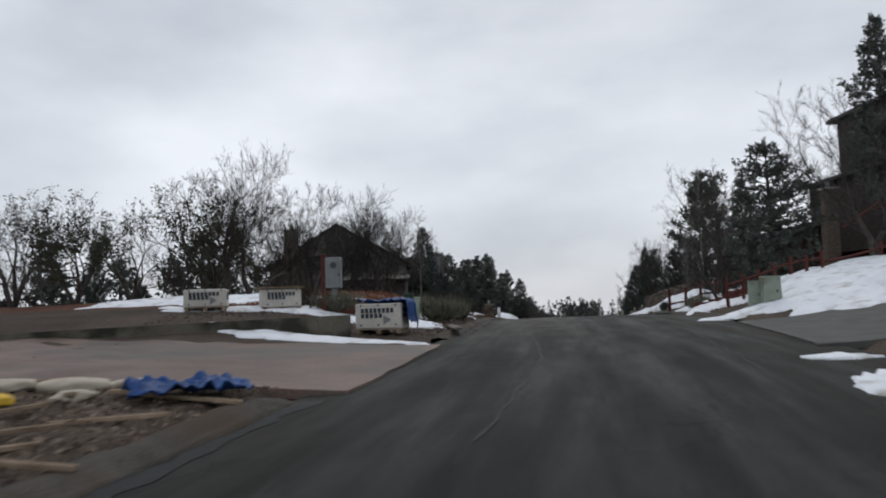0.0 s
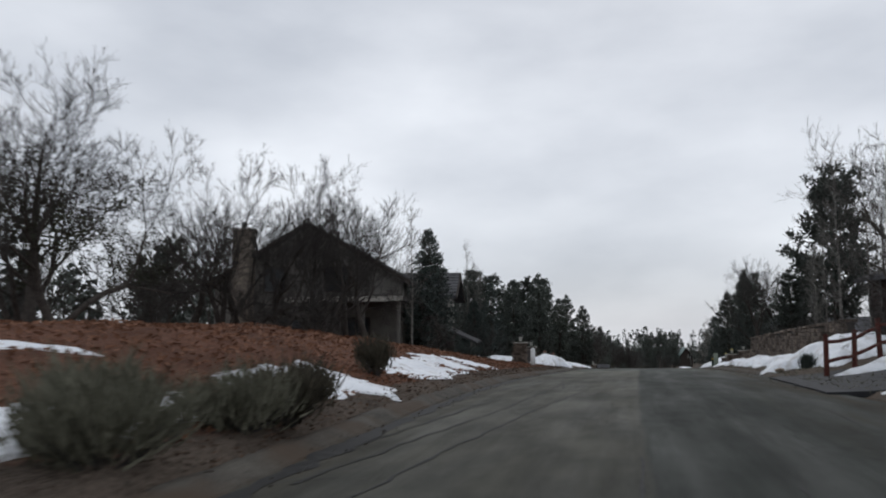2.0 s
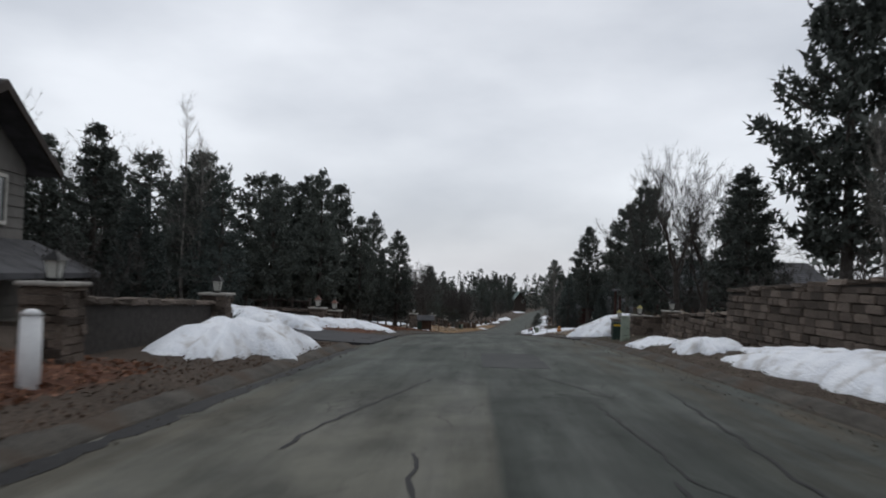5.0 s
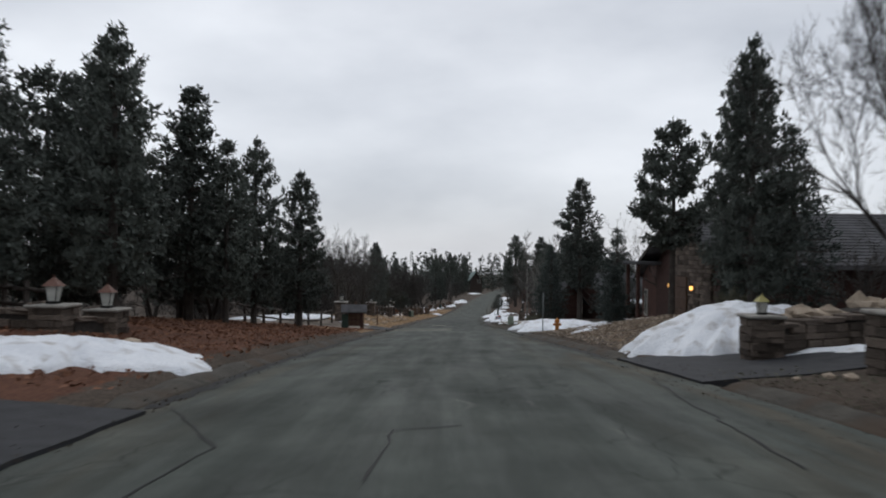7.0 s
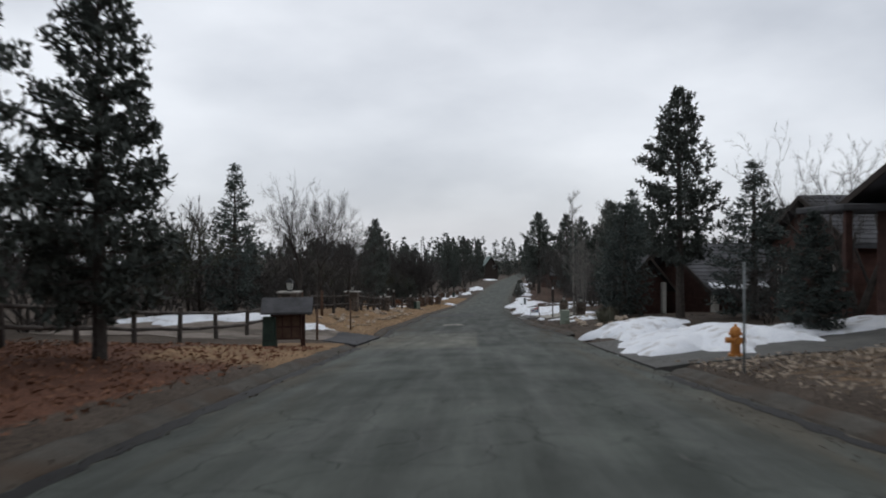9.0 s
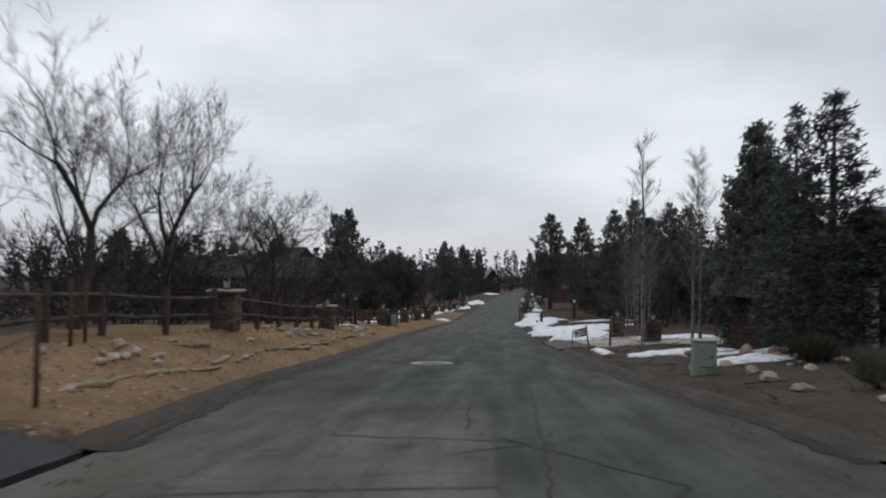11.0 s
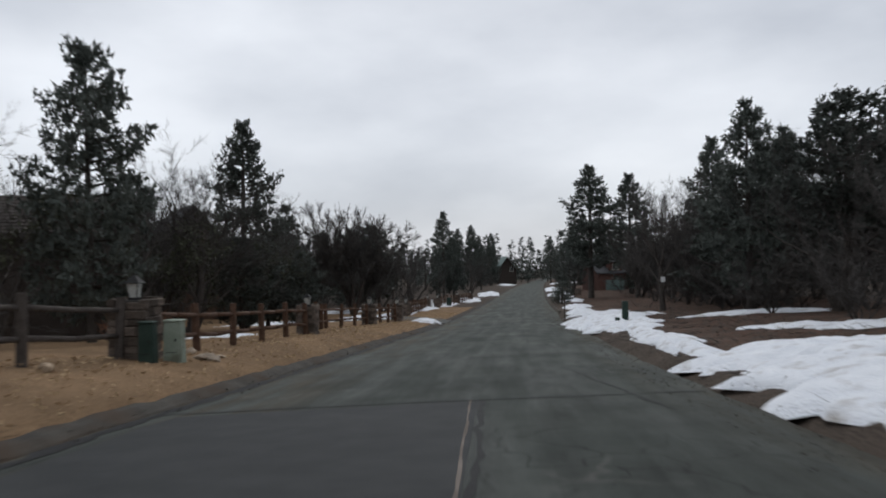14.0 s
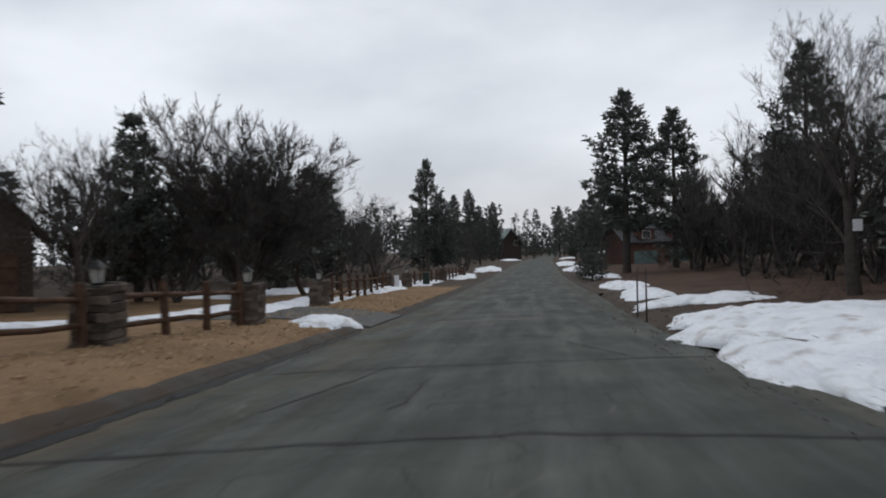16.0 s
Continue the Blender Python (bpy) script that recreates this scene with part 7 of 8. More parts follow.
def hydrant(y, d):
    root = thing("fire_hydrant", on_lot(y, d), "faded orange fire hydrant in a dirt verge", "hydrant")
    part("barrel", rod(bmesh.new(), (0, 0, -.1), (0, 0, .5), .1, .095, 14), HYDRANT, root, smooth=True)
    part("flange", rod(bmesh.new(), (0, 0, .03), (0, 0, .08), .15, sides=14), HYDRANT, root)
    part("collar", rod(bmesh.new(), (0, 0, .47), (0, 0, .52), .14, sides=14), HYDRANT, root)
    bm = bmesh.new()
    bmesh.ops.create_uvsphere(bm, u_segments=14, v_segments=8, radius=.115, matrix=Matrix.Translation((0, 0, .54)))
    rod(bm, (0, 0, .62), (0, 0, .7), .03, sides=6)
    part("bonnet", bm, HYDRANT, root, smooth=True)
    for a, r, l in ((0, .06, .2), (math.pi, .06, .2), (-math.pi / 2, .08, .2)):
        part("outlet", rod(bmesh.new(), (0, 0, .36), (math.cos(a) * l, math.sin(a) * l, .36), r, sides=12), HYDRANT, root)


hydrant(104.3, 5.6)


def pole(y, d, h, r, material, label, category="post", lean=(0, 0), name="marker_pole"):
    root = thing(name, on_lot(y, d), label, category)
    part("pole", rod(bmesh.new(), (0, 0, -.3), (lean[0], lean[1], h), r, r * .9, 8), material, root, smooth=True)
    return root


pole(100.9, 4.45, 1.8, .022, METALGREY, "thin grey metal marker pole at the kerb")
for y, d, h, r in ((116.9, -5.6, 1.1, .045), (122.4, -5.35, 1.35, .035), (127.5, -7.6, 1.25, .04), (128.6, -7.9, 1.3, .04), (125.5, -8.1, 1.2, .04)):
    pole(y, d, h, r, RAILBROWN, "rough brown wooden stake on the sandy verge", name="wooden_stake")["group"] = "wooden stakes"
for y, d, h in ((196.3, 3.25, 1.3), (198.5, 3.35, 1.35)):
    pole(y, d, h, .025, RAILDARK, "thin dark steel stake in the snow", name="steel_stake")
pole(144.1, 5.65, 1.05, .05, RAILDARK, "rough wooden stake by a concrete drive", name="wooden_stake")


def rope(p, q, sag, label):
    pts = [p.lerp(q, i / 8) - Vector((0, 0, sag * (1 - (i / 4 - 1) ** 2))) for i in range(9)]
    bm = bmesh.new()
    for u, v in zip(pts, pts[1:]):
        rod(bm, u, v, .012, sides=5)
    me = bpy.data.meshes.new("rope")
    bm.to_mesh(me)
    bm.free()
    me.materials.append(PALEWOOD)
    tagged(new("rope", me), label, "rope")


rope(at(116.9, -5.6, .7), at(122.4, -5.35, .9), .35, "slack rope strung between wooden stakes")
rope(at(144.1, 5.65, .6), at(144.0, 4.75, .35), .1, "slack rope across a concrete drive")


def post_lamp(y, d, h):
    root = thing("gate_lamp_post", on_lot(y, d), "dark timber gate post topped with a lantern", "lamp post", "gate lamp posts")
    box("post", root, DARKWOOD, -.085, .085, -.085, .085, -.3, h - .3, 0.02)
    lantern(root, h - .3, 0.75)


post_lamp(157.0, -8.1, 1.9)
post_lamp(161.3, -8.13, 1.8)
post_lamp(226.5, -12.6, 2.2)


def kiosk(y, d):
    """A roofed brown mailbox stand."""
    root = thing("mailbox_kiosk", on_lot(y, d, 10), "brown wooden mailbox kiosk with a small shingle roof", "mailbox")
    for x in (-.45, .45):
        box("post", root, LOG, x - .07, x + .07, -.07, .07, -.3, 1.0, 0.01)
    body = box("mailbox_bank", root, LOG, -.42, .42, -.3, .3, .25, 1.0, 0.01)
    for i in range(3):
        for j in range(2):
            box("mailbox_door", body, BROWNDOOR, -.38 + i * .26, -.16 + i * .26, -.32, -.29, .3 + j * .35, .6 + j * .35, 0.01)
    for s in (-1, 1):
        v = [(-.75, 0, 1.42), (.75, 0, 1.42), (.75, s * .6, 1.02), (-.75, s * .6, 1.02)]
        v += [(a, b, c + .06) for a, b, c in v]
        mesh_object("roof", v, [(0, 1, 2, 3), (7, 6, 5, 4), (2, 6, 7, 3), (1, 5, 6, 2), (0, 3, 7, 4), (0, 4, 5, 1)], ROOF, parent=root)


kiosk(112.9, -5.65)


def yard_sign(y, d):
    """A tilted sale sign on a leaning post; its print is plain bars."""
    root = thing("sale_sign", on_lot(y, d) @ Matrix.Scale(0.78, 4), "tilted white sale sign with coloured bands on a leaning post", "sign")
    part("post", rod(bmesh.new(), (.28, 0, -.2), (.1, 0, 1.12), .045, sides=8), RAILBROWN, root)
    part("stake", rod(bmesh.new(), (-.62, .03, -.2), (-.62, .03, .8), .02, sides=6), BLACKIRON, root)
    bm = block(bmesh.new(), -.36, .36, -.015, .015, -.23, .23, 0.004)
    panel = part("panel", bm, WHITE, root)
    panel.matrix_basis = Matrix.Translation((-.22, -.06, .74)) @ Matrix.Rotation(radians(-14), 4, "Y")
    box("red_band", panel, RED, -.06, .34, -.019, -.0155, .1, .2)
    box("blue_band", panel, BLUE, -.02, .34, -.019, -.0155, -.21, -.12)
    box("photo", panel, INK, .2, .33, -.019, -.0155, -.07, .07)
    for i, z in enumerate((.03, -.02, -.07)):
        box("print_bar", panel, INK, -.04, .14, -.019, -.0155, z, z + .025)
    bm = bmesh.new()
    bmesh.ops.create_cone(bm, cap_ends=True, segments=12, radius1=.09, radius2=.09, depth=.005, matrix=Matrix.Translation((-.2, -.018, .02)) @ Matrix.Rotation(math.pi / 2, 4, "X"))
    part("emblem", bm, BLUE, panel)
    box("emblem_band", panel, RED, -.28, -.12, -.0235, -.0205, .03, .06)


yard_sign(143.9, 4.45)


def globe_lamp(y, d, h):
    """A dark post with two white globes on a short arm."""
    root = thing("globe_lamp", on_lot(y, d), "dark lamp post with two white glass globes", "lamp post")
    part("post", rod(bmesh.new(), (0, 0, -.3), (0, 0, h), .05, .04, 10), BLACKIRON, root, smooth=True)
    part("arm", rod(bmesh.new(), (-.28, 0, h - .1), (.28, 0, h - .1), .025, sides=8), BLACKIRON, root)
    for x in (-.28, .28):
        bm = bmesh.new()
        bmesh.ops.create_uvsphere(bm, u_segments=14, v_segments=10, radius=.15, matrix=Matrix.Translation((x, 0, h + .06)))
        part("globe", bm, WHITE, root, smooth=True)


def white_board(y, d, w, h, up, label):
    """A plain white board on a short backing batten."""
    root = thing("white_board", on_lot(y, d, 0, up), label, "board")
    box("board", root, WHITE, -w / 2, w / 2, -.02, .02, 0, h, 0.006)
    box("batten", root, RAILDARK, -.03, .03, .02, .06, -up - .1 if up < 1 else -.1, h + .05)


globe_lamp(252, 7.5, 2.0)
white_board(196.9, 9.75, .26, .34, 1.85, "small white board nailed to a tree trunk")
white_board(227, -9.0, .62, .8, .05, "white board standing between stone pillars")


def manhole(y, d):
    o = Vector((px(y) + d, y, road_top(y, d)))
    tilt = math.atan((rz(y + 1) - rz(y - 1)) / 2)
    root = thing("manhole", Matrix.Translation(o) @ Matrix.Rotation(tilt, 4, "X"), "round manhole cover in a pale concrete collar", "manhole")
    bm = bmesh.new()
    n = 40
    rings = [[bm.verts.new((r * math.cos(2 * math.pi * k / n), r * math.sin(2 * math.pi * k / n), z)) for k in range(n)] for r, z in ((.62, -.02), (.6, .018), (.36, .016), (.36, -.02))]
    for a, b in zip(rings, rings[1:]):
        for k in range(n):
            bm.faces.new((a[k], a[(k + 1) % n], b[(k + 1) % n], b[k]))
    part("collar", bm, CONCRETE, root)
    part("cover", rod(bmesh.new(), (0, 0, -.03), (0, 0, .012), .35, sides=36), BLACKIRON, root)


manhole(134.3, -1.4)

# ---- rocks ----
ROCKS = [rock_mesh("boulder", 300 + i, BOULDER, f) for i, f in enumerate((.6, .75, .9, .5, .7))]
rr = random.Random(44)


def rock(y, d, s, label="rough tan boulder half sunk in the ground", group="tan boulders along the verge", up=0.0):
    ob = new("boulder", rr.choice(ROCKS))
    ob.matrix_basis = Matrix.Translation(at(y, d, s * 0.12 + up)) @ Euler((rr.uniform(-.3, .3), rr.uniform(-.3, .3), rr.uniform(0, 6))).to_matrix().to_4x4() @ Matrix.Diagonal((s * rr.uniform(.8, 1.4), s, s * rr.uniform(.7, 1.1), 1))
    tagged(ob, label, "rock", group)


SPLITLOG = mat("split_log", (0.17, 0.125, 0.085), (0.4, 0.31, 0.22), 0.9, 7, 50, 0.5, rand=0.25)


def edging_log(y, d, length, r, turn):
    """A crooked log with sawn ends that lies on the bank."""
    bm = bmesh.new()
    bmesh.ops.create_cone(bm, cap_ends=True, segments=9, radius1=r, radius2=r * rr.uniform(.75, .95), depth=length, matrix=Matrix.Rotation(math.pi / 2, 4, "X"))
    bmesh.ops.subdivide_edges(bm, edges=[e for e in bm.edges if e.calc_length() > length * .8], cuts=4)
    bend = rr.uniform(-.09, .09)
    for v in bm.verts:
        u = v.co.y / length
        v.co.x += bend * (1 - 4 * u * u) + rr.uniform(-.1, .1) * r
        v.co.z += rr.uniform(-.14, .14) * r
    me = bpy.data.meshes.new("log")
    bm.to_mesh(me)
    bm.free()
    me.materials.append(SPLITLOG)
    ob = new("cut_log", me)
    slope = math.atan((at(y + .4, d).z - at(y - .4, d).z) / .8)
    ob.matrix_basis = Matrix.Translation(at(y, d, r * .7)) @ Matrix.Rotation(radians(heading(y)) + turn, 4, "Z") @ Matrix.Rotation(slope, 4, "X")
    tagged(ob, "weathered tan log lying along the sandy bank", "log", "cut logs on the verge")


y = 123.6
while y < 154:
    ln = rr.uniform(.5, 1.4)
    edging_log(y + ln / 2, -5.62 - 0.006 * (y - 124) + rr.uniform(-.12, .12), ln, rr.uniform(.035, .065), rr.uniform(-.2, .2))
    if rr.random() < .4:
        rock(y, -5.7 + rr.uniform(-.2, .2), rr.uniform(.14, .3))
    y += ln + rr.uniform(.0, .35)
for y, d, t in ((127.2, -6.9, .5), (128.6, -7.2, .3), (131.0, -6.8, -.6), (140.6, -6.7, -.7), (141.8, -7.1, -.5), (152.4, -6.8, -.8), (153.6, -7.2, -.6), (154.8, -6.6, -.4), (163.0, -7.0, .6)):
    edging_log(y, d, rr.uniform(.7, 1.5), rr.uniform(.045, .075), t)
for i in range(26):
    y = rr.uniform(126, 160)
    rock(y, -6.9 + rr.uniform(-.7, .5), rr.uniform(.12, .35))
for y0, d0, n in ((127.5, -6.6, 8), (141, -6.8, 8), (150.5, -6.6, 9), (167, -6.4, 6)):
    for i in range(n):
        rock(y0 + rr.uniform(-1.2, 1.2), d0 + rr.uniform(-.5, .5), rr.uniform(.15, .4))
for i in range(44):
    y = rr.uniform(120.5, 133)
    rock(y, 5.2 + rr.uniform(-.2, 2.2) + 0.05 * (y - 120), rr.uniform(.12, .4), "pale rough rock bordering a dirt bed", "pale rocks by the low house")
for i in range(30):
    u = rr.random()
    rock(82.5 + 2.0 * u + rr.uniform(.1, .9), 7.2 + 6.2 * u, rr.uniform(.35, .75), "large tan boulder heaped in a stone planter", "boulders in the planter", 0.66)
bed = [at(82.4, 7.3), at(84.3, 13.5), at(85.6, 13.3), at(83.7, 7.1)]
soil = mesh_object("planter_soil", [q + Vector((0, 0, -.2)) for q in bed] + [q + Vector((0, 0, .64)) for q in bed], [(4, 5, 6, 7), (0, 1, 5, 4), (1, 2, 6, 5), (2, 3, 7, 6), (3, 0, 4, 7)], MORTAR)
tagged(soil, "dark soil filling a stone planter under boulders", "soil", kind="structure")
for i in range(4):
    rock(rr.uniform(76.4, 78), rr.uniform(5.2, 6.4), rr.uniform(.1, .22), "tan rock at the edge of a driveway", "rocks at the driveway")
for y, d, s in ((64.8, -5.9, .5), (45.4, 4.95, .35), (83.9, -6.2, .4), (30.5, 5.4, .4), (32.6, 4.9, .35)):
    rock(y, d, s)
for i in range(9):
    bm = rod(bmesh.new(), (0, 0, -.2), (0, 0, rr.uniform(.25, .4)), .13, sides=9)
    me = bpy.data.meshes.new("stump")
    bm.to_mesh(me)
    bm.free()
    me.materials.append(RAILRED)
    ob = new("log_edging", me)
    ob.matrix_basis = Matrix.Translation(at(29.5, 4.9 + i * .27))
    tagged(ob, "upright red-brown log edging in the snow", "log", "log edging on the slope")


# ---- shrubs ----
def tuft_bush(name, y, d, w, h, n, material, seed, label, blade_l=0.35, blade_w=0.012):
    rng, rnd = np.random.default_rng(seed), random.Random(seed)
    root = thing(name, Matrix.Translation(at(y, d)), label, "shrub")
    stems = []
    cs, ds, ls, ws = [], [], [], []
    for i in range(26):
        a, r = rnd.uniform(0, 6.28), rnd.random() ** .5
        tip = Vector((math.cos(a) * r * w / 2, math.sin(a) * r * w / 2, h * rnd.uniform(.4, .85) * (1 - .35 * r)))
        stems.append((Vector((tip.x * .2, tip.y * .2, -.05)), tip, .012, .004))
        for _ in range(n):
            t = rnd.uniform(.3, 1)
            cs.append(tuple(tip * t + Vector(rng.normal(size=3) * .07)))
            ds.append((tip.x * .8 + rnd.gauss(0, .3), tip.y * .8 + rnd.gauss(0, .3), .5 + rnd.random())), ls.append(blade_l * rnd.uniform(.5, 1.1)), ws.append(blade_w * rnd.uniform(.7, 1.4))
    v, f = tube_mesh(stems, lambda r: 4)
    mesh_object("stem", v, f, TWIG, parent=root)
    v, f = blades(cs, ds, ls, ws, rng)
    from_arrays("foliage", v, f, material, root)
    return root


DARKSHRUB = mat("dark_shrub_foliage", (0.04, 0.036, 0.026), (0.085, 0.075, 0.055), 0.85, 4, 30, 0.0)
for y, d, w, h, m_, s, lb in (
    (23.6, -4.1, 1.5, .85, SAGE, 1, "pale grey-green sagebrush in a snowy verge"), (24.8, -4.9, 1.3, .8, SAGE, 2, "pale grey-green sagebrush by the verge"), (25.6, -4.0, 1.3, .7, SAGE, 3, "pale sagebrush beside a dark shrub"), (26.4, -3.9, 1.2, .8, DARKSHRUB, 4, "low dark shrub at the kerb"), (27.6, -4.2, 1.0, .7, DARKSHRUB, 5, "low dark shrub on the leafy bank"),
    (22.5, -7.0, 1.6, .8, SAGE, 6, "dry sagebrush on the building lot"), (24.5, -8.6, 1.4, .7, DARKSHRUB, 7, "dark shrub on the building lot"), (33, -5.0, .7, 1.1, DARKSHRUB, 8, "thin dark shrub on the leafy bank"), (44, 5.6, .4, .3, SPRUCE, 9, "small green shrub poking out of snow"), (30.8, 5.2, .9, .4, SAGE, 10, "flattened green shrub in the snow"),
    (122.8, 6.2, 1.0, .6, SAGE, 11, "low grey shrub among rocks"), (126.8, 7.0, 1.2, .6, DARKSHRUB, 12, "low brown shrub among rocks"), (170.5, -9.2, 1.6, 1.1, DRYLEAF, 13, "rust-leaved shrub behind the fence"), (75.0, 8.6, 1.8, 1.0, DRYLEAF, 14, "rust-leaved shrub above a stone wall"), (72.0, 8.9, 1.6, .9, DRYLEAF, 15, "dry brown shrub above a stone wall"), (56.5, -8.3, 1.6, 1.0, SPRUCE, 16, "low green shrub on the leafy bank"), (67.2, -7.2, 1.4, 1.0, SPRUCE, 17, "green shrub by a stone wall"), (84, 9.0, 1.5, .9, SAGE, 18, "tan grass clump beside a snow pile"), (89.8, 9.4, 1.6, 1.0, SAGE, 19, "tan dry brush behind a snow pile"),
):
    tuft_bush("shrub", y, d, w, h, 40 if m_ is not SAGE else 60, m_, s, lb)


# ---- loose cover: fallen leaves, gravel, twigs ----
def scatter(name, n, zone, size, material, seed, label, category, thick=False):
    rng, rnd = np.random.default_rng(seed), random.Random(seed)
    cs, ds, ls, ws = [], [], [], []
    while len(cs) < n:
        y, d = zone(rnd)
        p = at(y, d, rnd.uniform(.005, .04))
        a = rnd.uniform(0, 6.28)
        cs.append(tuple(p)), ds.append((math.cos(a), math.sin(a), rnd.uniform(-.15, .5))), ls.append(size * rnd.uniform(.5, 1.5)), ws.append(size * rnd.uniform(.2, .5) * (0.12 if thick else 1))
    v, f = blades(cs, ds, ls, ws, rng)
    ob = from_arrays(name, v, f, material, None)
    return tagged(ob, label, category, kind="stuff")


def left_zone(y0, y1, o0, o1):
    def f(r):
        y = r.uniform(y0, y1)
        return y, left_edge(y) - r.uniform(o0, o1)
    return f


def right_zone(y0, y1, o0, o1):
    def f(r):
        y = r.uniform(y0, y1)
        return y, right_edge(y) + r.uniform(o0, o1)
    return f


scatter("fallen_leaves", 17000, left_zone(24, 58, 0.9, 9), 0.09, DRYLEAF, 1, "fallen red-brown oak leaves on the bank", "leaves")
scatter("fallen_leaves", 10000, left_zone(78, 112, 0.6, 9), 0.09, DRYLEAF, 2, "fallen brown leaves under the pines", "leaves")
scatter("wood_chips", 5000, right_zone(85, 104, 0.5, 7), 0.09, BOULDER, 3, "tan wood chips and gravel on a mound", "mulch")
scatter("fallen_twigs", 2500, right_zone(120, 200, 0.4, 8), 0.3, TWIG, 4, "fallen twigs and needles on the dirt verge", "twigs", True)
scatter("straw_grass", 7000, left_zone(121, 215, 0.5, 3.6), 0.07, mat("straw", (0.3, 0.2, 0.11), (0.5, 0.37, 0.22), 0.9, 3, 20, 0), 5, "tan needle straw and gravel on the sandy verge", "straw")
scatter("construction_rubble", 9000, left_zone(1.5, 8.8, 0.3, 8), 0.06, mat("rubble", (0.07, 0.052, 0.04), (0.26, 0.2, 0.155), 0.9, 3, 20, 0), 6, "muddy rubble and splinters on the lot", "rubble")
scatter("lot_rubble", 4500, left_zone(17.6, 24, 0.2, 7), 0.05, mat("lot_rubble", (0.04, 0.03, 0.024), (0.16, 0.125, 0.1), 0.9, 3, 20, 0), 12, "muddy rubble and straw around the pallet crates", "rubble")
scatter("verge_litter", 5000, left_zone(24, 68, 0.25, 1.6), 0.05, mat("verge_litter", (0.03, 0.02, 0.015), (0.13, 0.085, 0.06), 0.9, 3, 20, 0), 13, "dead leaves and dirt on the verge", "litter")
scatter("verge_litter", 5000, right_zone(22, 80, 0.3, 2.2), 0.05, SAGE, 14, "dry grass and dirt on the verge", "litter")
scatter("mud_clods", 9000, right_zone(34, 205, -0.8, 0.6), 0.028, mat("mud", (0.025, 0.02, 0.016), (0.09, 0.072, 0.056), 0.95, 3, 20, 0), 7, "mud clods and gravel washed along the road edge", "mud")
scatter("mud_clods", 4000, left_zone(18, 200, -0.5, 0.5), 0.035, KERB, 8, "mud clods and gravel along the kerb", "mud")


# ---- cracks and patches in the road ----
def crack(points, width, seed, jitter=0.022):
    rnd = random.Random(seed)
    pts = []
    for (y0, d0), (y1, d1) in zip(points, points[1:]):
        n = max(2, int(math.hypot(y1 - y0, d1 - d0) / .3))
        for i in range(n):
            t = i / n
            pts.append((y0 + (y1 - y0) * t + rnd.gauss(0, jitter), d0 + (d1 - d0) * t + rnd.gauss(0, jitter)))
    pts.append(points[-1])
    verts, faces = [], []
    for i, (y, d) in enumerate(pts):
        y2, d2 = pts[min(i + 1, len(pts) - 1)]
        y1, d1 = pts[max(i - 1, 0)]
        ty, td = y2 - y1, d2 - d1
        ln = math.hypot(ty, td) or 1
        w = width * rnd.uniform(.3, 1.1)
        for s in (-1, 1):
            yy, dd = y + s * td / ln * w, d - s * ty / ln * w
            verts.append((px(yy) + dd, yy, road_top(yy, dd) + .006))
    for i in range(len(pts) - 1):
        faces.append((2 * i, 2 * i + 1, 2 * i + 3, 2 * i + 2))
    return verts, faces


cv, cf = [], []
ck = random.Random(31)
LINES = [[(182.6, -4.2), (182.5, 0), (181.7, 2.7)], [(161.2, -4.5), (161, -0.2), (161.1, 3.1)], [(160.8, -0.18), (157.2, -0.15), (153, -0.25)], [(172.5, -4.3), (172.3, 3.1)], [(187.5, -3.8), (187.2, 2.8)], [(195, -4), (195.2, 3)], [(204, -4), (204, 3.2)],
         [(40.4, -3.4), (40.2, 0.2)], [(39.8, 0.25), (40.0, 4.0)], [(30, -3.1), (36, -2.6), (44, -2.2)], [(24, -2.7), (30, -1.9), (37, -1.6)], [(28, 2.9), (36, 3.2)], [(20, 1.2), (24, 1.3)], [(138.5, -4.2), (138.3, 3)], [(132.3, -0.9), (132.1, 1.5)], [(150, -4.4), (149.8, 3)],
         [(64, -0.3), (66, -0.3), (66.2, 4.2)], [(73, 2.9), (77, 3.3), (80, 3.7)], [(116, 0.5), (124, 0.9), (130, 1.1)], [(118.5, -3.2), (118.4, 0.2)], [(84, -3.2), (88, -2.5), (92, -2.6)], [(86.5, 0.4), (88.5, 0.5)], [(176, -1.6), (179, -1.2)], [(170, -2.8), (177, -2.0)], [(184, -1.4), (186, -1.3)], [(110, -2.4), (116, -1.9)], [(121.5, -0.1), (127, -0.05)], [(6, -1), (12, -0.8), (18, -1.2)], [(9, 2), (16, 2.3)], [(11.5, -2.6), (11.7, 3.8)], [(22, -2.2), (28, -1.6), (34, -0.9)], [(26, -2.9), (32, -2.3)], [(34, -2.8), (40, -2.3), (47, -1.9)], [(37, -1.5), (46, -1.0)], [(42, 1.9), (50, 2.4), (58, 3.0)], [(38, 2.6), (46, 3.2)], [(44, 1.2), (52, 1.5)], [(184.3, -2.7), (186.6, -2.2), (188.2, -2.0)], [(191, -1.2), (193, -1.1)]]
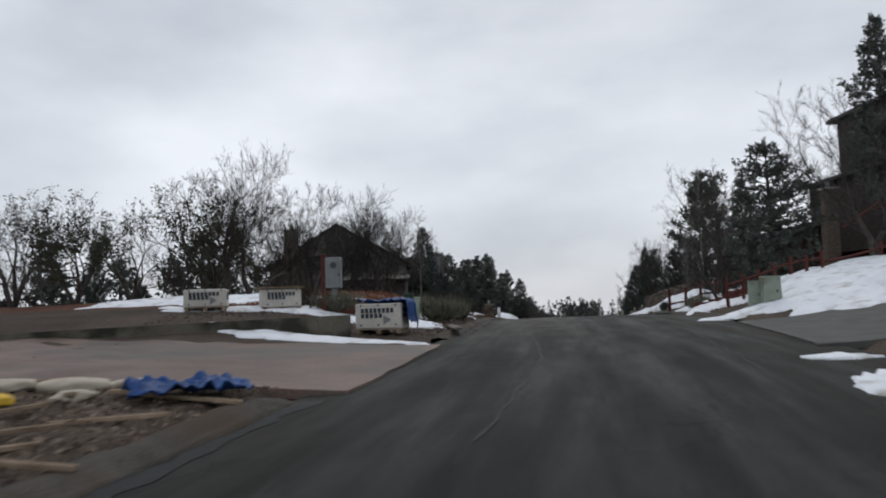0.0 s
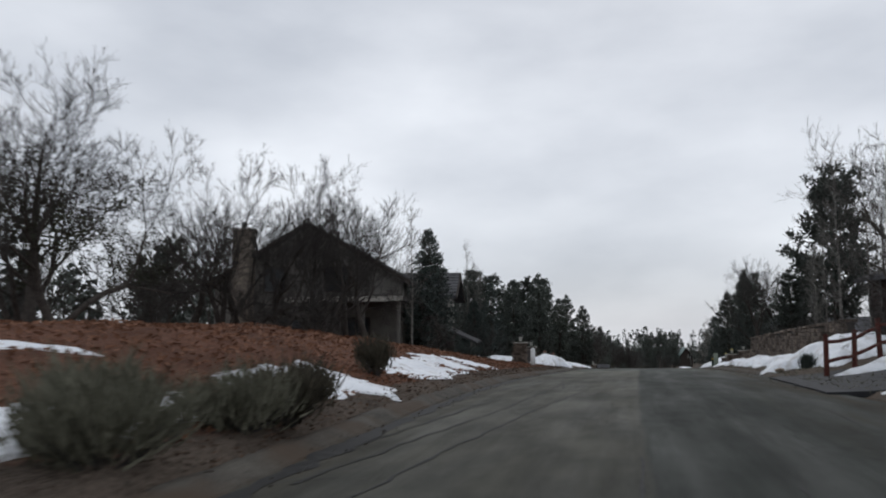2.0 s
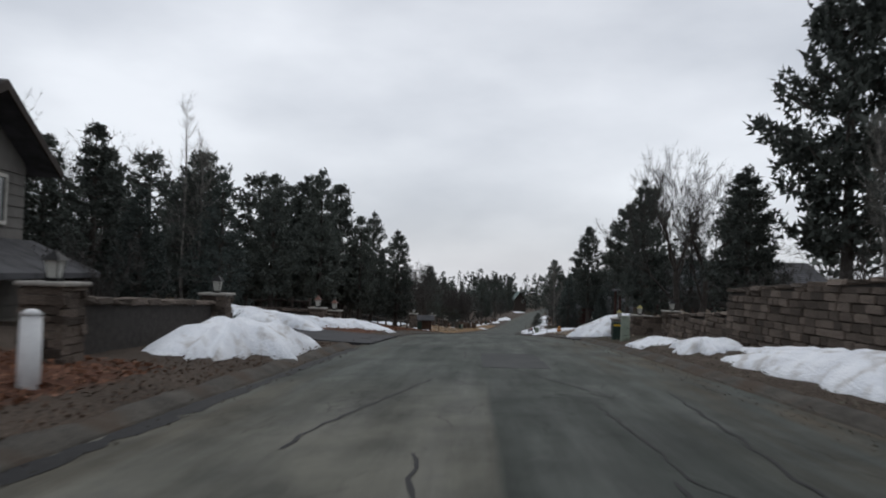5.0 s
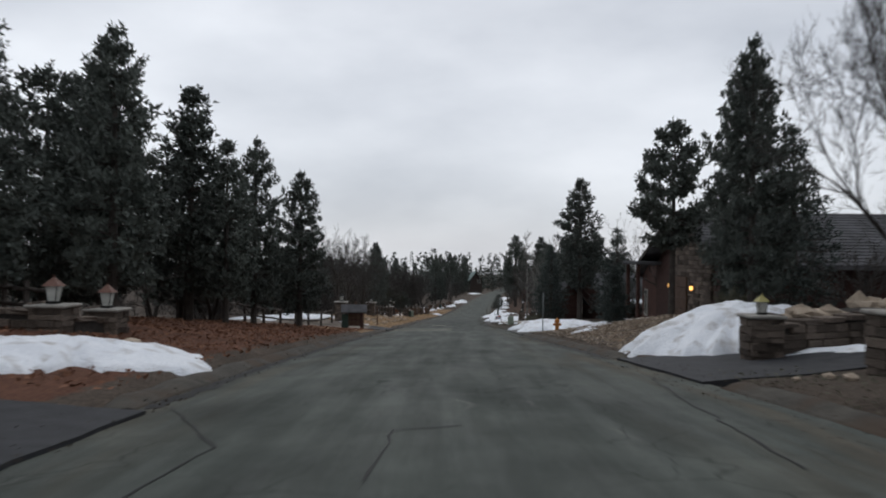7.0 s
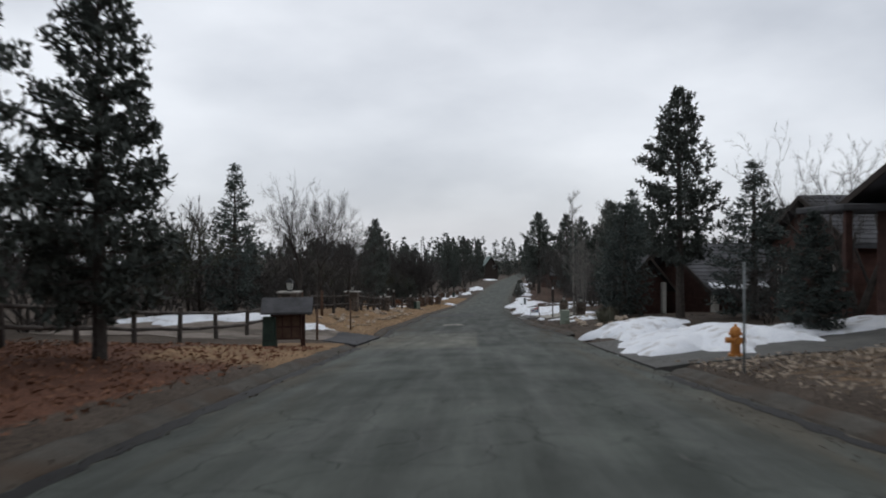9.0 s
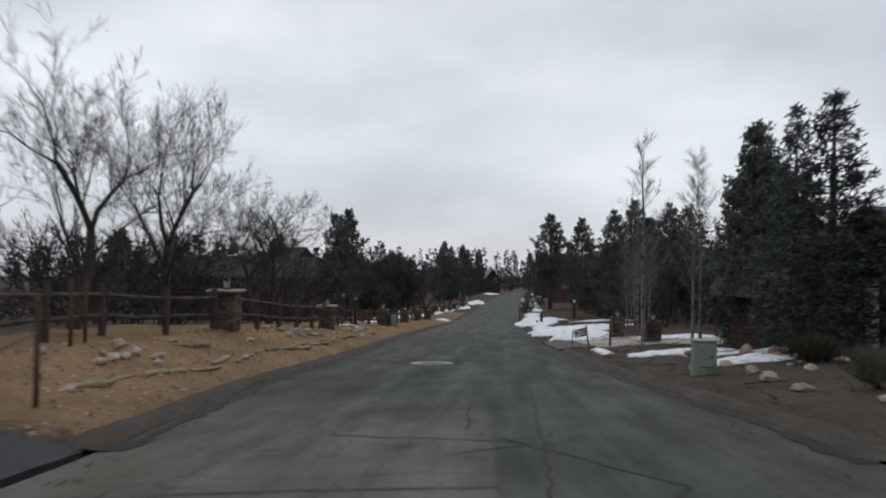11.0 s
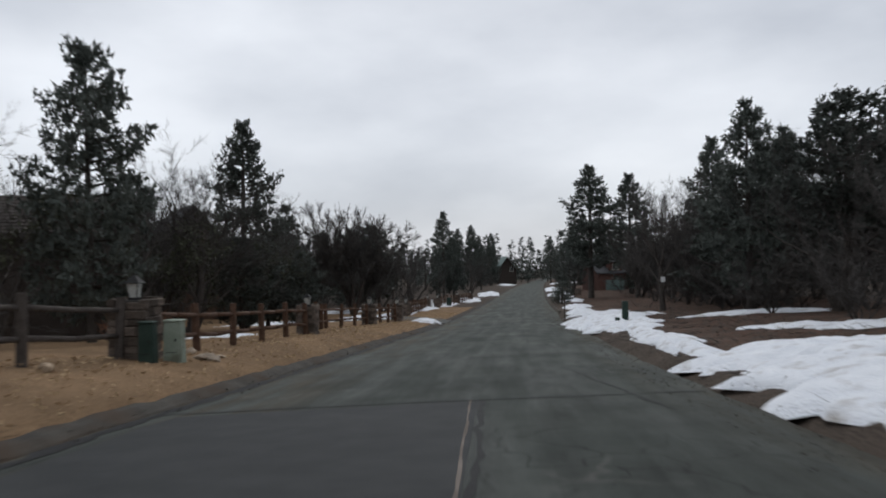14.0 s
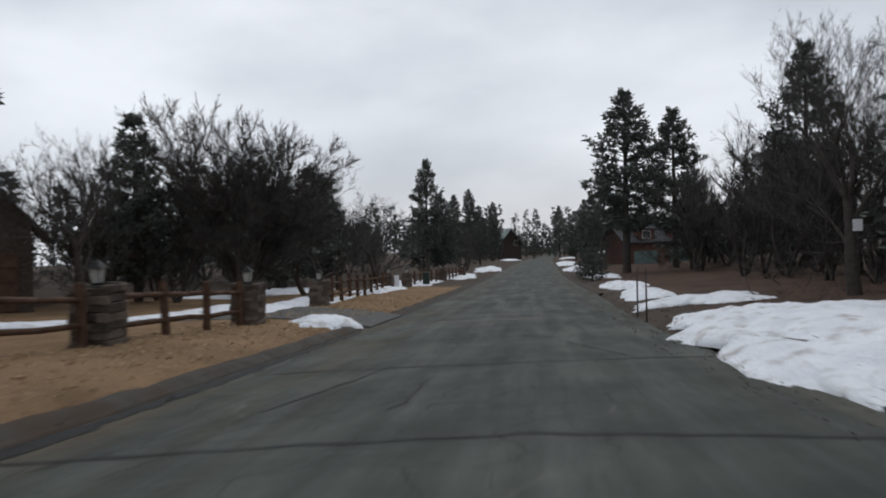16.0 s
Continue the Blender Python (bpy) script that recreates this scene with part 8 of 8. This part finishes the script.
for i in range(26):
    y, d = ck.uniform(10, 215), ck.uniform(-3, 3)
    LINES.append([(y, d), (y + ck.uniform(-1.5, 3.5), d + ck.uniform(-1, 1)), (y + ck.uniform(1, 6), d + ck.uniform(-1.4, 1.4))])
# kerb-foot seams, drawn wide so the gutter's shadow is part of the dark
for side, y0, y1 in ((-1, -20, 8.6), (-1, 17.6, 68.6), (-1, 77, 113.6), (-1, 120.6, 196.6), (-1, 202.6, 260), (1, 84.2, 103), (1, 119, 141)):
    LINES.append([(y, (left_edge(y) + 0.2) if side < 0 else right_edge(y) - 0.2) for y in np.arange(y0, y1, 1.5)])
for i, ln in enumerate(LINES):
    v, f = crack(ln, 0.17 if len(ln) > 6 else 0.045 if i < 7 else 0.026 if ln[0][0] < 60 else 0.02, i)
    b = len(cv)
    cv += v
    cf += [tuple(k + b for k in q) for q in f]
tagged(mesh_object("road_cracks", cv, cf, CRACKSHADE), "dark tar-filled cracks and joints in the asphalt, with painted gutter shade", "crack", kind="stuff")
sv_, sf_ = [], []
for i, ln in enumerate(([(152, -0.3), (156, -0.28), (161, -0.36)],)):
    v, f = crack(ln, 0.022 if i == 0 else 0.012, 90 + i, 0.006)
    b = len(sv_)
    sv_ += v
    sf_ += [tuple(k + b for k in q) for q in f]
tagged(mesh_object("road_scuffs", sv_, sf_, GRAVELDRIVE), "pale scuffed seams in the asphalt", "seam", kind="stuff")
PALEPATCH = mat("pale_worn_asphalt", (0.07, 0.07, 0.062), (0.115, 0.112, 0.1), 0.85, 2, 90, 0.3, dist=0.01)
DARKPATCH = mat("dark_worn_asphalt", (0.022, 0.024, 0.025), (0.042, 0.044, 0.044), 0.75, 2, 90, 0.3, dist=0.01)
for corners, m_, lb in (
    ([(61.5, 0.1), (65.8, 0.1), (65.8, 1.5), (61.5, 1.5)], DARKPATCH, "dark square asphalt patch in the road"), ([(153.2, -4.2), (160.9, -4.2), (160.9, -0.25), (153.2, -0.25)], DARKPATCH, "dark rectangular asphalt repair in the road"), ([(197.5, -2.6), (198.4, -2.6), (198.4, 0.4), (197.5, 0.4)], PALEPATCH, "pale patch across the road"),
):
    paving("asphalt_patch", corners, m_, lb, "road patch", lift=0.004, on_road=True, n=8)
